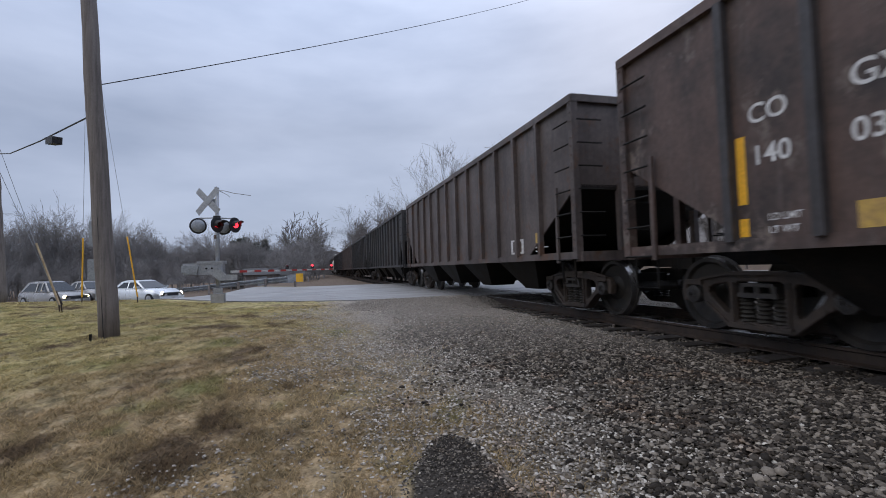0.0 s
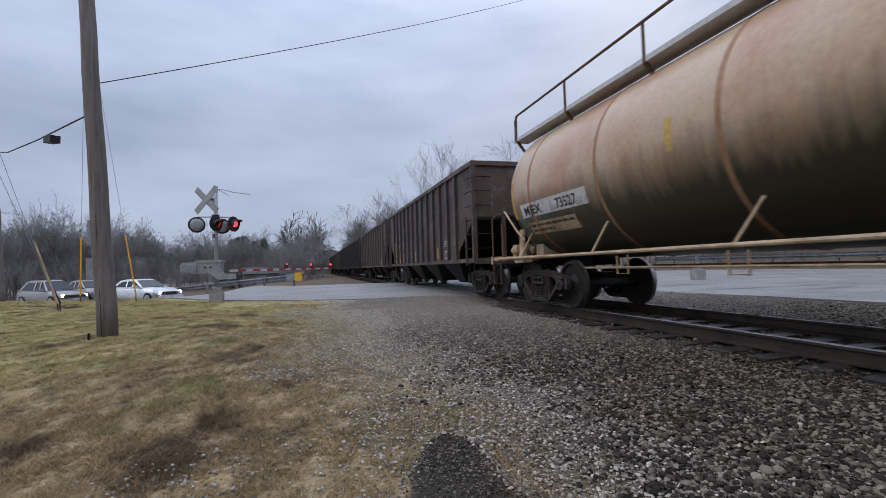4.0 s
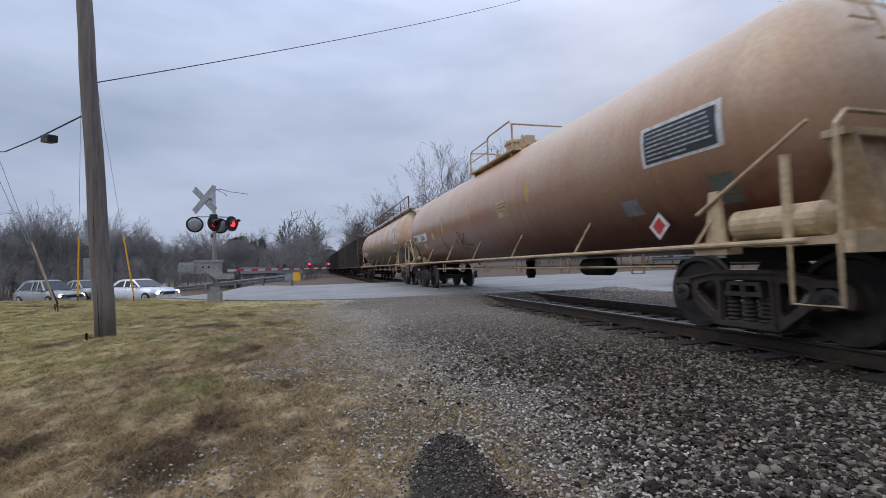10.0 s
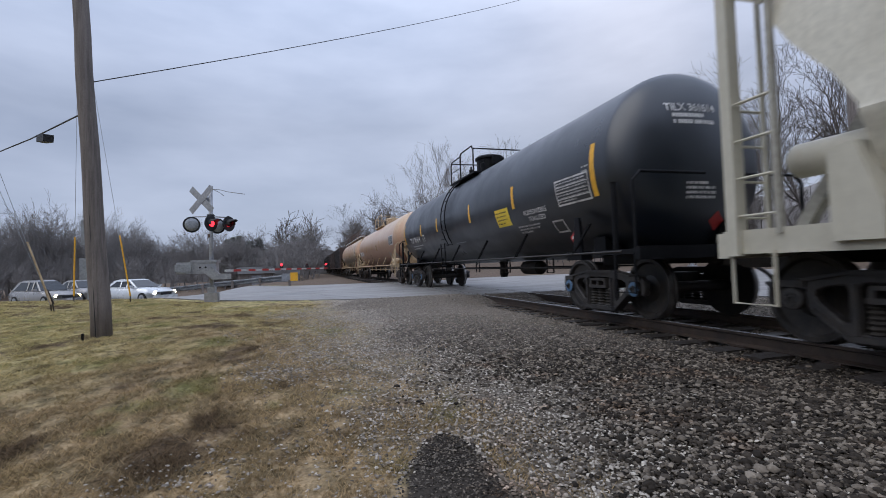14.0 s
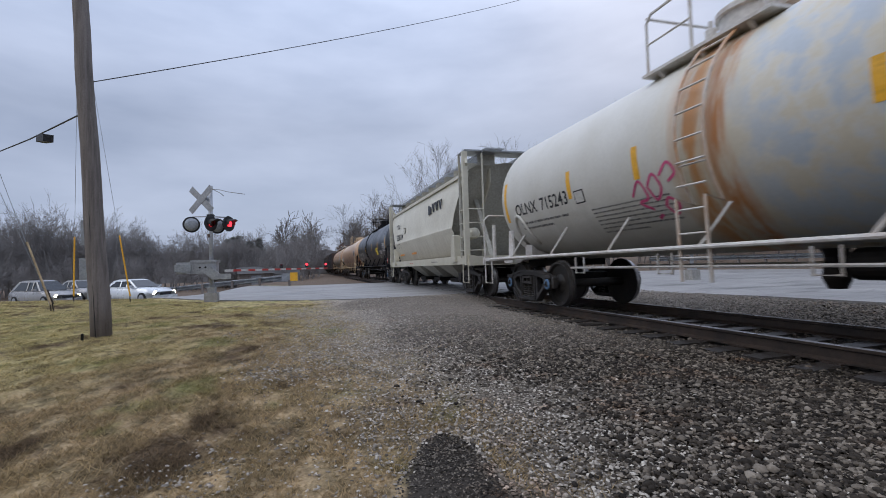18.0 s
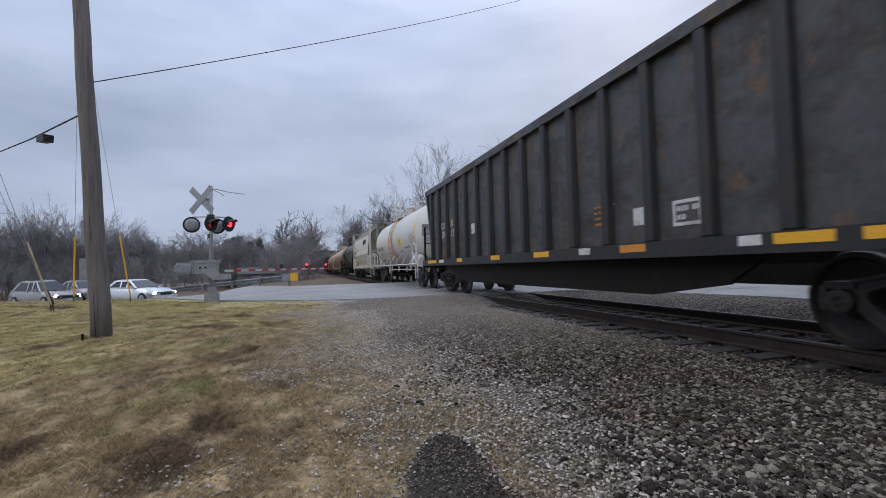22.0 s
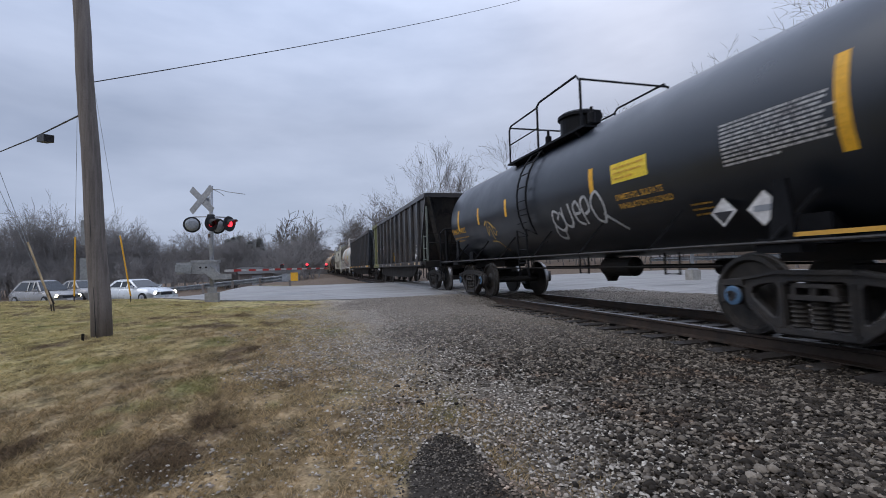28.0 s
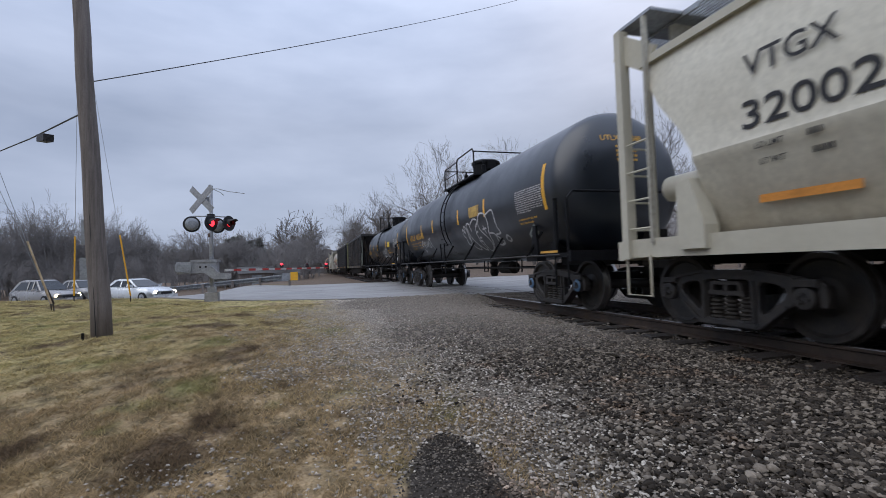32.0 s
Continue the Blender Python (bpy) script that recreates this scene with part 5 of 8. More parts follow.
        part("brake_box", rounded(box(B(), 0.35, 0.75, e - 0.45 * s - 0.13, e - 0.45 * s + 0.13, 1.05, 1.45), 0.02), "dark" if shell == "black" else trim, car)
        if s > 0 and panels:
            # brake valve on the deck beside the ladder
            part("brake_valve", rounded(box(B(), -1.15, -0.75, e - 0.62, e - 0.38, 1.06, 1.34), 0.04), trim, car)
            for k in range(3):
                part("valve_body", lathe(B(), [(e - 0.75, 0.05), (e - 0.72, 0.09), (e - 0.58, 0.09), (e - 0.55, 0.05)], "y", (-1.2 + 0.22 * k, 0, 1.20 + 0.05 * (k % 2)), 12), trim, car)
    under(car, plat, 1.0, "dark", truck_at=trucks, cap=cap, sill=False)
    # dome with its platform and railing
    top = az + R
    r0, r1, rz = rails
    dome_y = (r0 + r1) / 2
    low = az + math.sqrt(R * R - 0.8 * 0.8) + 0.06
    dh = 0.12 if shell == "black" else 0.02
    bm = lathe(B(), [(top - 0.1, 0.42), (top + 0.30 + dh, 0.42), (top + 0.31 + dh, 0.47), (top + 0.37 + dh, 0.47), (top + 0.40 + dh, 0.42), (top + 0.42 + dh, 0.40)], "z", (0, dome_y, 0), 28)
    part("dome", bm, trim if shell != "black" else "blackm", car)
    part("dome_hinge", rounded(box(B(), -0.12, 0.12, dome_y - 0.58, dome_y - 0.38, top + 0.2, top + 0.46), 0.02), rail_mat, car)
    for s in (-1, 1):
        part("walkway", rounded(box(B(), s * 1.0, s * 0.52, r1 - 0.1, r0 + 0.1, low - 0.04, low), 0.006), trim, car)
        x = s * 0.97
        part("railing", tube(B(), [(x, r0, low), (x, r0, rz - 0.1), (x, r0 - 0.1, rz), (x, dome_y + 0.1, rz)], 0.021, 6), rail_mat, car)
        part("railing", tube(B(), [(x, dome_y + 0.1, low), (x, dome_y + 0.1, rz + 0.02), (x, dome_y, rz + 0.08), (x, r1 + 0.12, rz + 0.08), (x, r1, rz - 0.05), (x, r1, low)], 0.023, 6), rail_mat, car)
        part("railing", tube(B(), [(x, r0, (low + rz) / 2), (x, dome_y + 0.1, (low + rz) / 2)], 0.015, 6), rail_mat, car)
        for k in (r0 - 0.2, dome_y, r1 + 0.2):
            part("walkway_bracket", bar(B(), (s * 0.95, k, low - 0.03), (s * 0.75, k, low - 0.28), 0.05), rail_mat, car)
    for y in (r0, r1):
        part("cross_rail", tube(B(), [(-0.97, y, rz - 0.02), (0.97, y, rz - 0.02)], 0.02, 6), rail_mat, car)
    for k in range(4):
        y = r1 + 0.3 + (r0 - r1 - 0.6) * k / 3
        part("valve", lathe(B(), [(top - 0.05, 0.07), (top + 0.14, 0.07), (top + 0.16, 0.03), (top + 0.26, 0.03)], "z", (0.55 * (1 if k % 2 else -1), y, 0), 10), rail_mat, car)
    if ladder:
        y0 = r0 - 0.05 if ladder_at is None else ladder_at
        for k in (0, 0.42):
            pts = []
            for i in range(11):
                a = radians(62 - i * 9.5)
                pts.append((-(R + 0.10) * math.cos(a), y0 - k, az + (R + 0.10) * math.sin(a)))
            pts += [(-(R + 0.12), y0 - k, 1.6), (-(R + 0.08), y0 - k, 0.62)]
            part("ladder_rail", tube(B(), pts, 0.02, 6), rail_mat, car)
        for i in range(12):
            if i < 7:
                a = radians(58 - i * 12)
                x, z = -(R + 0.10) * math.cos(a), az + (R + 0.10) * math.sin(a)
            else:
                x, z = -(R + 0.10), 2.3 - (i - 6) * 0.28
            part("rung", tube(B(), [(x, y0, z), (x, y0 - 0.42, z)], 0.013, 6), rail_mat, car)
    # brake rod and pipework under the tank
    for x in (-0.75, 0.8):
        part("brake_rod", tube(B(), [(x, trucks[1] + 1.3, 0.78), (x, trucks[0] - 1.3, 0.78)], 0.022, 6), "dark" if shell == "black" else trim, car)
    k = trucks[1] + 2.0
    while k < trucks[0] - 1.5:
        part("rod_hanger", tube(B(), [(-0.75, k, 0.98), (-0.75, k, 0.68), (-0.75, k + 0.28, 0.68), (-0.75, k + 0.28, 0.98)], 0.018, 6), "dark" if shell == "black" else trim, car)
        k += 2.2
    part("brake_cylinder", lathe(B(), [(-0.5, 0.05), (-0.5, 0.13), (0.3, 0.13), (0.34, 0.05)], "y", (0.5, trucks[1] + 2.2, 0.75), 16), "dark", car)
    part("air_reservoir", lathe(B(), [(-0.45, 0.08), (-0.4, 0.17), (0.4, 0.17), (0.45, 0.08)], "y", (-0.2, trucks[1] + 4.0, 0.78), 16), "dark", car)
    part("outlet_valve", lathe(B(), [(0.5, 0.09), (0.62, 0.14), (0.86, 0.11), (az - R + 0.05, 0.16)], "z", (0, -0.4, 0), 14), "dark", car)
    return car


def covered_hopper(c, label, trucks, name="covered_hopper_car", half=5.6, plat=6.1, top=4.06):
    car = car_at(name, label, "railway car", c)
    side = [(1.22, 1.12), (1.36, 1.5), (1.47, 1.78), (1.51, 1.90), (1.545, 1.96), (1.555, 2.03), (1.54, 2.08), (1.535, 2.4), (1.51, 2.8), (1.465, 3.15), (1.40, 3.44), (1.25, 3.62), (0.95, 3.78), (0.0, 3.88)]
    prof = side + [(-x, z) for x, z in side[-2::-1]]
    bm = B()

    def end_y(z):
        return half - 0.05 - 0.80 * smooth01(3.35, 1.95, z)

    def sheet_y(z):
        return end_y(z) - 0.10 - 0.62 * smooth01(3.75, 2.9, z)
    lo = [bm.verts.new((x, -sheet_y(z), z)) for x, z in prof]
    hi = [bm.verts.new((x, sheet_y(z), z)) for x, z in prof]
    bm.faces.new(lo)
    bm.faces.new(hi[::-1])
    for k in range(len(prof)):
        bm.faces.new((lo[k], hi[k], hi[(k + 1) % len(prof)], lo[(k + 1) % len(prof)]))
    bmesh.ops.recalc_face_normals(bm, faces=bm.faces)
    # end sheets take the darker copy: grime plus the shade of the recess
    for f in bm.faces:
        f.material_index = 1 if len(f.verts) > 4 else 0
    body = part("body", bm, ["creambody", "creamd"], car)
    body.data.polygons.foreach_set("use_smooth", [True] * len(body.data.polygons))
    body.data.set_sharp_from_angle(angle=radians(24))
    # the side sheets run on past the sloping end sheets
    for s in (-1, 1):
        for q in (-1, 1):
            wing = B()
            rows = [[wing.verts.new((s * x, q * (end_y(z) if k else sheet_y(z) - 0.02), z)) for k in (0, 1)] for x, z in side[:-2]]
            for a, b in zip(rows, rows[1:]):
                wing.faces.new((a[0], a[1], b[1], b[0]))
            bmesh.ops.recalc_face_normals(wing, faces=wing.faces)
            bmesh.ops.solidify(wing, geom=wing.faces[:], thickness=0.012)
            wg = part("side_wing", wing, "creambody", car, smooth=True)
            wg.data.set_sharp_from_angle(angle=radians(24))
            part("wing_gusset", prism(B(), [(q * (half - 0.15), 3.70), (q * (half - 0.15), 3.30), (q * (half - 0.80), 2.60), (q * (half - 0.95), 3.70)][::q], "x", *sorted((s * 0.52, s * 0.56))), "cream", car)
    for s in (-1, 1):
        part("side_sill", rounded(box(B(), s * 1.50, s * 1.32, -plat, plat, 0.92, 1.16), 0.015), "cream", car)
        part("eave", rounded(box(B(), s * 1.47, s * 1.28, -half - 0.05, half + 0.05, 3.42, 3.52), 0.02), "cream", car)
        for q in (-1, 1):
            part("gusset", rounded(prism(B(), [(q * (plat - 1.10), 1.0), (q * (plat - 1.10), 1.76), (q * (plat - 1.30), 1.80), (q * (plat - 1.48), 1.26), (q * (plat - 1.48), 1.0)][::q], "x", *sorted((s * 1.57, s * 1.36))), 0.02), "cream", car)
        # roof running board
        for k in range(10):
            x = 0.45 + 0.058 * k
            part("running_board", box(B(), s * (x - 0.008), s * (x + 0.008), -half - 0.7, half + 0.7, top, top + 0.035), "galv", car)
        for k in range(11):
            y = -half + k * half / 5
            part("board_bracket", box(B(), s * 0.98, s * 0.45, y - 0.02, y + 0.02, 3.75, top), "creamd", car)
            part("board_edge", box(B(), s * 0.99, s * 0.965, y - 0.5, y + 0.5, top - 0.03, top + 0.04), "galv", car)
    for s in (-1, 1):
        e = s * plat
        part("end_platform", rounded(box(B(), -1.5, 1.5, min(e, e - 1.7 * s), max(e, e - 1.7 * s), 1.0, 1.1), 0.01), "cream", car)
        part("end_sill", rounded(box(B(), -1.52, 1.52, e - 0.06, e + 0.06, 0.88, 1.14), 0.01), "cream", car)
        for q in (-1, 1):
            part("end_post", rounded(box(B(), q * 1.50 - 0.07, q * 1.50 + 0.07, e - 0.16 * s - 0.06, e - 0.16 * s + 0.06, 0.9, top - 0.02), 0.012), "cream", car)
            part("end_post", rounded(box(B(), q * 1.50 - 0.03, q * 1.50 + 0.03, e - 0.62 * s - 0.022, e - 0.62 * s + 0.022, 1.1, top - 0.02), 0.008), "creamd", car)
            part("end_rafter", bar(B(), (q * 1.48, e - 0.1 * s, top - 0.22), (q * 1.40, s * (half - 0.1), 3.50), 0.06, 0.34), "cream", car)
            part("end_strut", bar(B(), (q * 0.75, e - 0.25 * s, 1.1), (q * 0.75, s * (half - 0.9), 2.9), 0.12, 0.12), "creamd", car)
            for k in range(4):
                z = 1.30 + 0.38 * k
                part("rung", tube(B(), [(q * 1.52, e - 0.18 * s, z), (q * 1.52, e - 0.60 * s, z)], 0.015, 6), "cream", car)
                part("rung", tube(B(), [(q * 1.45, e - 0.08 * s, z), (q * 1.0, e - 0.08 * s, z)], 0.015, 6), "cream", car)
            part("ladder_rail", box(B(), q * 1.0 - 0.02, q * 1.0 + 0.02, e - 0.11 * s - 0.02, e - 0.11 * s + 0.02, 0.9, top - 0.05), "cream", car)
            part("step", tube(B(), [(q * 1.5, e - 0.1 * s, 0.95), (q * 1.5, e - 0.1 * s, 0.42), (q * 1.5, e - 0.55 * s, 0.42), (q * 1.5, e - 0.55 * s, 0.95)], 0.018, 6), "cream", car)
        part("crossover_board", box(B(), -1.5, 1.5, e - 0.75 * s, e - 0.1 * s, top, top + 0.04) if s < 0 else box(B(), -1.5, 1.5, e - 0.75, e - 0.1, top, top + 0.04), "galv", car)
        part("air_tank", lathe(B(), [(-0.50, 0.04), (-0.47, 0.12), (-0.42, 0.165), (0.42, 0.165), (0.47, 0.12), (0.50, 0.04)], "y", (-1.12, e - 0.98 * s, 1.80), 24), "cream", car, smooth=True)
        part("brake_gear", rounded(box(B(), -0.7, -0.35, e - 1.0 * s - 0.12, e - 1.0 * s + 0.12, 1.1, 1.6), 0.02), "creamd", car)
    for k in (-1, 0, 1):
        bm = B()
        y = k * 2.3
        t = [bm.verts.new(p) for p in ((-1.4, y - 1.1, 1.15), (1.4, y - 1.1, 1.15), (1.4, y + 1.1, 1.15), (-1.4, y + 1.1, 1.15))]
        b = [bm.verts.new(p) for p in ((-0.5, y - 0.35, 0.42), (0.5, y - 0.35, 0.42), (0.5, y + 0.35, 0.42), (-0.5, y + 0.35, 0.42))]
        for i in range(4):
            bm.faces.new((t[i], t[(i + 1) % 4], b[(i + 1) % 4], b[i]))
        bm.faces.new(b)
        bmesh.ops.recalc_face_normals(bm, faces=bm.faces)
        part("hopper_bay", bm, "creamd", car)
        part("outlet_gate", rounded(box(B(), -0.75, 0.75, y - 0.45, y + 0.45, 0.32, 0.46), 0.02), "dark", car)
    under(car, plat, 1.0, "dark", truck_at=trucks)
    return car


# ---- build: ground and track ----
build_ground()
build_road()
build_track()

# ---- build: the train, front to rear ----
hop_a = coal_hopper(13.6, "hop1", "faded grey-brown ribbed coal hopper car on the track", (5.6, -5.85), 6.9, 12, 5.7)
hop_b = coal_hopper(-1.4, "hop2", "rusty brown ribbed coal hopper car with white lettering", (5.4, -5.65), 6.8, 13, 5.265, shift=-0.085, ribmat="ribgrey")
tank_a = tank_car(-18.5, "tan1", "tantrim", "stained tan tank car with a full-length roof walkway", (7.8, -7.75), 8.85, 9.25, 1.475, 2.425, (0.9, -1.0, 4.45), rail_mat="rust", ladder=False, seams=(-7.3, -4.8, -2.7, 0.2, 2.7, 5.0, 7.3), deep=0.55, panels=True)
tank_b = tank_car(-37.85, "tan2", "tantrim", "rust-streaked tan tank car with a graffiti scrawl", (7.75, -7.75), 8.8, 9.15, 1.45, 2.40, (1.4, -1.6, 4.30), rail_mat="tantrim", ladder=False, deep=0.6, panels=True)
tank_c = tank_car(-56.35, "black", "blackm", "glossy black tank car with yellow stripes and white lettering", (6.8, -6.7), 8.05, 8.3, 1.44, 2.39, (1.52, -0.65, 4.36), cap="bluecap", deep=0.38, ladder_at=1.03)
cov_a = covered_hopper(-72.05, "cream-grey covered hopper car with roof walkway", (4.85, -4.8))
tank_d = tank_car(-85.9, "acid", "whitetrim", "off-white acid tank car stained with rust at the dome", (5.2, -5.15), 6.28, 6.6, 1.40, 2.35, (1.28, -0.5, 4.38), cap="bluecap", rail_mat="whitetrim", ladder_at=0.30)
for o in tank_d.children:
    if o.name.startswith("ladder_rail"):
        o.data.materials[0] = M["ruststreak"]
gon_a = gondola(-101.7, "gon1", "gonend", "black rust-worn gondola car with white end lettering", (6.55, -6.6), 7.25, 6.6, 3.48, 16, 6.6, ribmat="gonrib")
gon_b = gondola(-118.0, "gon2", "gon2", "dull black gondola car with a mossy green front end", (5.85, -5.9), 7.05, 6.0, 3.50, 11, 5.85, green=True, sill=0.42, deck=1.0)
tank_e = tank_car(-133.09, "black", "blackm", "black tank car with yellow stripes and white graffiti", (4.95, -4.95), 6.4, 6.5, 1.29, 2.25, (2.0, -1.05, 4.2), cap="bluecap", deep=0.38, ladder_at=0.85)
tank_f = tank_car(-147.84, "black", "blackm", "long black tank car with large white graffiti", (6.0, -5.95), 7.1, 7.4, 1.40, 2.35, (1.53, -1.46, 4.25), cap="bluecap", deep=0.38, ladder_at=0.45)
cov_b = covered_hopper(-162.65, "cream-grey covered hopper car with black lettering", (4.85, -4.8))

# cars far ahead
c = 13.6
lead = []
for k in range(1, 13):
    c += 15.0
    src = tank_d if k == 6 else hop_b if k in (4, 9) else hop_a
    ob = copy_thing(src, pose(XC, c, ZR))
    CARS.append((ob, c))
    if src is hop_a:
        for o in ob.children:
            if o.data and o.data.materials[0] == M["hop1"] and k not in (3, 7):
                o.material_slots[0].link = "OBJECT"
                o.material_slots[0].material = M["hop3"]
        ob["label"] = "blackened ribbed coal hopper car far along the track" if k not in (3, 7) else ob["label"]


# ---- build: markings of the cars ----
def diamond(car, y, z, half, mat, wrap=None, side=-1.6, inner="letter", name="placard", label="diamond-shaped hazard placard"):
    x = side
    if wrap:
        r, az = wrap
        x = -math.sqrt(max(0.01, r * r - (z + half - az) ** 2)) - 0.012
    bm = prism(B(), [(y - half, z), (y, z - half), (y + half, z), (y, z + half)], "x", x - 0.008, x)
    p = part(name, bm, mat, car, label)
    h = half * 0.8
    part("placard_face", prism(B(), [(y - h, z + 0.06 * h), (y, z - h), (y + h, z + 0.06 * h)][::1], "x", x - 0.010, x - 0.009) if inner == "letterb" else
         prism(B(), [(y - 0.8 * h, z), (y, z - 0.8 * h), (y + 0.8 * h, z), (y, z + 0.8 * h)], "x", x - 0.011, x - 0.009) if inner == "red" else
         prism(B(), [(y - h * 0.75, z - h * 0.22), (y + h * 0.75, z - h * 0.22), (y + h * 0.75, z + h * 0.22), (y - h * 0.75, z + h * 0.22)], "x", x - 0.011, x - 0.009), inner, p)
    return p


def stripes(car, wrap, rows, mat="yellow"):
    for y, z0, z1 in rows:
        plate(car, y - 0.06, y + 0.06, z0, z1, 0, mat, wrap, "reflector_stripe", "yellow reflective stripe")


# brown coal hoppers
W = -1.58
letters(hop_b, "CO", 0.265, 4.96, 2.20, W, "letter")
letters(hop_b, "GX", 0.285, 4.05, 2.22, W, "letter")
letters(hop_b, "140", 0.265, 4.94, 1.79, W, "letter")
letters(hop_b, "03", 0.265, 4.06, 1.79, W, "letter")
letters(hop_b, "LD LMT", 0.095, 4.80, 1.24, W, "letter")
letters(hop_b, "LT WT", 0.095, 4.80, 1.12, W, "letter")
for y, z0, z1 in ((5.06, 1.42, 2.10), (5.06, 1.10, 1.28), (3.05, 1.12, 1.53), (0.48, 1.12, 1.55), (-5.35, 1.11, 1.91), (-3.05, 1.13, 1.52)):
    plate(hop_b, y - 0.05, y + 0.05, z0, z1, W, "yellow", None, "reflector_stripe", "yellow reflective stripe")
plate(hop_b, -3.92, -4.33, 1.12, 1.38, W, "letter", None, "test_stencil")
plate(hop_b, -3.97, -4.28, 1.16, 1.34, W, "hop2", None, "test_stencil_field", lift=0.005)
bars(hop_b, 3, -3.85, 1.66, 0.035, 0.07, W, "letter", None, 2, 0.4)
bars(hop_b, 3, -4.95, 1.66, 0.035, 0.07, W, "letter", None, 3, 0.35)
plate(hop_b, 4.05, 3.65, 1.10, 1.32, W, "oldyellow", None, "faded_patch")
scrawl(hop_b, [[(0, 0.2), (0.12, 0.42), (0.3, 0.4), (0.34, 0.2), (0.2, 0.05), (0, 0.2)], [(0.34, 0.42), (0.6, 0.5), (0.8, 0.62)], [(0.3, 0.1), (0.5, -0.25), (0.62, -0.3)], [(0.5, -0.25), (0.7, 0.05), (0.78, 0.3)]], 3.15, 1.72, 0.75, W, "tantrim", None, 0.03, "faded cream spray-painted scrawl")
scrawl(hop_b, [[(0, 0), (0.1, -0.3), (0.3, -0.35), (0.6, -0.1)], [(0.6, -0.1), (0.62, -0.5), (0.5, -0.9), (0.55, -1.2)], [(0.2, 0.2), (0.22, -0.6)]], -0.3, 2.6, 0.7, W, "ribgrey", None, 0.02, "pale grey spray-painted streaks")
scrawl(hop_b, [[(0, 0.0), (0.0, 0.75), (0.16, 0.8), (0.16, 0.05)], [(0.26, -0.1), (0.28, 0.82), (0.36, 0.82)]], 2.15, 2.40, 0.75, W, "palespray", None, 0.022, "pale grey block-lettered graffiti outline")
scrawl(hop_b, [[(0.0, 0.55), (0.2, 0.6), (0.2, 0.0), (0.45, 0.05), (0.45, 0.45), (0.25, 0.4)], [(0.05, 0.8), (0.12, 1.0), (0.28, 0.9), (0.22, 0.7)]], 1.58, 1.52, 0.8, W, "palespray", None, 0.022, "pale grey block-lettered graffiti outline")
scrawl(hop_b, [[(0.0, 0.0), (0.55, 0.42)], [(0.65, 0.42), (1.15, 0.12), (1.45, 0.02)]], 2.35, 1.14, 1.0, W, "palespray", None, 0.035, "pale grey spray-painted strokes")
scrawl(hop_b, [[(0.35, 1.25), (0.1, 1.2), (0.08, 0.75), (0.3, 0.8)], [(0.1, 0.75), (0.05, 0.1), (0.35, 0.15), (0.35, 0.5)], [(-0.75, 1.1), (-0.5, 1.0), (-0.15, 1.2)], [(-0.72, 0.9), (-0.62, 0.6), (-0.7, 0.55)]], -0.52, 1.40, 0.9, W, "palespray", None, 0.032, "pale grey-green graffiti outline")
plate(hop_a, -4.26, -4.88, 1.12, 1.42, W, "letter", None, "test_stencil")
plate(hop_a, -4.36, -4.78, 1.16, 1.38, W, "hop1", None, "test_stencil_field", lift=0.005)
bars(hop_a, 2, -5.4, 1.2, 0.03, 0.07, W, "letter", None, 4, 0.5)
plate(hop_a, -5.42, -5.52, 1.3, 1.5, W, "oldyellow", None, "faded_patch")

# tan tank cars
WR = (1.475, 2.425)
plate(tank_a, 7.78, 5.345, 1.85, 2.13, 0, "letter", WR, "number_board", "white board with black car number")
letters(tank_a, "MJEX", 0.255, 7.64, 1.9, 0, "letterb", (1.479, 2.425), stretch=1.25)
letters(tank_a, "73527", 0.255, 6.36, 1.9, 0, "letterb", (1.479, 2.425), stretch=1.1)
plate(tank_a, 7.675, 5.885, 1.5, 1.74, 0, "tantrim", WR, "weight_board")
bars(tank_a, 2, 7.6, 1.65, 0.05, 0.1, 0, "letterb", (1.479, 2.425), 5, 1.5)
plate(tank_a, -6.6, -7.765, 2.13, 2.65, 0, "letter", WR, "data_panel", "white panel of small black print")
bars(tank_a, 9, -6.63, 2.58, 0.022, 0.051, 0, "letterb", (1.479, 2.425), 6, 1.02)
stripes(tank_a, WR, ((-7.92, 1.93, 2.82), (8.065, 1.86, 2.64), (3.44, 2.22, 2.64), (-5.51, 2.12, 2.58)), "oldyellow")
plate(tank_a, -1.325, -1.82, 1.98, 2.39, 0, "oldyellow", WR, "notice_panel", "faded yellow notice panel")
bars(tank_a, 4, -1.37, 2.3, 0.025, 0.071, 0, "rust", (1.479, 2.425), 7, 0.306)
plate(tank_a, -6.055, -6.585, 1.48, 1.77, 0, "letter", WR, "test_panel")
plate(tank_a, -6.095, -6.545, 1.52, 1.73, 0, "letterb", WR, "test_panel_field", lift=0.006)
plate(tank_a, -6.17, -6.785, 2.74, 3.01, 0, "galv", WR, "grey_patch")
plate(tank_a, -5.895, -6.45, 1.79, 1.93, 0, "galv", WR, "grey_patch")
diamond(tank_a, -6.65, 1.36, 0.17, "letter", WR, inner="red")
top = 2.50 + 1.55
part("roof_walkway", rounded(box(B(), -1.0, -0.62, -8.9, 8.9, 3.78, 3.86), 0.01), "shieldgrey", tank_a, "grey steel roof walkway")
k = -8.85
while k < 9.0:
    if not -0.7 < k - 0.5 < 0.9:
        part("walkway_post", tube(B(), [(-1.0, k, 3.78), (-1.0, k, 4.38)], 0.024, 6), "rust", tank_a)
    part("walkway_bracket", bar(B(), (-0.98, k, 3.78), (-0.8, k, 3.55), 0.05), "rust", tank_a)
    k += 2.2
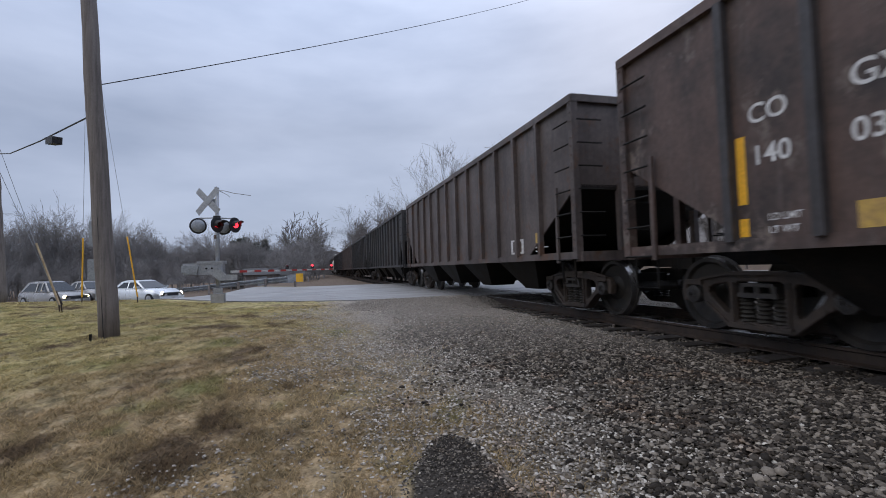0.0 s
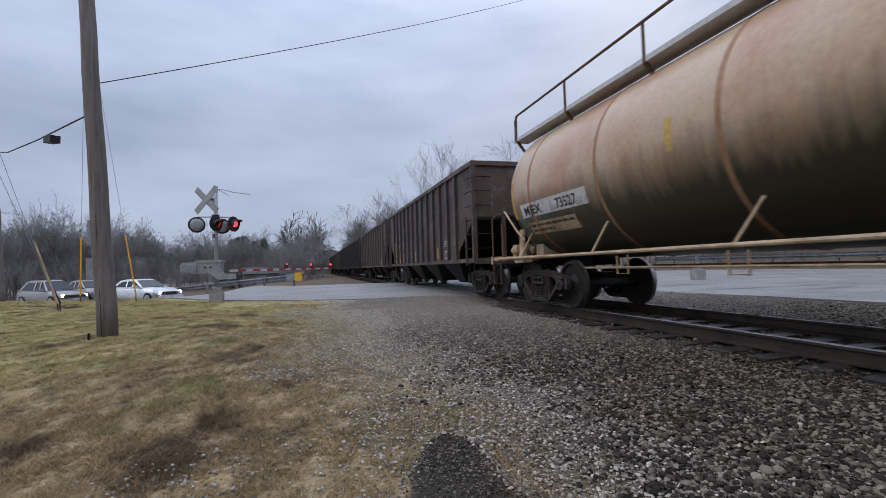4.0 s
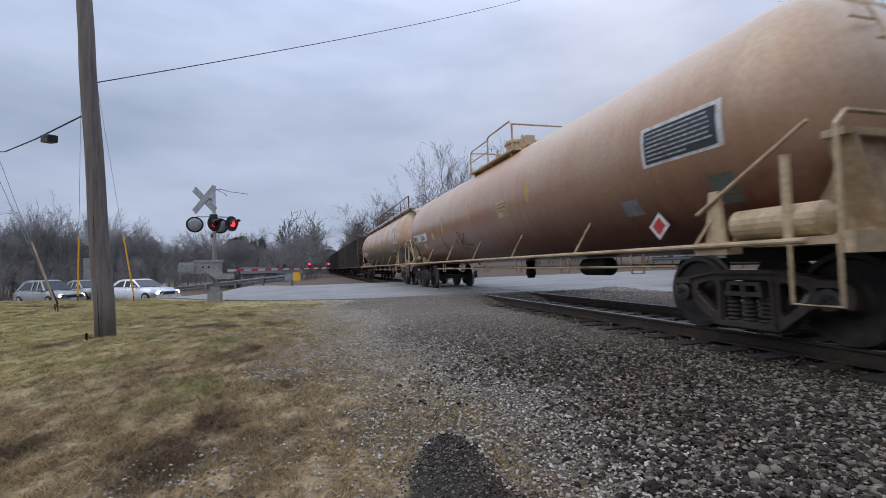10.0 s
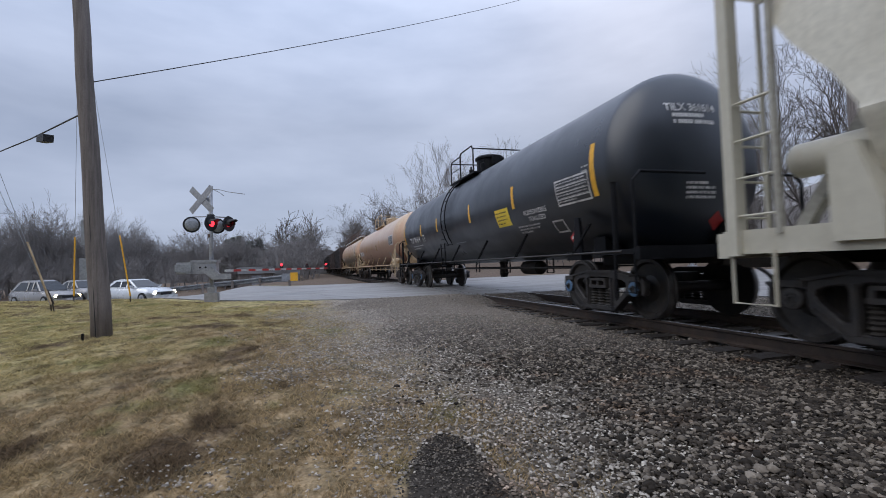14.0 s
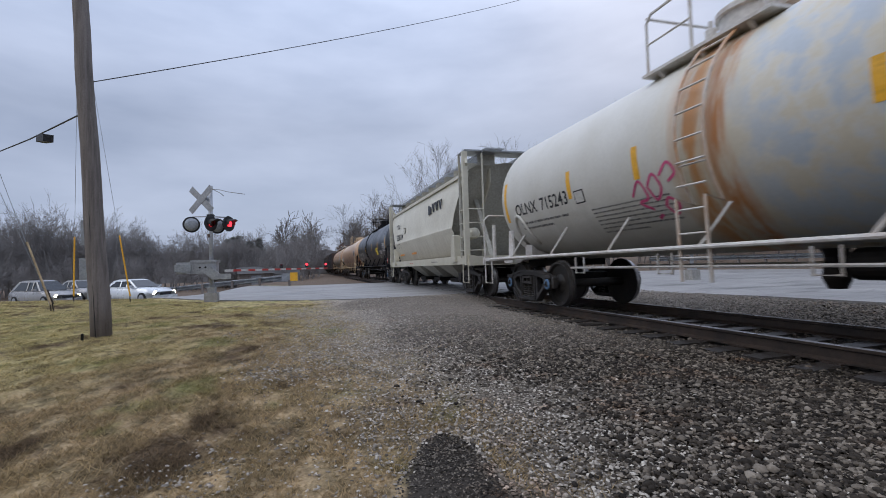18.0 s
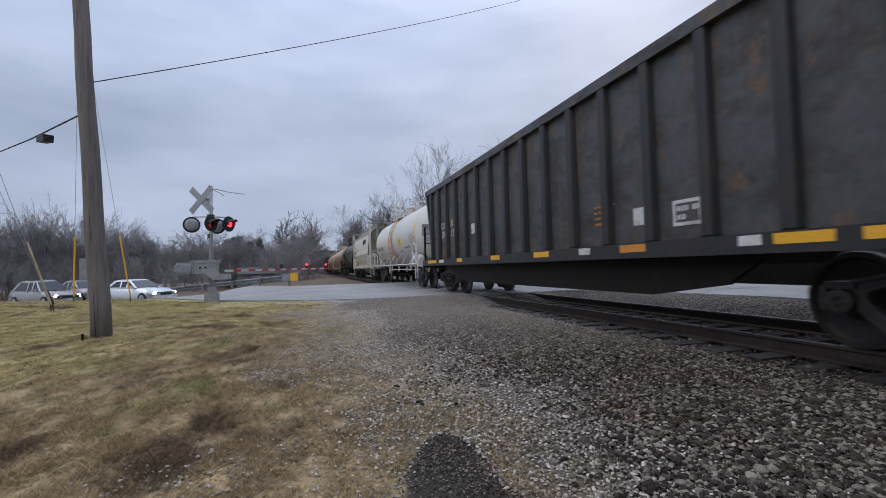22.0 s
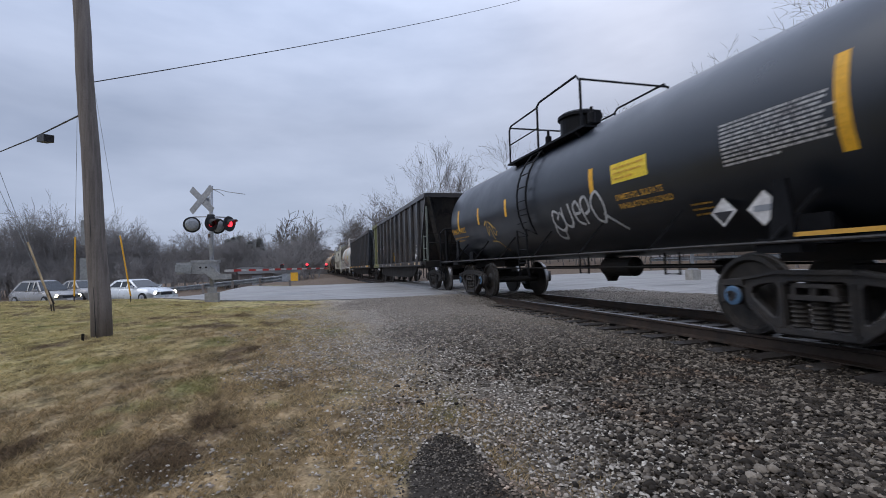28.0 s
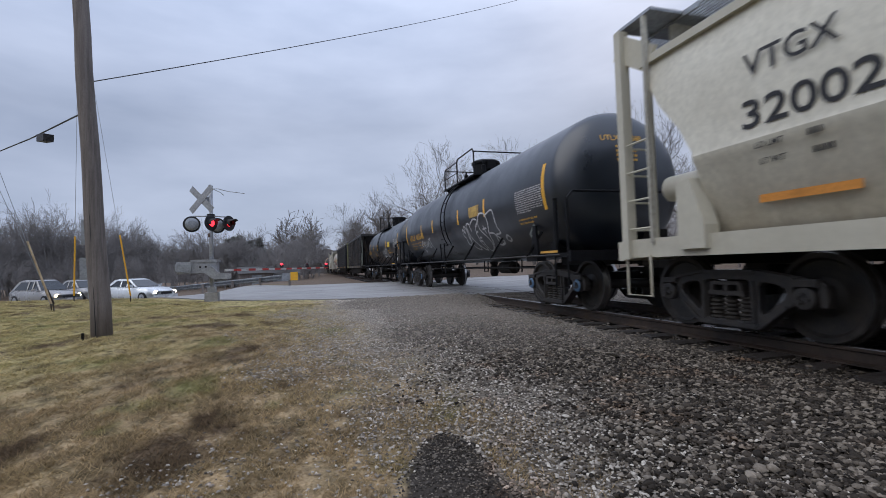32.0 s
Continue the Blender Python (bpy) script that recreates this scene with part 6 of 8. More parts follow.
part("walkway_rail", tube(B(), [(-1.0, 8.8, 3.82), (-1.0, 8.8, 4.28), (-1.0, 8.68, 4.38), (-1.0, 0.95, 4.38), (-1.0, 0.85, 4.25), (-1.0, 0.85, 3.82)], 0.026, 6), "rust", tank_a)
part("walkway_rail", tube(B(), [(-1.0, -8.8, 3.82), (-1.0, -8.8, 4.28), (-1.0, -8.68, 4.38), (-1.0, -0.35, 4.38), (-1.0, -0.25, 4.25), (-1.0, -0.25, 3.82)], 0.026, 6), "rust", tank_a)

WR = (1.45, 2.40)
plate(tank_b, 7.64, 5.485, 1.89, 2.18, 0, "letter", WR, "number_board", "white board with black car number")
letters(tank_b, "MJEX", 0.255, 7.56, 1.94, 0, "letterb", (1.454, 2.40))
letters(tank_b, "73516", 0.25, 6.46, 1.94, 0, "letterb", (1.454, 2.40))
plate(tank_b, 6.435, 5.83, 1.61, 1.79, 0, "tantrim", WR, "weight_board")
plate(tank_b, -1.59, -2.2, 1.98, 2.38, 0, "tantrim", WR, "notice_panel", "pale tan notice panel")
bars(tank_b, 3, -1.67, 2.27, 0.028, 0.08, 0, "rust", (1.454, 2.40), 8, 0.4)
stripes(tank_b, WR, ((-3.22, 2.14, 2.56), (3.215, 2.01, 2.53), (5.505, 2.17, 2.48), (0.43, 2.17, 2.59)), "oldyellow")
plate(tank_b, -6.66, -7.935, 2.1, 2.62, 0, "letter", WR, "data_panel", "white panel of small dark print")
plate(tank_b, -6.725, -7.86, 2.14, 2.57, 0, "gonend", WR, "data_field", lift=0.006)
bars(tank_b, 7, -6.77, 2.51, 0.026, 0.056, 0, "letter", (1.458, 2.40), 9, 0.969)
plate(tank_b, -5.975, -6.34, 1.53, 1.75, 0, "galv", WR, "test_panel")
diamond(tank_b, -6.62, 1.34, 0.19, "letter", WR, inner="red")
plate(tank_b, 4.765, 4.44, 1.85, 2.09, 0, "tantrim", WR, "pale_panel", "pale tan panel")
scrawl(tank_b, [[(0, 0.15), (0.06, 0.32), (0.1, 0.1), (0.2, 0.05), (0.3, 0.22), (0.5, 0.3)], [(0.2, 0.5), (0.18, 0.25), (0.3, 0.08), (0.42, 0.12)], [(0.14, 0.42), (0.3, 0.36), (0.24, 0.2)], [(0.02, 0.0), (0.2, 0.06), (0.5, 0.02), (0.8, -0.05)], [(0.28, 0.16), (0.5, 0.15), (0.55, 0.2)]], 3.77, 1.42, 1.02, 0, "letterb", WR, 0.009, "thin black spray-painted scrawl")
scrawl(tank_b, [[(0.0, 0.2), (0.08, 0.33), (0.15, 0.15), (0.3, 0.05), (0.42, 0.2)], [(0.4, 0.2), (0.36, 0.45), (0.5, 0.55), (0.55, 0.3), (0.4, 0.18)], [(0.7, 0.56), (0.6, 0.35), (0.45, 0.1)], [(0.5, 0.22), (0.75, 0.3), (1.0, 0.46), (1.08, 0.45)], [(0.85, 0.36), (0.95, 0.2), (1.05, 0.1)], [(0.1, 0.05), (0.4, 0.0), (0.6, 0.05), (0.75, -0.05)], [(0.6, 0.2), (0.9, 0.12), (1.35, 0.12)]], 2.23, 1.38, 0.98, 0, "letterb", WR, 0.01, "thin black spray-painted scrawl")
for car, text in ((tank_a, "MJEX 73527"), (tank_b, "MJEX 73516")):
    yy = -8.78 if car is tank_a else -8.72
    part("number_board", box(B(), -0.52, 0.62, yy, yy + 0.012, 2.50, 2.70), "letter", car, "white board with black car number")
    letters(car, text, 0.16, 0, 2.54, -0.48, "letterb", None, end=yy - 0.004, stretch=0.92)
part("relief_valve_tank", lathe(B(), [(-0.5, 0.06), (-0.44, 0.16), (0.44, 0.16), (0.5, 0.06)], "y", (-1.3, -8.4, 1.22), 18), "tantrim", tank_b)

# black tank car with white lettering
WR = (1.44, 2.39)
WL = (1.444, 2.39)
letters(tank_c, "TILX", 0.3, 6.34, 1.9, 0, "letter", WR)
letters(tank_c, "361614", 0.306, 5.56, 1.9, 0, "letter", WR)
bars(tank_c, 2, 6.19, 1.73, 0.045, 0.1, 0, "letter", WR, 10, 1.7)
plate(tank_c, 4.18, 3.875, 1.87, 2.11, 0, "letter", WR, "class_mark")
plate(tank_c, 4.15, 3.905, 1.89, 2.08, 0, "black", WR, "class_mark_field", lift=0.006)
letters(tank_c, "C", 0.122, 4.07, 1.93, 0, "letter", (1.448, 2.39))
stripes(tank_c, WR, ((7.345, 1.89, 2.74), (4.305, 2.07, 2.54), (1.95, 2.08, 2.53), (-1.415, 2.06, 2.56), (-4.245, 2.08, 2.57), (-7.21, 1.91, 2.74)))
plate(tank_c, -3.19, -3.935, 1.76, 2.16, 0, "yellow2", WR, "notice_panel", "bright yellow notice panel")
bars(tank_c, 4, -3.26, 2.06, 0.03, 0.08, 0, "letterb", WL, 11, 0.5)
letters(tank_c, "ACRYLONITRILE", 0.138, -4.63, 1.89, 0, "letter", WR, stretch=0.95)
letters(tank_c, "STABILIZED", 0.138, -4.79, 1.76, 0, "letter", WR, stretch=0.95)
bars(tank_c, 3, -4.17, 1.67, 0.035, 0.06, 0, "letter", WR, 12, 0.9)
plate(tank_c, -6.05, -7.09, 1.89, 2.34, 0, "letter", WR, "data_panel", "white panel of small dark print")
plate(tank_c, -6.08, -7.06, 1.92, 2.31, 0, "black", WR, "data_field", lift=0.006)
bars(tank_c, 7, -6.11, 2.26, 0.028, 0.052, 0, "letter", (1.448, 2.39), 13, 0.88)
for z in (1.99, 2.10, 2.20):
    plate(tank_c, -6.08, -7.06, z, z + 0.012, 0, "letter", WR, "data_rule", lift=0.009)
plate(tank_c, -5.60, -5.99, 1.45, 1.68, 0, "letter", WR, "test_panel")
plate(tank_c, -5.63, -5.96, 1.48, 1.65, 0, "black", WR, "test_panel_field", lift=0.006)
diamond(tank_c, -6.18, 1.33, 0.15, "red", WR, inner="letter")
plate(tank_c, 0.44, -0.44, 1.58, 1.6, 0, "galv", WR, "seam_strip")
bars(tank_c, 2, -6.93, 2.41, 0.03, 0.07, 0, "letter", WR, 14, 0.2)


def on_head(ob, R, az, half, deep):
    """Lays a flat piece drawn at the rear end onto the tank's domed head."""
    d = R * deep
    for v in ob.data.vertices:
        r = min(0.98, math.hypot(v.co.x, v.co.z - az) / R)
        v.co.y = -(half - d + d * math.sqrt(1 - r * r)) - 0.008


def head_print(car, rows, x, z, size, gap, mat, seed, long, shape):
    """Rows of unreadable small writing on the rear head."""
    rnd = random.Random(seed)
    bm = B()
    for k in range(rows):
        u = x
        while u < x + long * (1 if k else 0.7):
            w = size * rnd.uniform(0.4, 0.7)
            bm.faces.new([bm.verts.new(p) for p in ((u, 0, z - k * gap), (u + w, 0, z - k * gap), (u + w, 0, z - k * gap + size), (u, 0, z - k * gap + size))])
            u += w * (1.25 if rnd.random() < 0.8 else 2.0)
    on_head(tagged(part("lettering", bm, mat, car), kind="stuff"), *shape)


def head_placard(car, x, z, half, mat, shape):
    bm = B()
    bm.faces.new([bm.verts.new((x + a, 0, z + b)) for a, b in ((-half, 0), (0, -half), (half, 0), (0, half))])
    ob = part("end_placard", bm, mat, car, "diamond-shaped hazard placard")
    on_head(ob, *shape)


for car, text, mat, z, shape in ((tank_e, "CMRX 54025", "lettery", 2.92, (1.29, 2.25, 6.4, 0.38)), (tank_f, "UTLX 682688", "lettery", 3.10, (1.40, 2.35, 7.1, 0.38))):
    on_head(letters(car, text, 0.15, 0, z, -0.55, mat, None, end=0.0, stretch=1.0), *shape)
    head_print(car, 4, -0.28, z - 0.14, 0.045, 0.085, mat, 51, 0.42, shape)
SHAPE_C = (1.44, 2.39, 8.05, 0.38)
on_head(letters(tank_c, "TILX 361614", 0.17, 0, 3.08, -0.65, "letter", None, end=0.0, stretch=0.95), *SHAPE_C)
head_print(tank_c, 2, -0.55, 2.98, 0.06, 0.10, "letter", 52, 0.7, SHAPE_C)
head_print(tank_c, 4, -0.40, 1.98, 0.04, 0.07, "letter", 53, 0.5, SHAPE_C)
head_placard(tank_c, 0.20, 1.45, 0.15, "red", SHAPE_C)
head_placard(tank_e, -0.05, 1.42, 0.16, "letter", (1.29, 2.25, 6.4, 0.38))
head_placard(tank_e, 0.32, 1.46, 0.16, "letter", (1.29, 2.25, 6.4, 0.38))
head_print(tank_d, 2, -0.42, 2.62, 0.05, 0.09, "print", 54, 0.55, (1.40, 2.35, 6.28, 0.5))

# covered hoppers
for car, text in ((cov_a, "320114"), (cov_b, "320022")):
    letters(car, "VTGX", 0.31, 4.07, 2.66, -1.545, "letterb", stretch=1.05)
    letters(car, text if car is cov_a else "32002", 0.385, 4.14, 2.15, -1.545, "letterb", stretch=1.30)
    plate(car, 2.42, 2.05, 2.38, 2.62, -1.545, "letterb", None, "class_mark")
    plate(car, 2.40, 2.07, 2.40, 2.60, -1.545, "cream", None, "class_mark_field", lift=0.005)
    letters(car, "LD LMT", 0.085, 4.0, 1.93, -1.545, "letterb")
    letters(car, "LT WT", 0.085, 4.0, 1.78, -1.485, "letterb")
    bars(car, 1, 3.5, 1.93, 0.075, 0.12, -1.545, "letterb", None, 15, 0.3)
    bars(car, 1, 3.5, 1.78, 0.075, 0.12, -1.485, "letterb", None, 45, 0.3)
    plate(car, 4.10, 3.2, 1.42, 1.50, -1.39, "orange", None, "reflector_stripe", "faded orange reflective strip")
    plate(car, 1.6, 0.7, 1.42, 1.50, -1.39, "orange", None, "reflector_stripe", "faded orange reflective strip")
    # a weathered maker's sign: a slanted block and three broad strokes
    part("sign_block", prism(B(), [(-2.0, 2.72), (-2.35, 2.72), (-2.42, 2.95), (-2.1, 3.05)], "x", -1.56, -1.53), "gonend", car, "dark blue-grey painted sign")
    for a, w in ((-2.55, 0.34), (-2.98, 0.32), (-3.4, 0.36)):
        bm = prism(B(), [(a, 3.05), (a - 0.09, 3.05), (a - w / 2 - 0.03, 2.75), (a - w / 2 + 0.03, 2.75)], "x", -1.56, -1.53)
        prism(bm, [(a - w, 3.05), (a - w + 0.09, 3.05), (a - w / 2 + 0.05, 2.75), (a - w / 2 - 0.01, 2.75)], "x", -1.558, -1.53)
        part("sign_stroke", bm, "gonend", car, "dark blue-grey painted sign")
    bars(car, 1, 1.5, 1.02, 0.04, 0.1, -1.502, "red", None, 16, 0.8)
    bars(car, 1, -2.0, 1.02, 0.03, 0.1, -1.502, "letterb", None, 17, 1.5)

# white acid tank car
WR = (1.40, 2.35)
WL = (1.404, 2.35)
letters(tank_d, "OLNX", 0.335, 5.02, 1.92, 0, "letterb", WR)
letters(tank_d, "715243", 0.335, 3.93, 1.92, 0, "letterb", WR)
bars(tank_d, 2, 4.93, 1.72, 0.046, 0.102, 0, "print", WR, 18, 1.836)
plate(tank_d, 2.725, 2.445, 1.87, 2.09, 0, "letterb", WR, "class_mark")
plate(tank_d, 2.705, 2.465, 1.89, 2.07, 0, "white", WR, "class_mark_field", lift=0.006)
bars(tank_d, 7, 2.37, 1.72, 0.026, 0.061, 0, "print", WR, 19, 1.632)
stripes(tank_d, WR, ((5.47, 1.82, 2.69), (2.845, 1.98, 2.45), (1.145, 2.0, 2.45), (-1.725, 2.08, 2.45), (-5.51, 1.82, 2.69)), "yellow")
plate(tank_d, -1.885, -2.545, 1.95, 2.31, 0, "yellow2", WR, "notice_panel", "bright yellow notice panel")
bars(tank_d, 4, -1.93, 2.21, 0.029, 0.076, 0, "letterb", WL, 20, 0.459)
letters(tank_d, "HYDROCHLORIC ACID", 0.135, -2.95, 1.78, 0, "letterb", WR, stretch=0.92)
bars(tank_d, 3, -1.87, 1.72, 0.03, 0.06, 0, "print", WR, 21, 0.7)
bars(tank_d, 2, -3.38, 1.66, 0.03, 0.06, 0, "print", WR, 22, 0.6)
bars(tank_d, 10, -4.35, 2.35, 0.020, 0.05, 0, "print", WR, 23, 1.0)
plate(tank_d, -4.405, -4.765, 1.46, 1.66, 0, "gonend", WR, "test_panel")
diamond(tank_d, -4.65, 1.3, 0.17, "letter", WR, inner="letterb")
scrawl(tank_d, [[(0, 0.1), (0.2, 0.3), (0.3, 0.05), (0.1, 0.0), (0.3, -0.12)], [(0.35, 0.2), (0.5, 0.35), (0.6, 0.15), (0.45, 0.0), (0.35, 0.2)], [(0.62, 0.3), (0.8, 0.45), (0.9, 0.3), (0.75, 0.2)], [(0.55, -0.1), (0.65, -0.22), (0.78, -0.1), (0.65, 0.0), (0.55, -0.1)], [(0.3, -0.25), (0.4, -0.2)]], 1.34, 1.69, 0.95, 0, "pink", WR, 0.02, "pink spray-painted scrawl")
part("air_reservoir_tank", lathe(B(), [(-0.50, 0.04), (-0.47, 0.13), (-0.42, 0.17), (0.38, 0.17), (0.43, 0.13), (0.46, 0.04)], "y", (-1.28, -5.65, 1.24), 28), "white", tank_d, "small white reservoir on the end platform", smooth=True)
for y in (-5.4, -5.95):
    part("reservoir_strap", ring(0.172, 1.24, y, 0.03, 0.004, 28), "whitetrim", tank_d).location = (-1.28, 0, 0)
# half-height shield over the rear head, and horseshoe pads above the bolsters
shield = B()
rows = []
for k in range(13):
    x = -1.22 + 2.44 * k / 12
    lo = 1.12 + max(0.0, abs(x) - 0.42) * 1.35
    hi = 2.62
    rows.append([shield.verts.new((x, -6.36 + 0.10 * (x / 1.22) ** 2 + d, z)) for z, d in ((lo, 0.10), ((lo + hi) / 2, 0.0), (hi, 0.02))])
for p, q in zip(rows, rows[1:]):
    for i in range(2):
        shield.faces.new((p[i], q[i], q[i + 1], p[i + 1]))
bmesh.ops.solidify(shield, geom=shield.faces[:], thickness=0.02)
part("head_shield", shield, "shieldgrey", tank_d, "pale grey head shield", smooth=True)
for y in (5.0, -5.05):
    pts = []
    for k in range(13):
        a = radians(180 * k / 12)
        z = 1.30 + 0.62 * math.sin(a)
        pts.append((-math.sqrt(max(0.01, 1.41 ** 2 - (z - 2.35) ** 2)) - 0.004, y + 0.27 * math.cos(a), z))
    part("bolster_pad", tube(B(), pts, 0.035, 8), "acid", tank_d, "raised pad above the bolster", smooth=True)
head_number = letters(tank_d, "OLNX 715243", 0.15, 0, 2.78, -0.55, "letterb", None, end=0.0, stretch=1.0)
on_head(head_number, 1.40, 2.35, 6.28, 0.5)
part("brake_wheel", lathe(B(), [(-6.52, 0.20), (-6.50, 0.235), (-6.48, 0.20)], "y", (0.35, 0, 1.95), 24), "whitetrim", tank_d)
part("brake_gear", rounded(box(B(), 0.05, 0.42, -6.50, -6.38, 1.60, 2.05), 0.03), "ruststreak", tank_d, "rust-stained white brake gear housing")
part("brake_chain_guard", rounded(box(B(), 0.10, 0.20, -6.46, -6.40, 1.05, 1.62), 0.02), "ruststreak", tank_d)

# gondolas
W = -1.55
letters(gon_a, "DRE", 0.285, 5.60, 2.07, W, "letter", stretch=1.05)
letters(gon_a, "X", 0.285, 4.60, 2.08, W, "letter", stretch=1.2)
letters(gon_a, "236", 0.285, 5.60, 1.79, W, "letter", stretch=1.05)
letters(gon_a, "13", 0.285, 4.62, 1.79, W, "letter", stretch=1.2)
bars(gon_a, 2, 5.35, 1.45, 0.05, 0.11, W, "orange", None, 24, 0.35)
bars(gon_a, 2, 4.46, 1.50, 0.05, 0.11, W, "orange", None, 25, 0.5)
plate(gon_a, 3.28, 3.02, 1.48, 1.66, W, "galv", None, "label_holder")
plate(gon_a, 2.78, 2.36, 1.72, 1.99, W, "letter", None, "pale_patch")
for y0, y1, m in ((7.1, 6.0, "yellow"), (5.65, 5.15, "letter"), (3.81, 3.35, "yellow"), (1.25, 0.74, "yellow"), (-0.88, -1.45, "yellow"), (-2.4, -2.7, "letter"), (-3.4, -3.9, "orange"), (-5.22, -5.46, "letter"), (-5.58, -6.1, "yellow"), (-6.3, -6.75, "yellow")):
    plate(gon_a, y0, y1, 1.0, 1.10, W - 0.10, m, None, "reflector_strip", "reflective strip on the side sill")
plate(gon_a, -4.28, -4.70, 1.28, 1.58, W, "letter", None, "test_stencil")
plate(gon_a, -3.58, -3.80, 1.35, 1.58, W, "letter", None, "pale_patch")
bars(gon_a, 4, -2.72, 1.68, 0.04, 0.085, W, "orange", None, 46, 0.3)
plate(gon_a, -4.32, -4.66, 1.32, 1.54, W, "gon1", None, "test_stencil_field", lift=0.005)
bars(gon_a, 2, -4.35, 1.45, 0.07, 0.10, W - 0.003, "letter", None, 60, 0.24)
for text, z in (("DREX", 2.95), ("28613", 2.62)):
    lab = letters(gon_a, text, 0.36, 0, 0, -0.35, "letter", None, end=0.0)
    lab.matrix_basis = Matrix.Translation((-0.28, -(6.6 + (z - 1.12) * 0.275 + 0.02), z)) @ Matrix.Rotation(radians(15.4), 4, "X")
plate(gon_b, 4.50, 3.42, 1.86, 2.18, W, "letterb", None, "name_field")
letters(gon_b, "IABEX", 0.27, 4.40, 1.92, W - 0.003, "letter", stretch=0.85)
plate(gon_b, 5.62, 5.32, 1.36, 1.48, W - 0.005, "frame", None, "label_holder")
plate(gon_b, 5.12, 4.82, 1.60, 1.70, W - 0.005, "gongrey", None, "painted_patch")
plate(gon_b, 5.10, 4.84, 1.40, 1.47, W - 0.005, "tantrim", None, "painted_patch")
plate(gon_b, 5.6, 4.95, 1.05, 1.08, W - 0.108, "oldyellow", None, "faded_strip")
plate(gon_b, 4.9, 4.5, 1.00, 1.09, W - 0.108, "green", None, "painted_patch")
plate(gon_b, 3.20, 2.45, 1.84, 2.2, W, "letterb", None, "number_field")
letters(gon_b, "1250", 0.28, 3.14, 1.92, W - 0.003, "letter")
bars(gon_b, 3, 4.2, 1.6, 0.035, 0.1, W, "letter", None, 28, 0.35)
bars(gon_b, 1, 2.9, 1.45, 0.035, 0.1, W, "letter", None, 29, 0.4)
for y, z0, z1 in ((-0.2, 1.19, 1.62), (-2.3, 1.2, 1.63), (-5.82, 1.66, 1.88)):
    plate(gon_b, y - 0.055, y + 0.055, z0, z1, W, "yellow", None, "reflector_stripe", "yellow reflective stripe")
for y in (5.2, 4.4, 2.88, 1.7, 0.43, -1.0, -2.4, -4.15, -5.3, -6.0):
    plate(gon_b, y - 0.12, y + 0.12, 0.97, 1.07, W - 0.10, "tantrim" if y < 0 else "letter", None, "reflector_strip", "pale reflective strip on the side sill")
plate(gon_b, -5.15, -5.62, 1.32, 1.58, W, "letter", None, "test_stencil")
plate(gon_b, -5.21, -5.56, 1.37, 1.53, W, "gon2", None, "test_stencil_field", lift=0.005)
plate(gon_b, -5.0, -5.16, 1.22, 1.42, W, "letter", None, "pale_patch")
bars(gon_b, 2, -5.2, 1.72, 0.04, 0.1, W, "letter", None, 30, 0.35)
plate(gon_b, 0.70, 0.05, 1.38, 2.25, W, "gonend", None, "painted_out_patch", "blue-black painted-out patch")
scrawl(gon_b, [[(0.0, 0.6), (0.15, 0.85), (0.25, 0.5), (0.4, 0.9), (0.5, 0.55)], [(0.05, 0.2), (0.3, 0.35), (0.2, 0.1), (0.55, 0.3)], [(0.1, 0.45), (0.5, 0.42)], [(0.45, 0.75), (0.55, 0.2), (0.3, -0.1)]], 0.66, 1.42, 0.85, W - 0.004, "bluewash", None, 0.012, "faint blue spray-painted scrawl")
scrawl(gon_b, [[(0, 0.5), (0.12, 0.52), (0.12, 0.0)]], 5.39, 1.31, 1.2, W - 0.008, "orange", None, 0.065, "orange painted numeral")

# black tank cars with graffiti
WR = (1.29, 2.25)
WL = (1.294, 2.25)
letters(tank_e, "CMRX 54025", 0.23, 5.94, 1.86, 0, "lettery", WR, stretch=1.0)
bars(tank_e, 2, 5.84, 1.72, 0.04, 0.09, 0, "lettery", WR, 32, 1.2)
stripes(tank_e, WR, ((5.22, 1.93, 2.55), (3.52, 1.98, 2.42), (1.71, 2.0, 2.4), (-1.72, 1.99, 2.4), (-5.44, 1.78, 2.65)))
plate(tank_e, -2.24, -3.02, 2.05, 2.34, 0, "yellow2", WR, "notice_panel", "bright yellow notice panel")
bars(tank_e, 3, -2.30, 2.26, 0.031, 0.08, 0, "lettery", WL, 33, 0.55)
letters(tank_e, "DIMETHYL SULFATE", 0.125, -2.25, 1.80, 0, "lettery", WR, stretch=0.88)
letters(tank_e, "INHALATION HAZARD", 0.125, -2.27, 1.67, 0, "lettery", WR, stretch=0.83)
bars(tank_e, 11, -4.20, 2.34, 0.028, 0.044, 0, "letter", WR, 34, 1.08)
bars(tank_e, 3, -3.55, 1.55, 0.026, 0.061, 0, "lettery", WR, 35, 0.306)
diamond(tank_e, -4.04, 1.41, 0.17, "letter", WR, inner="letterb")
diamond(tank_e, -4.54, 1.40, 0.19, "letter", WR, inner="galv")
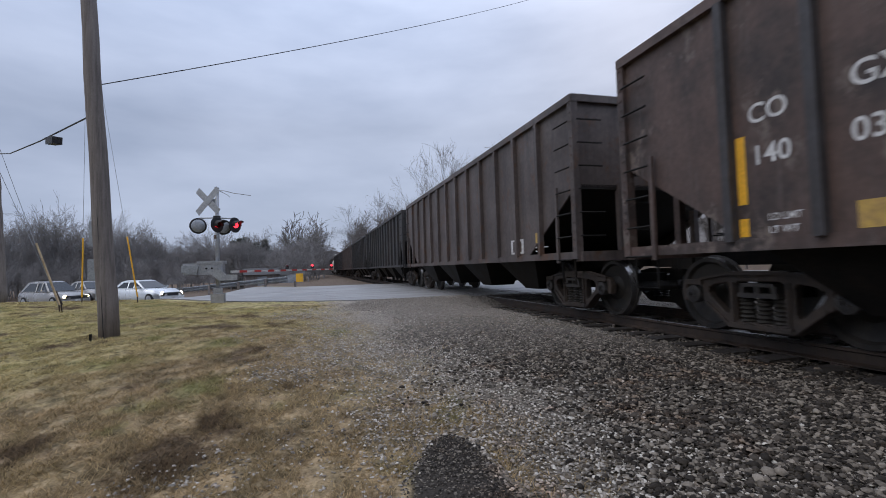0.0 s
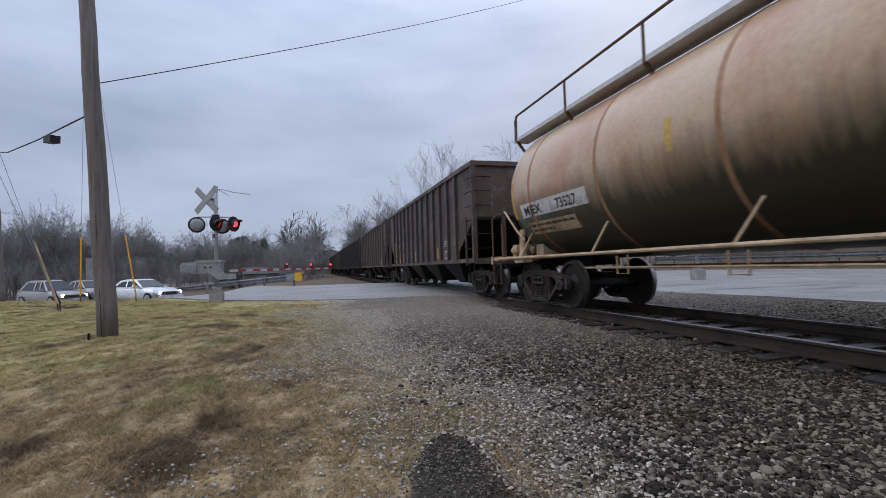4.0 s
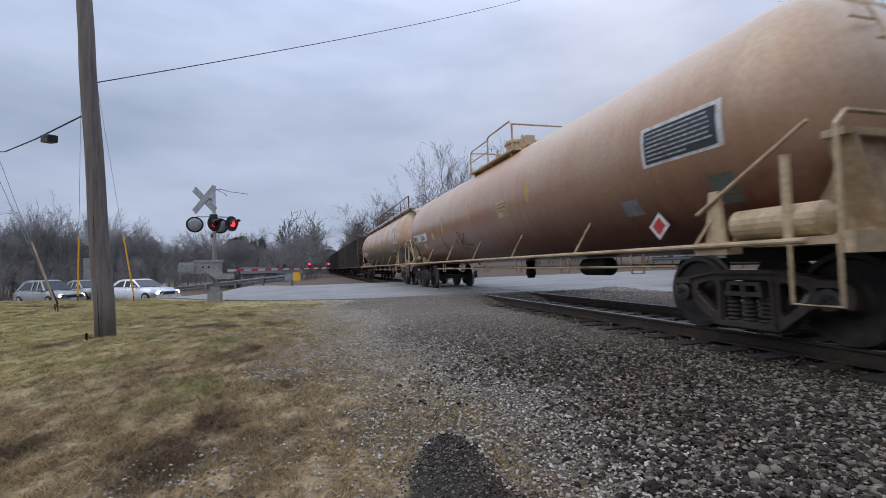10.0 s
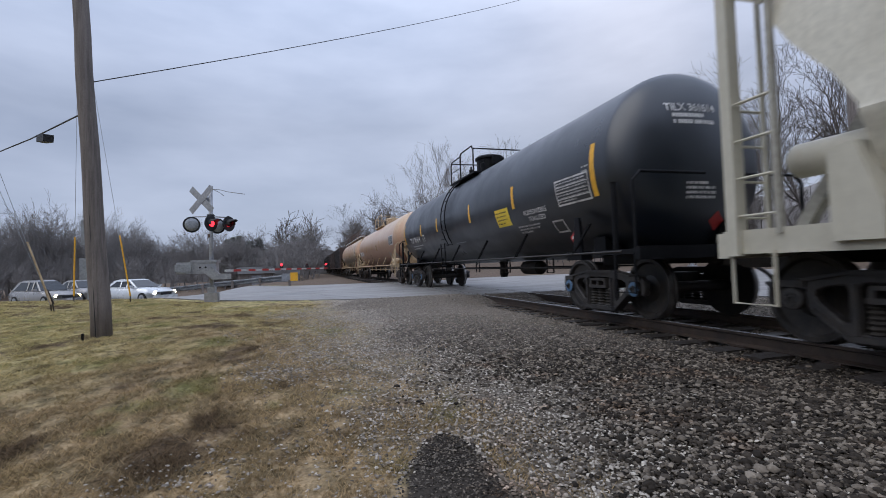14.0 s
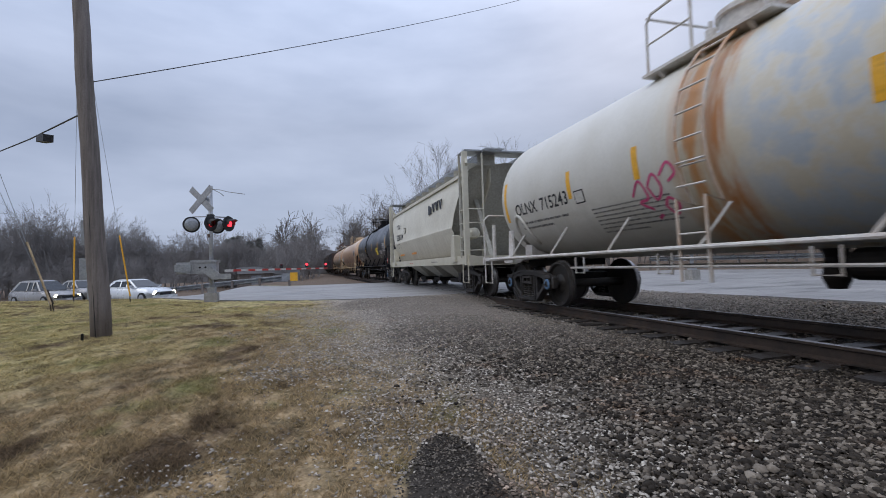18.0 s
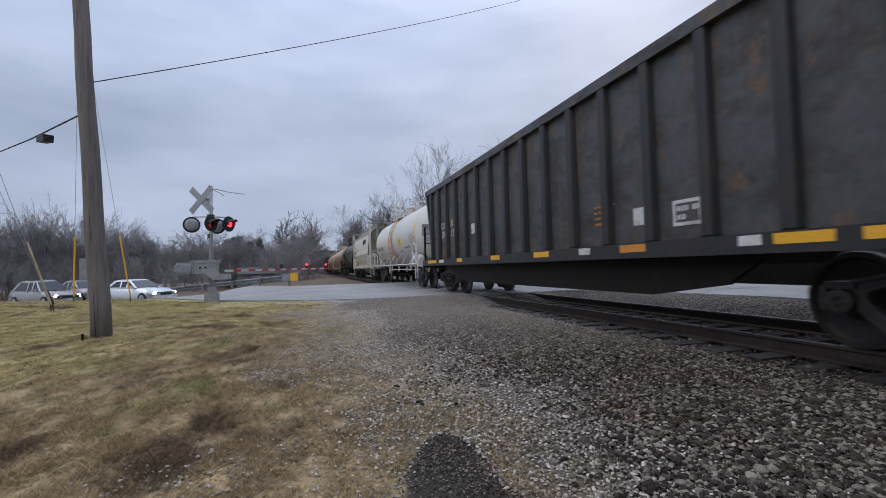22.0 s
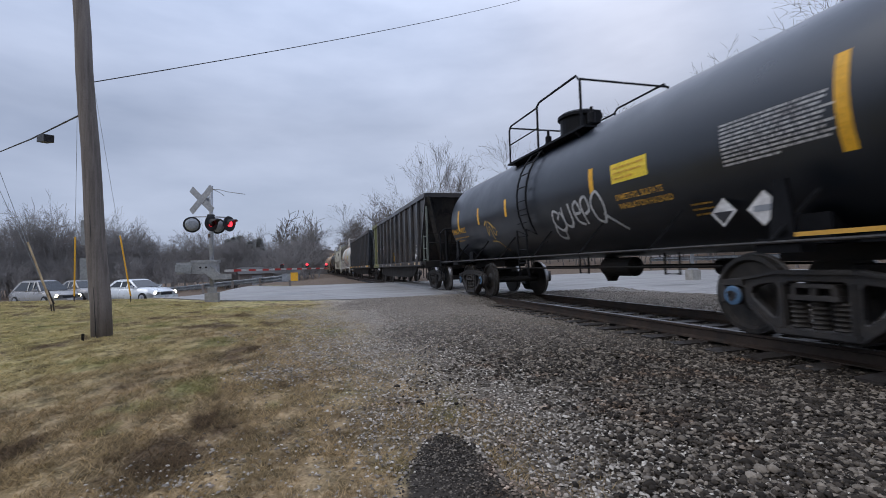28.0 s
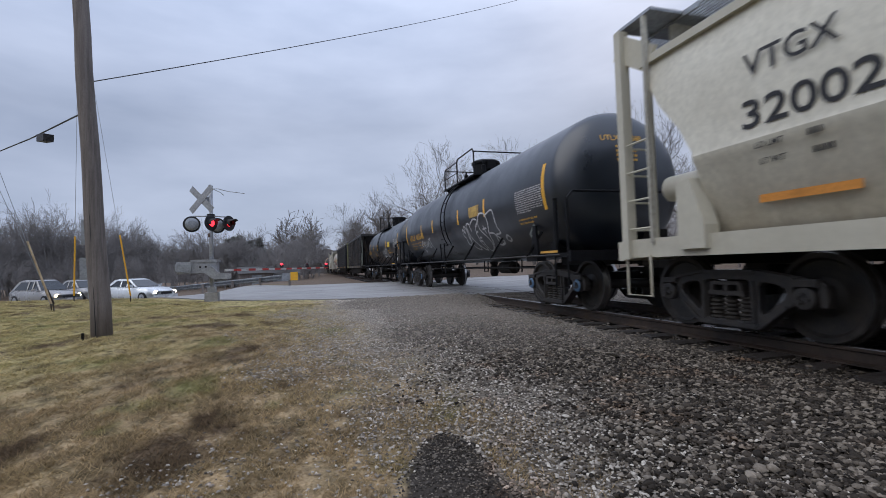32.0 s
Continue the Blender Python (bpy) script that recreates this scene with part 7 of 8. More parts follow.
scrawl(tank_e, [[(0.3, 0.5), (0.1, 0.55), (0.0, 0.3), (0.2, 0.1), (0.45, 0.2), (0.4, 0.5), (0.2, 0.35)], [(0.5, 0.6), (0.48, 0.25), (0.65, 0.15), (0.8, 0.3), (0.8, 0.65)], [(0.95, 0.4), (1.2, 0.42), (1.15, 0.65), (0.98, 0.55), (1.0, 0.25), (1.2, 0.15)], [(1.3, 0.15), (1.3, 0.6), (1.5, 0.7), (1.55, 0.45), (1.35, 0.35)], [(1.7, 0.2), (1.65, 0.55), (1.9, 0.75), (2.05, 0.45), (1.9, 0.15), (1.7, 0.2)], [(1.95, 0.3), (2.4, -0.05)], [(0.0, 0.25), (-0.1, 0.0), (0.15, -0.08), (0.3, 0.1)]], -0.28, 1.42, 0.80, 0, "spray", WR, 0.024)
scrawl(tank_e, [[(0, 0.5), (0.2, 0.6), (0.1, 0.2), (0.35, 0.45), (0.4, 0.1)], [(0.3, 0.6), (0.7, 0.35)], [(0.1, 0.05), (0.5, 0.0), (0.7, -0.25)], [(0.5, 0.5), (0.55, 0.2), (0.75, 0.3)]], 3.17, 1.46, 0.918, 0, "oldyellow", WR, 0.018, "dull yellow spray-painted scrawl")
plate(tank_e, -5.15, -5.95, 1.06, 1.10, -1.53, "lettery", None, "sill_strip")

WL = (1.404, 2.35)
WR = (1.40, 2.35)
letters(tank_f, "UTLX", 0.32, 5.76, 1.98, 0, "lettery", WR, stretch=1.28)
letters(tank_f, "682688", 0.326, 4.52, 1.98, 0, "lettery", WR, stretch=1.2)
bars(tank_f, 3, 5.67, 1.83, 0.04, 0.1, 0, "lettery", WR, 36, 0.9)
bars(tank_f, 3, 4.56, 1.83, 0.041, 0.102, 0, "lettery", WR, 37, 0.816)
stripes(tank_f, WR, ((6.4, 1.88, 2.7), (3.6, 2.07, 2.5), (1.9, 2.08, 2.52), (-1.05, 2.09, 2.53), (-3.2, 2.1, 2.55), (-6.31, 1.9, 2.78)))
plate(tank_f, -2.05, -2.83, 2.18, 2.47, 0, "oldyellow", WR, "notice_panel", "dull yellow notice panel")
bars(tank_f, 11, -5.06, 2.39, 0.028, 0.044, 0, "letter", WR, 38, 1.1)
bars(tank_f, 2, -5.03, 1.80, 0.04, 0.075, 0, "lettery", WR, 39, 0.85)
diamond(tank_f, -5.62, 1.5, 0.2, "gongrey", WR, inner="gonend")
scrawl(tank_f, [[(0.15, 0.2), (0, 0.1), (0.1, 0.0), (0.05, -0.2), (0.2, -0.1)], [(0.0, 0.1), (0.3, 0.25), (0.2, 0.05)], [(0.35, 0.15), (0.5, 0.2), (0.45, 0.05), (0.36, 0.12), (0.4, -0.05)], [(0.6, 0.2), (0.62, 0.0), (0.75, 0.12), (0.85, 0.0), (0.9, 0.2)], [(0.95, 0.1), (1.1, 0.2), (1.15, 0.0), (1.0, -0.02)], [(1.2, 0.25), (1.5, 0.3)], [(1.35, 0.25), (1.45, -0.1), (1.55, -0.15)]], 3.99, 1.63, 1.0, 0, "spray", WR, 0.022)
scrawl(tank_f, [[(1.06 * u, 0.80 * v) for u, v in s] for s in [[(0.05, 0.55), (0.15, 0.75), (0.25, 0.6), (0.3, 0.85), (0.45, 0.6), (0.35, 0.15), (0.6, -0.02), (0.75, 0.15)], [(0.05, 0.55), (0.15, 0.4), (0.08, 0.2), (0.3, 0.2)], [(0.5, 0.75), (0.6, 0.35), (0.9, -0.02), (1.05, 0.0), (1.0, 0.3)], [(0.45, 0.6), (0.5, 0.85), (0.7, 0.9), (0.78, 0.6)], [(0.8, 0.85), (1.1, 1.0), (1.35, 0.9), (1.1, 0.65), (1.05, 0.3), (1.2, 0.25)], [(1.35, 0.9), (1.4, 0.6), (1.65, 0.3), (1.6, 0.05), (1.2, -0.1), (1.15, 0.2)], [(1.4, 0.85), (1.55, 1.1), (1.9, 1.05), (2.0, 0.75), (1.85, 0.45), (1.75, 0.15), (1.6, 0.1)], [(1.9, 1.0), (2.4, 1.1), (2.45, 0.6), (2.5, 0.4), (2.2, 0.35), (2.4, 0.15), (2.15, 0.05), (1.95, 0.1)], [(1.85, 0.45), (2.15, 0.4), (2.1, 0.1)], [(1.55, 0.6), (1.8, 0.62)], [(1.66, 0.72), (1.7, 0.45)], [(0.35, 0.4), (0.48, 0.42)], [(0.4, 0.5), (0.42, 0.3)], [(1.1, 0.55), (1.22, 0.57)], [(1.12, 0.35), (1.28, 0.37)], [(2.6, 0.2), (2.75, 0.3), (2.85, 0.2), (2.7, 0.12), (2.6, 0.2)]]], -1.17, 1.33, 1.0, 0, "spray", WR, 0.022)
plate(tank_f, -6.4, -7.0, 1.06, 1.10, -1.53, "lettery", None, "sill_strip")

# ---- build: poles, wires and the crossing ----
def utility_pole(base, top, r0, r1, label, name="utility_pole"):
    """A tapered wooden pole from its base to its top."""
    b, t = Vector(base), Vector(top)
    p = thing(name, label, "utility pole", Matrix.Translation(b))
    n = 16
    pts, rr = [], []
    for k in range(n + 1):
        q = (t - b) * (k / n)
        pts.append((q.x + 0.010 * math.sin(k * 1.7), q.y + 0.008 * math.cos(k * 2.1), q.z - (0.3 if k == 0 else 0)))
        rr.append(r0 + (r1 - r0) * k / n)
    part("pole", tube(B(), pts, r0, 22, True, rr), "wood", p, smooth=True)
    return p


def wire(a, b, sag, r=0.010, label="thin dark overhead wire", bm=None):
    a, b = Vector(a), Vector(b)
    pts = []
    for k in range(25):
        t = k / 24
        q = a.lerp(b, t)
        q.z -= sag * 4 * t * (1 - t)
        pts.append(q)
    return solid("overhead_wire", tube(bm or B(), pts, r, 5), "cable", label, "cable")


pole_a = utility_pole((-2.925, 8.07, 0.08), (-3.36, 7.98, 9.2), 0.137, 0.072, "weathered brown wooden utility pole standing in grass")
part("ground_wire", tube(B(), [(-0.03, -0.137, 0.0), (-0.19, -0.122, 4.0), (-0.40, -0.12, 8.5)], 0.006, 5), "cable", pole_a)
pole_b = utility_pole((21.6, 13.4, 2.2), (21.9, 13.6, 14.2), 0.20, 0.13, "tall wooden utility pole with a crossarm beyond the road")
part("crossarm", rounded(box(B(), -1.5, 1.0, -0.06, 0.06, 10.6, 10.74), 0.01), "wood", pole_b)
for k in (-1.35, -0.7, 0.6):
    part("insulator", lathe(B(), [(10.74, 0.03), (10.80, 0.06), (10.9, 0.05), (10.95, 0.02)], "z", (k, 0, 0), 10), "brick", pole_b)
pole_c = utility_pole((-9.3, 17.6, 0.4), (-9.5, 17.6, 5.2), 0.17, 0.13, "dark wooden pole beside the grass bank")
wire((-3.07, 8.05, 3.90), (16.2, 23.8, 17.8), 0.3, 0.008)
line = solid("messenger_cable", tube(B(), [(-3.17, 8.02, 3.40), (-3.3, 8.2, 3.42), (-4.8, 10.2, 3.56), (-6.41, 12.44, 3.82), (-9.0, 16.0, 4.6)], 0.012, 6), "cable", "black overhead cable with a splice case below it", "cable")
part("splice_case", rounded(box(B(), -0.07, 0.07, -0.19, 0.19, -0.06, 0.06, Matrix.Translation((-4.20, 9.35, 3.36)) @ Matrix.Rotation(radians(38), 4, "Z") @ Matrix.Rotation(radians(8), 4, "X")), 0.03, 2), "cable", line)
wire((-3.2, 8.03, 7.2), (-30, 30, 9.0), 0.4, 0.006, "faint thin overhead wire")
wire((-3.15, 8.03, 6.1), (-30, 33, 8.0), 0.4, 0.006, "faint thin overhead wire")


def guy(anchor, top, guard_len, mat, label):
    a, t = Vector(anchor), Vector(top)
    d = (t - a).normalized()
    g = thing("guy_wire", label, "guy wire", Matrix.Translation(a), "guy wires of the poles")
    part("strand", tube(B(), [(0, 0, -0.1), t - a], 0.006, 5), "galv", g)
    part("guard", tube(B(), [d * 0.05, d * guard_len], 0.022, 8), mat, g)
    part("anchor_rod", tube(B(), [(0, 0, -0.2), d * 0.12], 0.014, 6), "rail", g)
    return g


guy((-6.40, 15.76, 0.42), (-6.25, 15.7, 8.0), 1.75, "yellow", "steel guy wire with a yellow plastic guard")
guy((-5.13, 16.2, 0.34), (-6.2, 16.0, 8.2), 1.9, "yellow", "steel guy wire with a yellow plastic guard")
guy((-5.63, 12.82, 0.36), (-7.5, 12.6, 6.6), 1.55, "tantrim", "slanting guy wires with a worn tan guard")
guy((-5.60, 12.86, 0.36), (-7.4, 12.4, 5.6), 0.4, "rail", "slanting steel guy wire")
solid("stake", tube(B(), [(0, 0, -0.1), (0.01, 0, 0.16)], 0.018, 8), "dark", "short dark stake beside the pole", "stake", pose(-3.02, 7.66, 0.06))

LAMPS = []


def lamp(s, at, face, name="lamp"):
    """One flashing lamp: a round black background, a hood and a lens drum that turns a lit or an unlit face forward."""
    m = Matrix.Translation(at) @ Matrix.Rotation(radians(face), 4, "Z")
    bg = part("lamp_background", lathe(B(), [(0.0, 0.24), (0.012, 0.25), (0.02, 0.24)], "y", seg=28), "cable", s, "round black lamp background")
    bg.matrix_basis = m
    part("housing", lathe(B(), [(-0.16, 0.06), (-0.13, 0.13), (0.0, 0.15)], "y", seg=20), "cable", bg)
    hood = B()
    rows = []
    for a in range(-20, 201, 20):
        rows.append([hood.verts.new((r * math.cos(radians(a)), y, r * math.sin(radians(a)))) for r, y in ((0.13, 0.02), (0.12, 0.30 if 20 < a < 160 else 0.16), (0.132, 0.30 if 20 < a < 160 else 0.16), (0.142, 0.02))])
    for p, q in zip(rows, rows[1:]):
        for k in range(4):
            hood.faces.new((p[k], p[(k + 1) % 4], q[(k + 1) % 4], q[k]))
    part("hood", hood, "cable", bg)
    drum = B()
    for s2, mi in ((1, 0), (-1, 1)):
        c = drum.verts.new((0, 0.02 * s2, 0))
        rim = [drum.verts.new((0.105 * math.cos(k * math.tau / 20), 0.004 * s2, 0.105 * math.sin(k * math.tau / 20))) for k in range(20)]
        for k in range(20):
            f = drum.faces.new((c, rim[k], rim[(k + 1) % 20]))
            f.material_index = mi
    bmesh.ops.recalc_face_normals(drum, faces=drum.faces)
    d = part("lens", finish(drum, "lens", ["lampred", "lensred"], True), "lampred", bg, "red lens")
    d.location = (0, 0.045, 0)
    return d


def back_lamp(s, at, face):
    m = Matrix.Translation(at) @ Matrix.Rotation(radians(face), 4, "Z")
    bg = part("lamp_background", lathe(B(), [(0.0, 0.235), (0.012, 0.25), (0.03, 0.25), (0.03, 0.2)], "y", seg=28), "cable", s, "round lamp seen from behind")
    bg.matrix_basis = m
    part("back_cover", lathe(B(), [(0.025, 0.2), (0.06, 0.195), (0.085, 0.12), (0.09, 0.02)], "y", seg=24), "galv", bg, "pale domed back cover")


def crossing_signal(at, label, gate=True):
    s = thing("crossing_signal", label, "crossing signal", pose(*at))
    part("foundation", rounded(box(B(), -0.19, 0.19, -0.19, 0.19, -0.4, 0.24), 0.04, 2), "concrete", s)
    part("mast", tube(B(), [(0, 0, 0.2), (0, 0, 3.62)], 0.064, 16), "alu", s, smooth=True)
    part("mast_cap", lathe(B(), [(3.60, 0.072), (3.66, 0.072), (3.69, 0.02)], "z", seg=14), "alu", s)
    part("junction_base", rounded(box(B(), -0.12, 0.12, -0.12, 0.12, 0.24, 0.42), 0.03), "alu", s)
    blade = Matrix.Translation((-0.27, -0.02, 3.22)) @ Matrix.Rotation(radians(-33), 4, "Z")
    for a in (42, -42):
        b = part("crossbuck_blade", rounded(box(B(), -0.56, 0.56, -0.006, 0.006, -0.105, 0.105), 0.003), "alu", s, "pale crossbuck board")
        b.matrix_basis = blade @ Matrix.Translation((0, 0.014 if a > 0 else 0, 0)) @ Matrix.Rotation(radians(a), 4, "Y")
    part("crossbuck_bracket", rounded(box(B(), -0.25, 0.0, -0.03, 0.03, 3.15, 3.29), 0.01), "alu", s)
    part("bell_arm", tube(B(), [(0.0, 0, 3.56), (0.2, 0.03, 3.57), (0.5, 0.1, 3.5), (1.0, 0.22, 3.45)], 0.013, 6), "alu", s)
    part("bell_bracket", tube(B(), [(0.05, 0, 3.57), (0.3, 0.05, 3.44), (0.38, 0.07, 3.36)], 0.012, 6), "alu", s)
    part("lamp_arm", tube(B(), [(-0.52, -0.1, 2.60), (-0.5, -0.1, 2.66), (0, 0.0, 2.68), (0.5, 0.1, 2.66), (0.52, 0.1, 2.60)], 0.022, 8), "alu", s)
    part("lamp_clamp", rounded(box(B(), -0.1, 0.1, -0.1, 0.1, 2.58, 2.74), 0.02), "cable", s)
    return s


sig = crossing_signal((-2.93, 16.4, 0.14), "silver railway crossing signal with crossbuck and flashing red lamps")
lens_mid = lamp(sig, (0.02, -0.16, 2.44), -128)
lens_right = lamp(sig, (0.52, 0.0, 2.44), -128)
back_lamp(sig, (-0.52, -0.2, 2.40), 200)
back_lamp(sig, (0.16, 0.10, 2.38), 200)
part("mast_tag", rounded(box(B(), -0.09, -0.02, -0.08, -0.05, 2.0, 2.12), 0.005), "brick", sig)


def gate():
    g = thing("crossing_gate", "lowered red and white crossing gate arm with lamps", "crossing gate", pose(-2.93, 16.4, 0.14))
    part("mechanism", rounded(box(B(), -0.95, 0.18, -0.26, 0.26, 0.86, 1.22), 0.04), "alu", g, "grey gate mechanism housing")
    part("mechanism_lid", rounded(box(B(), -0.55, 0.22, -0.29, 0.29, 1.20, 1.28), 0.02), "alu", g)
    part("counterweight", prism(B(), [(-0.98, 0.94), (-0.55, 0.86), (-0.5, 1.12), (-0.98, 1.16)], "y", -0.32, -0.26), "galv", g)
    for k in (-0.12, -0.28, 0.02):
        part("bolt", lathe(B(), [(-0.3, 0.03), (-0.26, 0.03)], "y", (k, 0, 1.05), 8), "dark", g)
    part("arm_bracket", prism(B(), [(-0.25, 0.96), (0.1, 0.66), (0.62, 0.66), (0.62, 0.82), (0.3, 0.84), (0.05, 1.08)], "y", -0.4, -0.3), "alu", g)
    a, b = Vector((0.35, 0.2, 0.93)), Vector((3.85, 6.6, 0.93))
    n = 18
    for k in range(n):
        p, q = a.lerp(b, k / n), a.lerp(b, (k + 1) / n)
        w = 0.075 - 0.015 * k / n
        part("arm_section", bar(B(), p, q, 0.05, w), "whitetrim" if k % 2 == 0 else "red", g)
    out = []
    for f, nm in ((0.46, "gate_lamp"), (0.735, "gate_lamp"), (0.985, "tip_lamp")):
        c = a.lerp(b, f) + Vector((0, 0, 0.15))
        lp = part(nm, rounded(box(B(), -0.07, 0.07, -0.05, 0.05, -0.1, 0.02), 0.02), "cable", g, "small red lamp on the gate arm")
        lp.location = c
        drum = B()
        for s2, mi in ((-1, 0), (1, 1)):
            v = drum.verts.new((0, 0.075 * s2, 0.01))
            rim = [drum.verts.new((0.065 * math.cos(k * math.tau / 14), 0.02 * s2, 0.01 + 0.065 * math.sin(k * math.tau / 14))) for k in range(14)]
            for k in range(14):
                drum.faces.new((v, rim[k], rim[(k + 1) % 14])).material_index = mi
        bmesh.ops.recalc_face_normals(drum, faces=drum.faces)
        out.append(part("lens", finish(drum, "lens", ["lampred", "lensred"], True), "lampred", lp, "red lens"))
    return out


gate_one, gate_two, gate_tip = gate()

far_sig = crossing_signal((14.35, 14.7, 0.3), "silver crossing signal on the far side of the track")
far_lens_a = lamp(far_sig, (-0.3, -0.2, 2.62), 150)
far_lens_b = lamp(far_sig, (0.45, -0.35, 2.95), 150)


def meter_post():
    m = thing("meter_post", "grey electrical cabinets on a steel post", "electrical cabinet", pose(-7.15, 18.7, 0.2))
    part("post", tube(B(), [(0, 0, -0.3), (0, 0, 2.7)], 0.05, 10), "galv", m)
    part("upper_cabinet", rounded(box(B(), -0.18, 0.18, -0.14, 0.14, 1.9, 2.75), 0.02), "galv", m)
    part("lower_cabinet", rounded(box(B(), -0.22, 0.22, -0.16, 0.16, 0.7, 1.45), 0.02), "galv", m)


meter_post()


def guardrail(points, label, end=True):
    g = thing("guardrail", label, "guardrail", pose(0, 0, 0))
    prof = [(0.0, 0.42), (0.04, 0.46), (0.04, 0.52), (-0.03, 0.56), (-0.03, 0.60), (0.04, 0.64), (0.04, 0.70), (0.0, 0.74)]
    for a, b in zip(points, points[1:]):
        a, b = Vector(a), Vector(b)
        d = (b - a).to_2d().normalized()
        nrm = Vector((-d.y, d.x, 0))
        bm = B()
        rows = []
        for p in (a, b):
            rows.append([bm.verts.new(p + nrm * u + Vector((0, 0, v))) for u, v in prof])
        for k in range(len(prof) - 1):
            bm.faces.new((rows[0][k], rows[0][k + 1], rows[1][k + 1], rows[1][k]))
        bmesh.ops.solidify(bm, geom=bm.faces[:], thickness=0.006)
        part("rail_beam", bm, "galv", g)
        n = max(1, int((b - a).length / 1.9))
        for k in range(n + 1):
            p = a.lerp(b, k / n) + nrm * 0.1
            part("guard_post", rounded(box(B(), p.x - 0.07, p.x + 0.07, p.y - 0.07, p.y + 0.07, p.z - 0.4, p.z + 0.70), 0.008), "wood", g)
    if end:
        p = Vector(points[0])
        part("end_terminal", rounded(box(B(), p.x - 0.5, p.x + 0.12, p.y - 0.15, p.y + 0.25, p.z + 0.38, p.z + 0.78), 0.03), "galv", g)
        part("end_marker", rounded(box(B(), p.x - 0.02, p.x + 0.40, p.y - 0.2, p.y - 0.17, p.z + 0.34, p.z + 0.84), 0.01), "yellow", g, "yellow reflective end marker")
    return g


guardrail([(-0.95, 29.5, 0.05), (-4.6, 33.0, -0.25), (-8.8, 36.6, -0.6), (-15, 42.0, -0.75), (-24, 49, -0.75)], "galvanised guardrail with a yellow end marker")
guardrail([(28.6, 34.0, 0.4), (29.4, 26.0, 0.35), (29.6, 16.0, 0.3), (29.8, 6.0, 0.3), (30.0, -6.0, 0.3)], "weathered guardrail along the far side of the road", False)


def motor_car(at, heading, paint, label, tall=1.45, length=4.7, wagon=False, name="car", lit="headlight"):
    c = thing(name, label, "car", Matrix.Translation(at) @ Matrix.Rotation(radians(heading), 4, "Z"))
    L, Wd = length / 2, 0.88
    # lower body: rings of a rounded section along x, the nose at +x
    rows = [(-L, 0.45, 0.78, 0.72), (-L + 0.12, 0.30, 0.92, 0.84), (-L + 0.7, 0.24, 0.98, Wd), (-0.4, 0.22, 0.95, Wd), (L - 1.5, 0.22, 0.93, Wd), (L - 0.6, 0.24, 0.84, Wd - 0.03), (L - 0.15, 0.28, 0.70, 0.76), (L, 0.36, 0.60, 0.62)]
    bm = B()
    rings = []
    for x, z0, z1, w in rows:
        rings.append([bm.verts.new(p) for p in ((x, -w + 0.06, z0), (x, w - 0.06, z0), (x, w, z0 + 0.2), (x, w - 0.02, z1 - 0.14), (x, w - 0.16, z1), (x, -w + 0.16, z1), (x, -w + 0.02, z1 - 0.14), (x, -w, z0 + 0.2))])
    for a, b in zip(rings, rings[1:]):
        for k in range(8):
            bm.faces.new((a[k], a[(k + 1) % 8], b[(k + 1) % 8], b[k]))
    bm.faces.new(rings[0])
    bm.faces.new(rings[-1][::-1])
    bmesh.ops.recalc_face_normals(bm, faces=bm.faces)
    part("body", rounded(bm, 0.03, 2), paint, c, smooth=True)
    rear = -L + (0.25 if wagon else 0.75)
    g = [(rear, 0.92), (L - 1.35, 0.90), (L - 2.15, tall - 0.06), (L - 2.5, tall), (rear + 0.9, tall), (rear + 0.45, tall - 0.08)]
    bm = B()
    lo = [bm.verts.new((x, -0.80 + 0.22 * (z - 0.9) / 0.55, z)) for x, z in g]
    hi = [bm.verts.new((x, 0.80 - 0.22 * (z - 0.9) / 0.55, z)) for x, z in g]
    bm.faces.new(lo)
    bm.faces.new(hi[::-1])
    for k in range(len(g)):
        bm.faces.new((lo[k], hi[k], hi[(k + 1) % len(g)], lo[(k + 1) % len(g)]))
    bmesh.ops.recalc_face_normals(bm, faces=bm.faces)
    part("cabin", rounded(bm, 0.03), paint, c)
    ws = B()
    for s in (-1, 1):
        q = [(rear + 0.3, 0.97), (L - 1.55, 0.96), (L - 2.2, tall - 0.12), (rear + 0.75, tall - 0.12)]
        v = [ws.verts.new((x, s * (0.812 - 0.22 * (z - 0.9) / 0.55), z)) for x, z in q]
        ws.faces.new(v)
    part("side_window", ws, "carglass", c)
    x0, z0, x1, z1 = L - 1.38, 0.93, L - 2.12, tall - 0.09
    ws = B()
    ws.faces.new([ws.verts.new(p) for p in ((x0 + 0.01, -0.72, z0 + 0.02), (x0 + 0.01, 0.72, z0 + 0.02), (x1 + 0.02, 0.55, z1 + 0.02), (x1 + 0.02, -0.55, z1 + 0.02))])
    part("windscreen", ws, "carglass", c)
    for k in (-0.25, 0.28):
        part("pillar", bar(B(), (k - 0.1, -0.80, 0.95), (k - 0.15, -0.62, tall - 0.08), 0.06, 0.03), paint, c)
    for x in (-L + 0.85, L - 0.85):
        for s in (-1, 1):
            w = part("wheel", lathe(B(), [(-0.1, 0.2), (-0.1, 0.31), (0.1, 0.31), (0.1, 0.2)], "y", seg=24), "tyre", c)
            w.location = (x, s * 0.80, 0.31)
            part("rim", lathe(B(), [(0.08 * s, 0.19), (0.112 * s, 0.20), (0.10 * s, 0.05)], "y", seg=16), "alu", w)
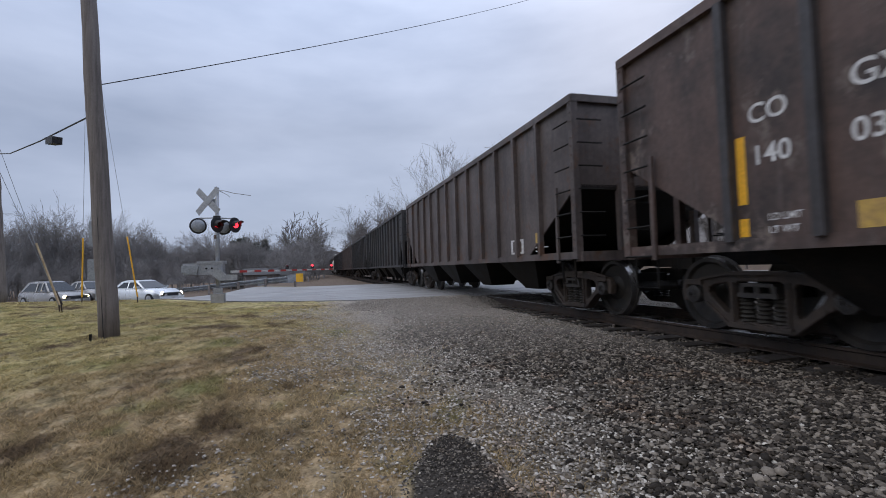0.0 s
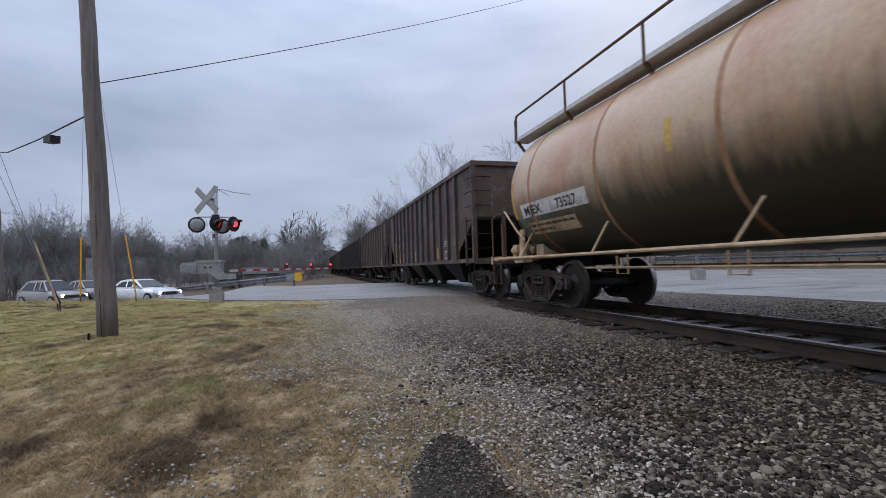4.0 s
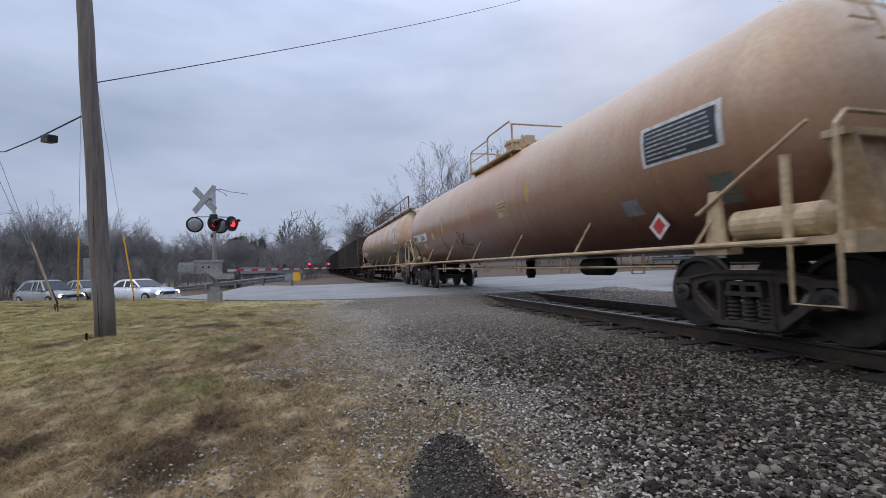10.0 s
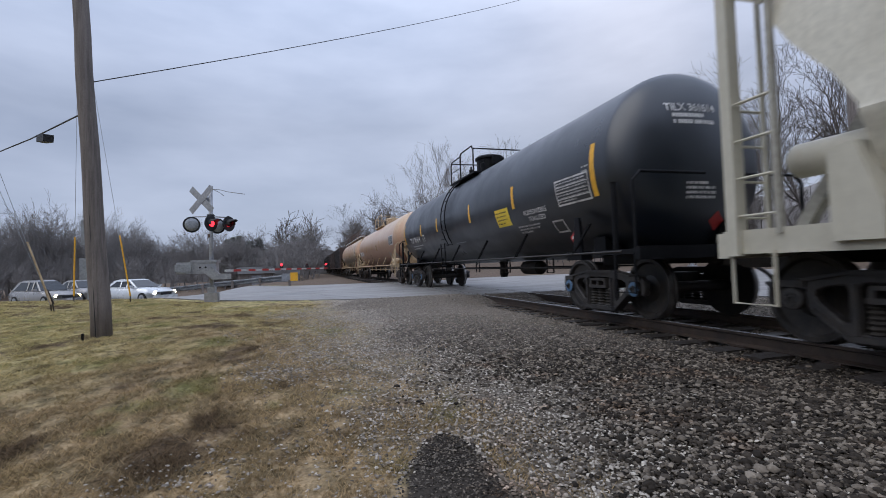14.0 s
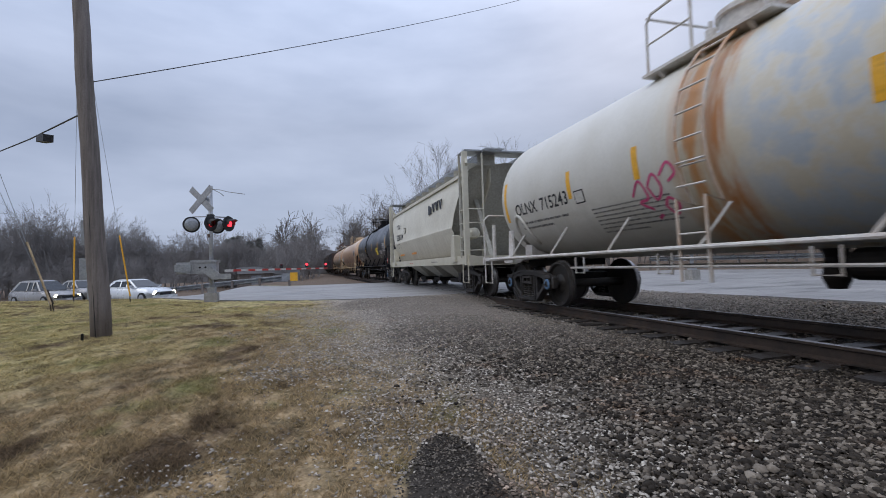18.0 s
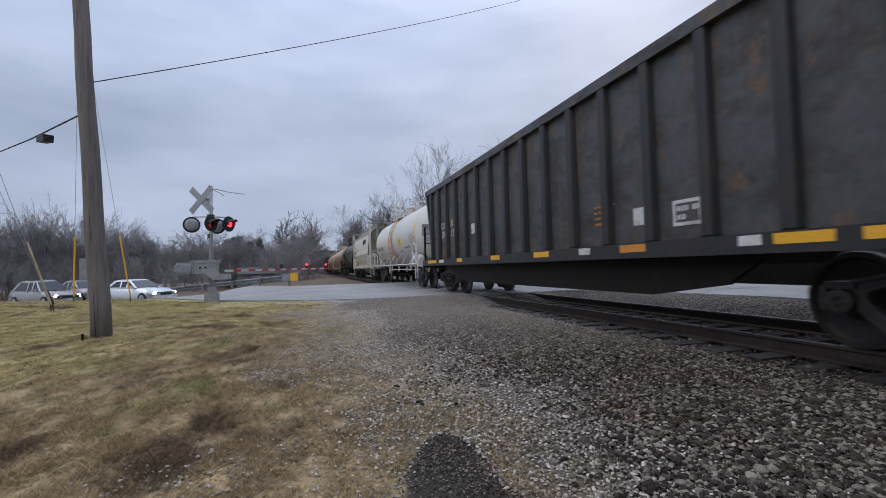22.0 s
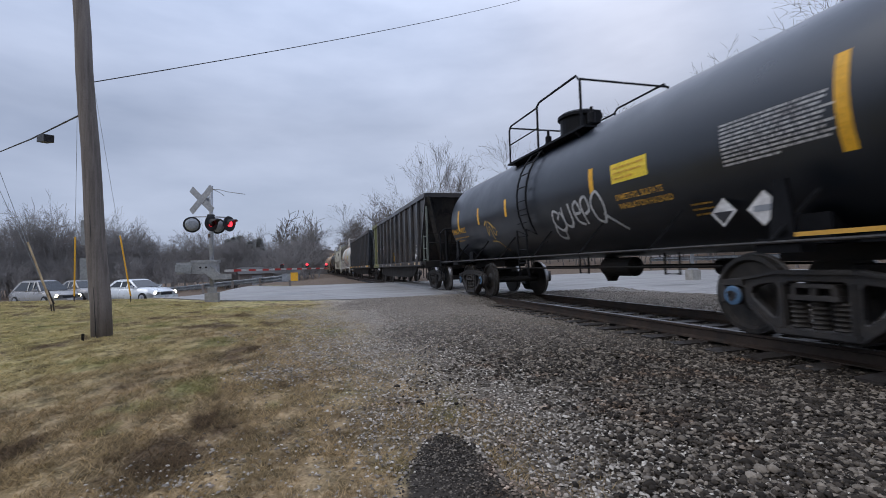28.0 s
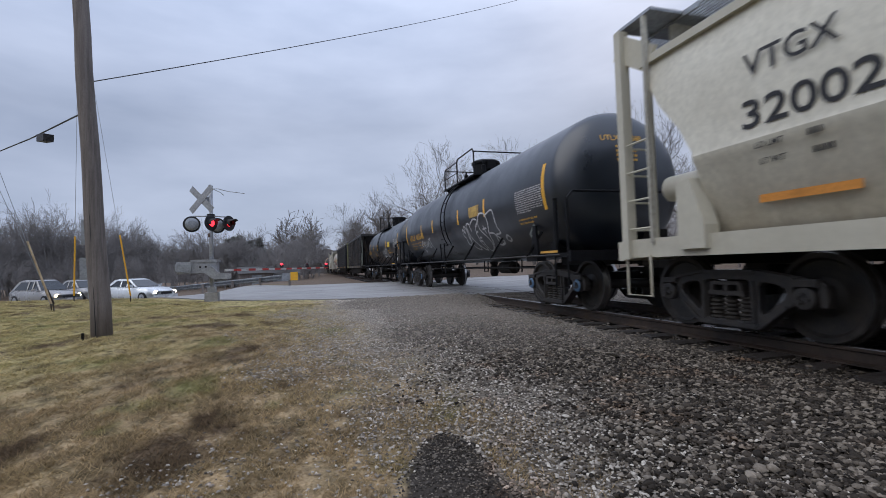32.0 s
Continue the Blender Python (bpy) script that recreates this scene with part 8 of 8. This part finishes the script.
    for s in (-1, 1):
        part("headlight", lathe(B(), [(-0.05, 0.10), (0.03, 0.095), (0.06, 0.04)], "x", (L - 0.07, s * 0.62, 0.60), 14), lit, c, "lit headlight")
        part("mirror", rounded(box(B(), L - 1.75, L - 1.60, s * 0.95 - 0.1, s * 0.95 + 0.1, 0.92, 1.06), 0.03), paint, c)
    part("grille", rounded(box(B(), L - 0.08, L + 0.015, -0.36, 0.36, 0.47, 0.60), 0.02), "cable", c)
    part("bumper", rounded(box(B(), L - 0.12, L + 0.05, -0.74, 0.74, 0.26, 0.44), 0.04), paint, c)
    part("plate_holder", rounded(box(B(), L + 0.05, L + 0.06, -0.15, 0.15, 0.34, 0.44), 0.002), "letter", c)
    return c


motor_car((-9.9, 32.4, -0.62), -36, "silver", "silver sedan waiting with its headlights on", 1.42, 4.7)
motor_car((-15.9, 35.4, -0.68), -38, "greycar", "grey estate car waiting with its headlights on", 1.58, 4.7, True, "car", "foglight")
motor_car((-16.2, 41.2, -0.7), -40, "greycar", "dark car with amber lights waiting behind another", 1.5, 4.6, False, "car", "foglight")

# ---- build: trees ----
def grow(rnd, height, levels, spread, kinks=5):
    """Limbs of a bare tree as (start, end, r0, r1, level)."""
    out = []

    def limb(p, d, length, r, lev):
        n = kinks if lev < 2 else 3
        q, dd = p.copy(), d.copy()
        for k in range(n):
            dd = (dd + Vector((rnd.gauss(0, 0.13), rnd.gauss(0, 0.13), rnd.gauss(0.03, 0.08)))).normalized()
            e = q + dd * length / n
            r1 = r * (1 - 0.62 * (k + 1) / n)
            out.append((q, e, r * (1 - 0.62 * k / n), r1, lev))
            if lev < levels and (k > 0 or lev > 0):
                for _ in range(2 if lev < 2 else rnd.choice((1, 2))):
                    a = rnd.uniform(0, math.tau)
                    side = dd.cross(Vector((math.cos(a), math.sin(a), 0.3))).normalized()
                    nd = (dd * rnd.uniform(0.55, 0.9) + side * spread * rnd.uniform(0.6, 1.1) + Vector((0, 0, 0.15))).normalized()
                    limb(e, nd, length * rnd.uniform(0.42, 0.66), max(0.008, r1 * rnd.uniform(0.5, 0.75)), lev + 1)
            q = e
    limb(Vector((0, 0, -0.3)), Vector((rnd.gauss(0, 0.05), rnd.gauss(0, 0.05), 1)), height * 0.62, height * 0.017, 0)
    return out


def limbs_mesh(name, segs, mat, keep, thick=1.0, least=0.0):
    verts, faces = [], []
    for a, b, r0, r1, lev in segs:
        if not keep(lev):
            continue
        r0, r1 = max(r0 * thick, least), max(r1 * thick, least * 0.7)
        d = (b - a).normalized()
        u = d.cross(Vector((0, 0, 1)) if abs(d.z) < 0.9 else Vector((1, 0, 0))).normalized()
        v = d.cross(u)
        n = 7 if lev == 0 else 4 if lev == 1 else 3
        k = len(verts)
        for p, r in ((a, r0), (b, r1)):
            for i in range(n):
                c, s = math.cos(i * math.tau / n), math.sin(i * math.tau / n)
                verts.append(tuple(p + u * (r * c) + v * (r * s)))
        faces.extend((k + i, k + (i + 1) % n, k + n + (i + 1) % n, k + n + i) for i in range(n))
    return raw_mesh(name, verts, faces, mat)


def bare_tree(seed, height, spread, label, levels=4):
    rnd = random.Random(seed)
    segs = grow(rnd, height, levels, spread)
    t = thing("bare_tree", label, "tree", None, "bare trees beside the track")
    part("trunk", limbs_mesh("trunk", segs, "bark", lambda k: k < 2), "bark", t)
    part("crown", limbs_mesh("crown", segs, "bark", lambda k: k >= 2, 1.0, 0.010), "bark", t, "leafless grey twigs")
    return t


kinds = [bare_tree(s, h, sp, "tall leafless grey tree behind the train") for s, h, sp in ((1, 13, 0.75), (2, 14, 0.6), (5, 12, 0.8), (9, 11, 0.7))]
spots = [(15.3, 56, 1.04, 0), (19, 60, 1.0, 1), (13.2, 74, 0.88, 2), (11.5, 88, 0.88, 3), (22, 64, 0.88, 3), (26, 70, 1.0, 0), (10.5, 104, 0.9, 1),
         (32, 44, 0.95, 2), (36, 40, 1.0, 1), (34, 33, 0.9, 3), (37, 29, 1.05, 0), (35, 24, 0.9, 2), (38, 20, 1.05, 1), (35, 16, 0.95, 3), (37, 12, 1.1, 0), (39, 7, 1.0, 2), (36, 3, 1.0, 1),
         (40, 36, 1.1, 3), (42, 26, 1.1, 2), (43, 16, 1.1, 0), (44, 9, 1.15, 1), (46, 30, 1.2, 1), (24, 84, 1.0, 2), (30, 58, 1.05, 1), (17, 95, 1.0, 0), (13, 120, 1.1, 2), (20, 125, 1.2, 1)]
rnd = random.Random(12)
for i, (x, y, s, k) in enumerate(spots):
    m = pose(x, y, height(x, y), 0, 0, rnd.uniform(0, 360)) @ Matrix.Diagonal((s, s, s, 1))
    if i < len(kinds):
        ob = kinds[i]
        ob.matrix_basis = m
    else:
        ob = copy_thing(kinds[k], pose(x, y, height(x, y), 0, 0, rnd.uniform(0, 360)))
        ob.scale = (s, s, s)


def woods(name, label, seed, places, hrange, mat, levels=3, least=0.03, thick=1.5, lower=lambda a: 1.0):
    """A belt of far trees in one piece."""
    rnd = random.Random(seed)
    base = [grow(rnd, 10, levels, 0.7, 4) for _ in range(5)]
    verts, faces = [], []
    for x, y in places:
        s = rnd.uniform(*hrange) / 10 * lower(math.degrees(math.atan2(x, y)))
        a = rnd.uniform(0, math.tau)
        rot = Matrix.Rotation(a, 3, "Z")
        z0 = height(x, y)
        for p, q, r0, r1, lev in rnd.choice(base):
            p, q = rot @ p * s, rot @ q * s
            d = (q - p).normalized()
            u = d.cross(Vector((0.3, 0.2, 1))).normalized()
            v = d.cross(u)
            k = len(verts)
            for e, r in ((p, max(least, r0 * thick * s)), (q, max(least * 0.7, r1 * thick * s))):
                for c, w in ((1, 0), (-0.5, 0.87), (-0.5, -0.87)):
                    g = e + (u * c + v * w) * r
                    verts.append((x + g.x, y + g.y, z0 + g.z))
            faces.extend(((k, k + 1, k + 4, k + 3), (k + 1, k + 2, k + 5, k + 4), (k + 2, k, k + 3, k + 5)))
    tagged(new(name, raw_mesh(name, verts, faces, mat)), label, "woods", kind="stuff")


rnd = random.Random(31)
places = []
for _ in range(125):
    d, a = rnd.uniform(62, 92), radians(rnd.uniform(-31, 0.5))
    places.append((d * math.sin(a), d * math.cos(a)))
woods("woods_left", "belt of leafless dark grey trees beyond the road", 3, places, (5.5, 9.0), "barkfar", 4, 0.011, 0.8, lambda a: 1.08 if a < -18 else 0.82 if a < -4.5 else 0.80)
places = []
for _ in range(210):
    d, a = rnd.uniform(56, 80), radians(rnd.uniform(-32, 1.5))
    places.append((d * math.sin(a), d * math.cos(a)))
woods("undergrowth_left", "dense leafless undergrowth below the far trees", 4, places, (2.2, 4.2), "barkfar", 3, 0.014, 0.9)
places = []
for _ in range(120):
    y = rnd.uniform(-10, 62)
    places.append((rnd.uniform(31, 40), y))
woods("undergrowth_right", "tangled leafless undergrowth on the bank beyond the road", 6, places, (3.0, 6.5), "bark", 3, 0.014, 1.0)
places = []
for _ in range(26):
    y = rnd.uniform(95, 190)
    places.append((rnd.choice((-1, 1)) * rnd.uniform(5, 14) + 5.7, y))
woods("woods_far", "leafless trees along the track far away", 7, places, (9, 14), "bark", 3, 0.05, 1.3)


def ridge():
    """A low wooded rise behind the far trees, haze in its colour."""
    verts, faces = [], []
    n = 90
    for k in range(n + 1):
        a = radians(-60 + 66 * k / n)
        d = 120
        x, y = d * math.sin(a), d * math.cos(a)
        top = 6.0 + 1.3 * noise.noise((k * 0.35, 0, 5)) + 0.8 * noise.noise((k * 1.3, 2, 5))
        verts += [(x, y, -2.0), (x, y, top), (x * 1.25, y * 1.25, top + 1.0), (x * 1.3, y * 1.3, -2.0)]
    for k in range(n):
        for i in range(3):
            a = 4 * k + i
            faces.append((a, a + 1, a + 5, a + 4))
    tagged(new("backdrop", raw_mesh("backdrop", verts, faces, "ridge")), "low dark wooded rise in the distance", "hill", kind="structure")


ridge()


def light_block_behind():
    """An unseen dark bank behind the camera, added to block low sky light and darken reflections."""
    rnd = random.Random(8)
    verts, faces = [], []
    n = 120
    for k in range(n + 1):
        a = radians(-58 - 192 * k / n)
        d = 24 + 3 * noise.noise((k * 0.2, 1, 3))
        x, y = d * math.sin(a), d * math.cos(a)
        top = 8.5 + 2.0 * noise.noise((k * 0.3, 0, 7)) + rnd.uniform(-0.6, 0.6)
        verts += [(x, y, -0.5), (x * 1.03, y * 1.03, top * 0.6), (x * 1.12, y * 1.12, top), (x * 1.3, y * 1.3, top * 0.5), (x * 1.35, y * 1.35, -0.5)]
    for k in range(n):
        for i in range(4):
            a = 5 * k + i
            faces.append((a, a + 1, a + 6, a + 5))
    tagged(new("backdrop_light_block", raw_mesh("backdrop_light_block", verts, faces, "lightblock")), "dark wooded rise on the near side of the track", "hill", kind="structure")


light_block_behind()


def rise_beyond():
    """A wooded rise behind the trees across the road, in the same hazed colour."""
    verts, faces = [], []
    n = 70
    for k in range(n + 1):
        y = -60 + 165 * k / n
        x = 52 + 3 * noise.noise((k * 0.3, 4, 1))
        top = 9.5 + 1.6 * noise.noise((k * 0.5, 0, 9)) + 1.0 * noise.noise((k * 1.9, 2, 9))
        verts += [(x, y, 1.0), (x + 2, y, top * 0.7), (x + 6, y, top), (x + 12, y, 2.0)]
    for k in range(n):
        for i in range(3):
            a = 4 * k + i
            faces.append((a, a + 1, a + 5, a + 4))
    tagged(new("backdrop_rise", raw_mesh("backdrop_rise", verts, faces, "ridge")), "wooded rise beyond the road", "hill", kind="structure")


rise_beyond()


def evergreen(seed, h):
    rnd = random.Random(seed)
    t = thing("evergreen_tree", "dark green conifer among bare trees", "tree", None, "conifers")
    part("trunk", tube(B(), [(0, 0, -0.3), (0, 0, h * 0.6), (0, 0, h)], 0.15, 7, True, [0.16, 0.09, 0.02]), "bark", t)
    verts, faces = [], []
    for k in range(1500):
        z = h * (0.12 + 0.88 * rnd.random() ** 0.9)
        r = (h - z) * 0.30 * rnd.uniform(0.35, 1.1) + 0.1
        a = rnd.uniform(0, math.tau)
        c = Vector((r * math.cos(a), r * math.sin(a), z - r * 0.25))
        out = Vector((math.cos(a), math.sin(a), -0.25)) * rnd.uniform(0.25, 0.55)
        side = Vector((-math.sin(a), math.cos(a), rnd.uniform(-0.4, 0.4))) * rnd.uniform(0.08, 0.2)
        n = len(verts)
        verts += [tuple(c - side), tuple(c + side), tuple(c + out)]
        faces.append((n, n + 1, n + 2))
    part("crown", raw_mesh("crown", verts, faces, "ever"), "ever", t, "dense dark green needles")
    return t


for i, (px, d, h) in enumerate(((-8.5, 68, 6.4), (-7.3, 70, 7.0), (-6.2, 69, 6.2), (-5.2, 71, 6.6), (-7.9, 72, 7.0))):
    e = evergreen(40 + i, h)
    x, y = d * math.sin(radians(px)), d * math.cos(radians(px))
    e.matrix_basis = pose(x, y, height(x, y))


def shed(at, size, turn, label, wall, roof):
    w, dp, h = size
    s = thing("shed", label, "shed", pose(*at, 0, 0, turn))
    part("wall", box(B(), -w / 2, w / 2, -dp / 2, dp / 2, -0.4, h), wall, s)
    part("roof", prism(B(), [(-dp / 2 - 0.25, h), (dp / 2 + 0.25, h), (0, h + dp * 0.28)], "x", -w / 2 - 0.2, w / 2 + 0.2), roof, s)
    part("door", rounded(box(B(), -0.5, 0.5, -dp / 2 - 0.04, -dp / 2 - 0.004, -0.3, min(2.0, h - 0.2)), 0.01), "galv", s)


# pale shapes of unclear kind, built as two low sheds
shed((-5.6, 56, -0.7), (3.4, 2.6, 1.5), 12, "low weathered shed beyond the guardrail", "wood", "frame")
shed((-2.6, 57, -0.7), (3.0, 2.4, 1.35), 5, "low grey shed beyond the guardrail", "galv", "frame")

build_loose()


def motions():
    """The train runs along the track and its wheelsets turn; the lamps flash by turns."""
    steps = [k * 2.0 for k in range(17)]
    for ob, c in CARS:
        walk(ob, [(t, pose(XC, c + gone(t), ZR)) for t in steps])
    dt = 3 / FPS
    n = int(round(SECONDS / dt))
    for w in WHEELS:
        at = w.location.copy()
        walk(w, [(k * dt, Matrix.Translation(at) @ Matrix.Rotation(-gone(k * dt) / R_WHEEL, 4, "X")) for k in range(n + 1)])
    # each lens drum turns half round in a tenth of a second, every 0.745 s
    for lens, shift in ((lens_mid, 0.0), (lens_right, 0.745), (gate_one, 0.0), (gate_two, 0.745), (far_lens_a, 0.745), (far_lens_b, 0.0)):
        at = lens.location.copy()
        start = 6.22 + shift - 5 * 1.49
        turn = 180.0
        rows = [(0.0, None)]
        k = 0
        events = []
        while start + k * 0.745 < SECONDS + 1:
            events.append((start + k * 0.745, k % 2 == 0))
            k += 1
        lit = [on for t, on in events if t <= 0][-1]
        turn = 0.0 if lit else 180.0
        rows = [(0.0, turn)]
        for t, on in events:
            if 0.05 < t < SECONDS - 0.1:
                rows += [(t - 2 / FPS, turn), (t - 1 / FPS, turn + 60), (t, turn + 120), (t + 1 / FPS, turn + 180)]
                turn += 180
        rows.append((SECONDS, turn))
        walk(lens, [(t, Matrix.Translation(at) @ Matrix.Rotation(radians(a), 4, "Z")) for t, a in rows])


motions()
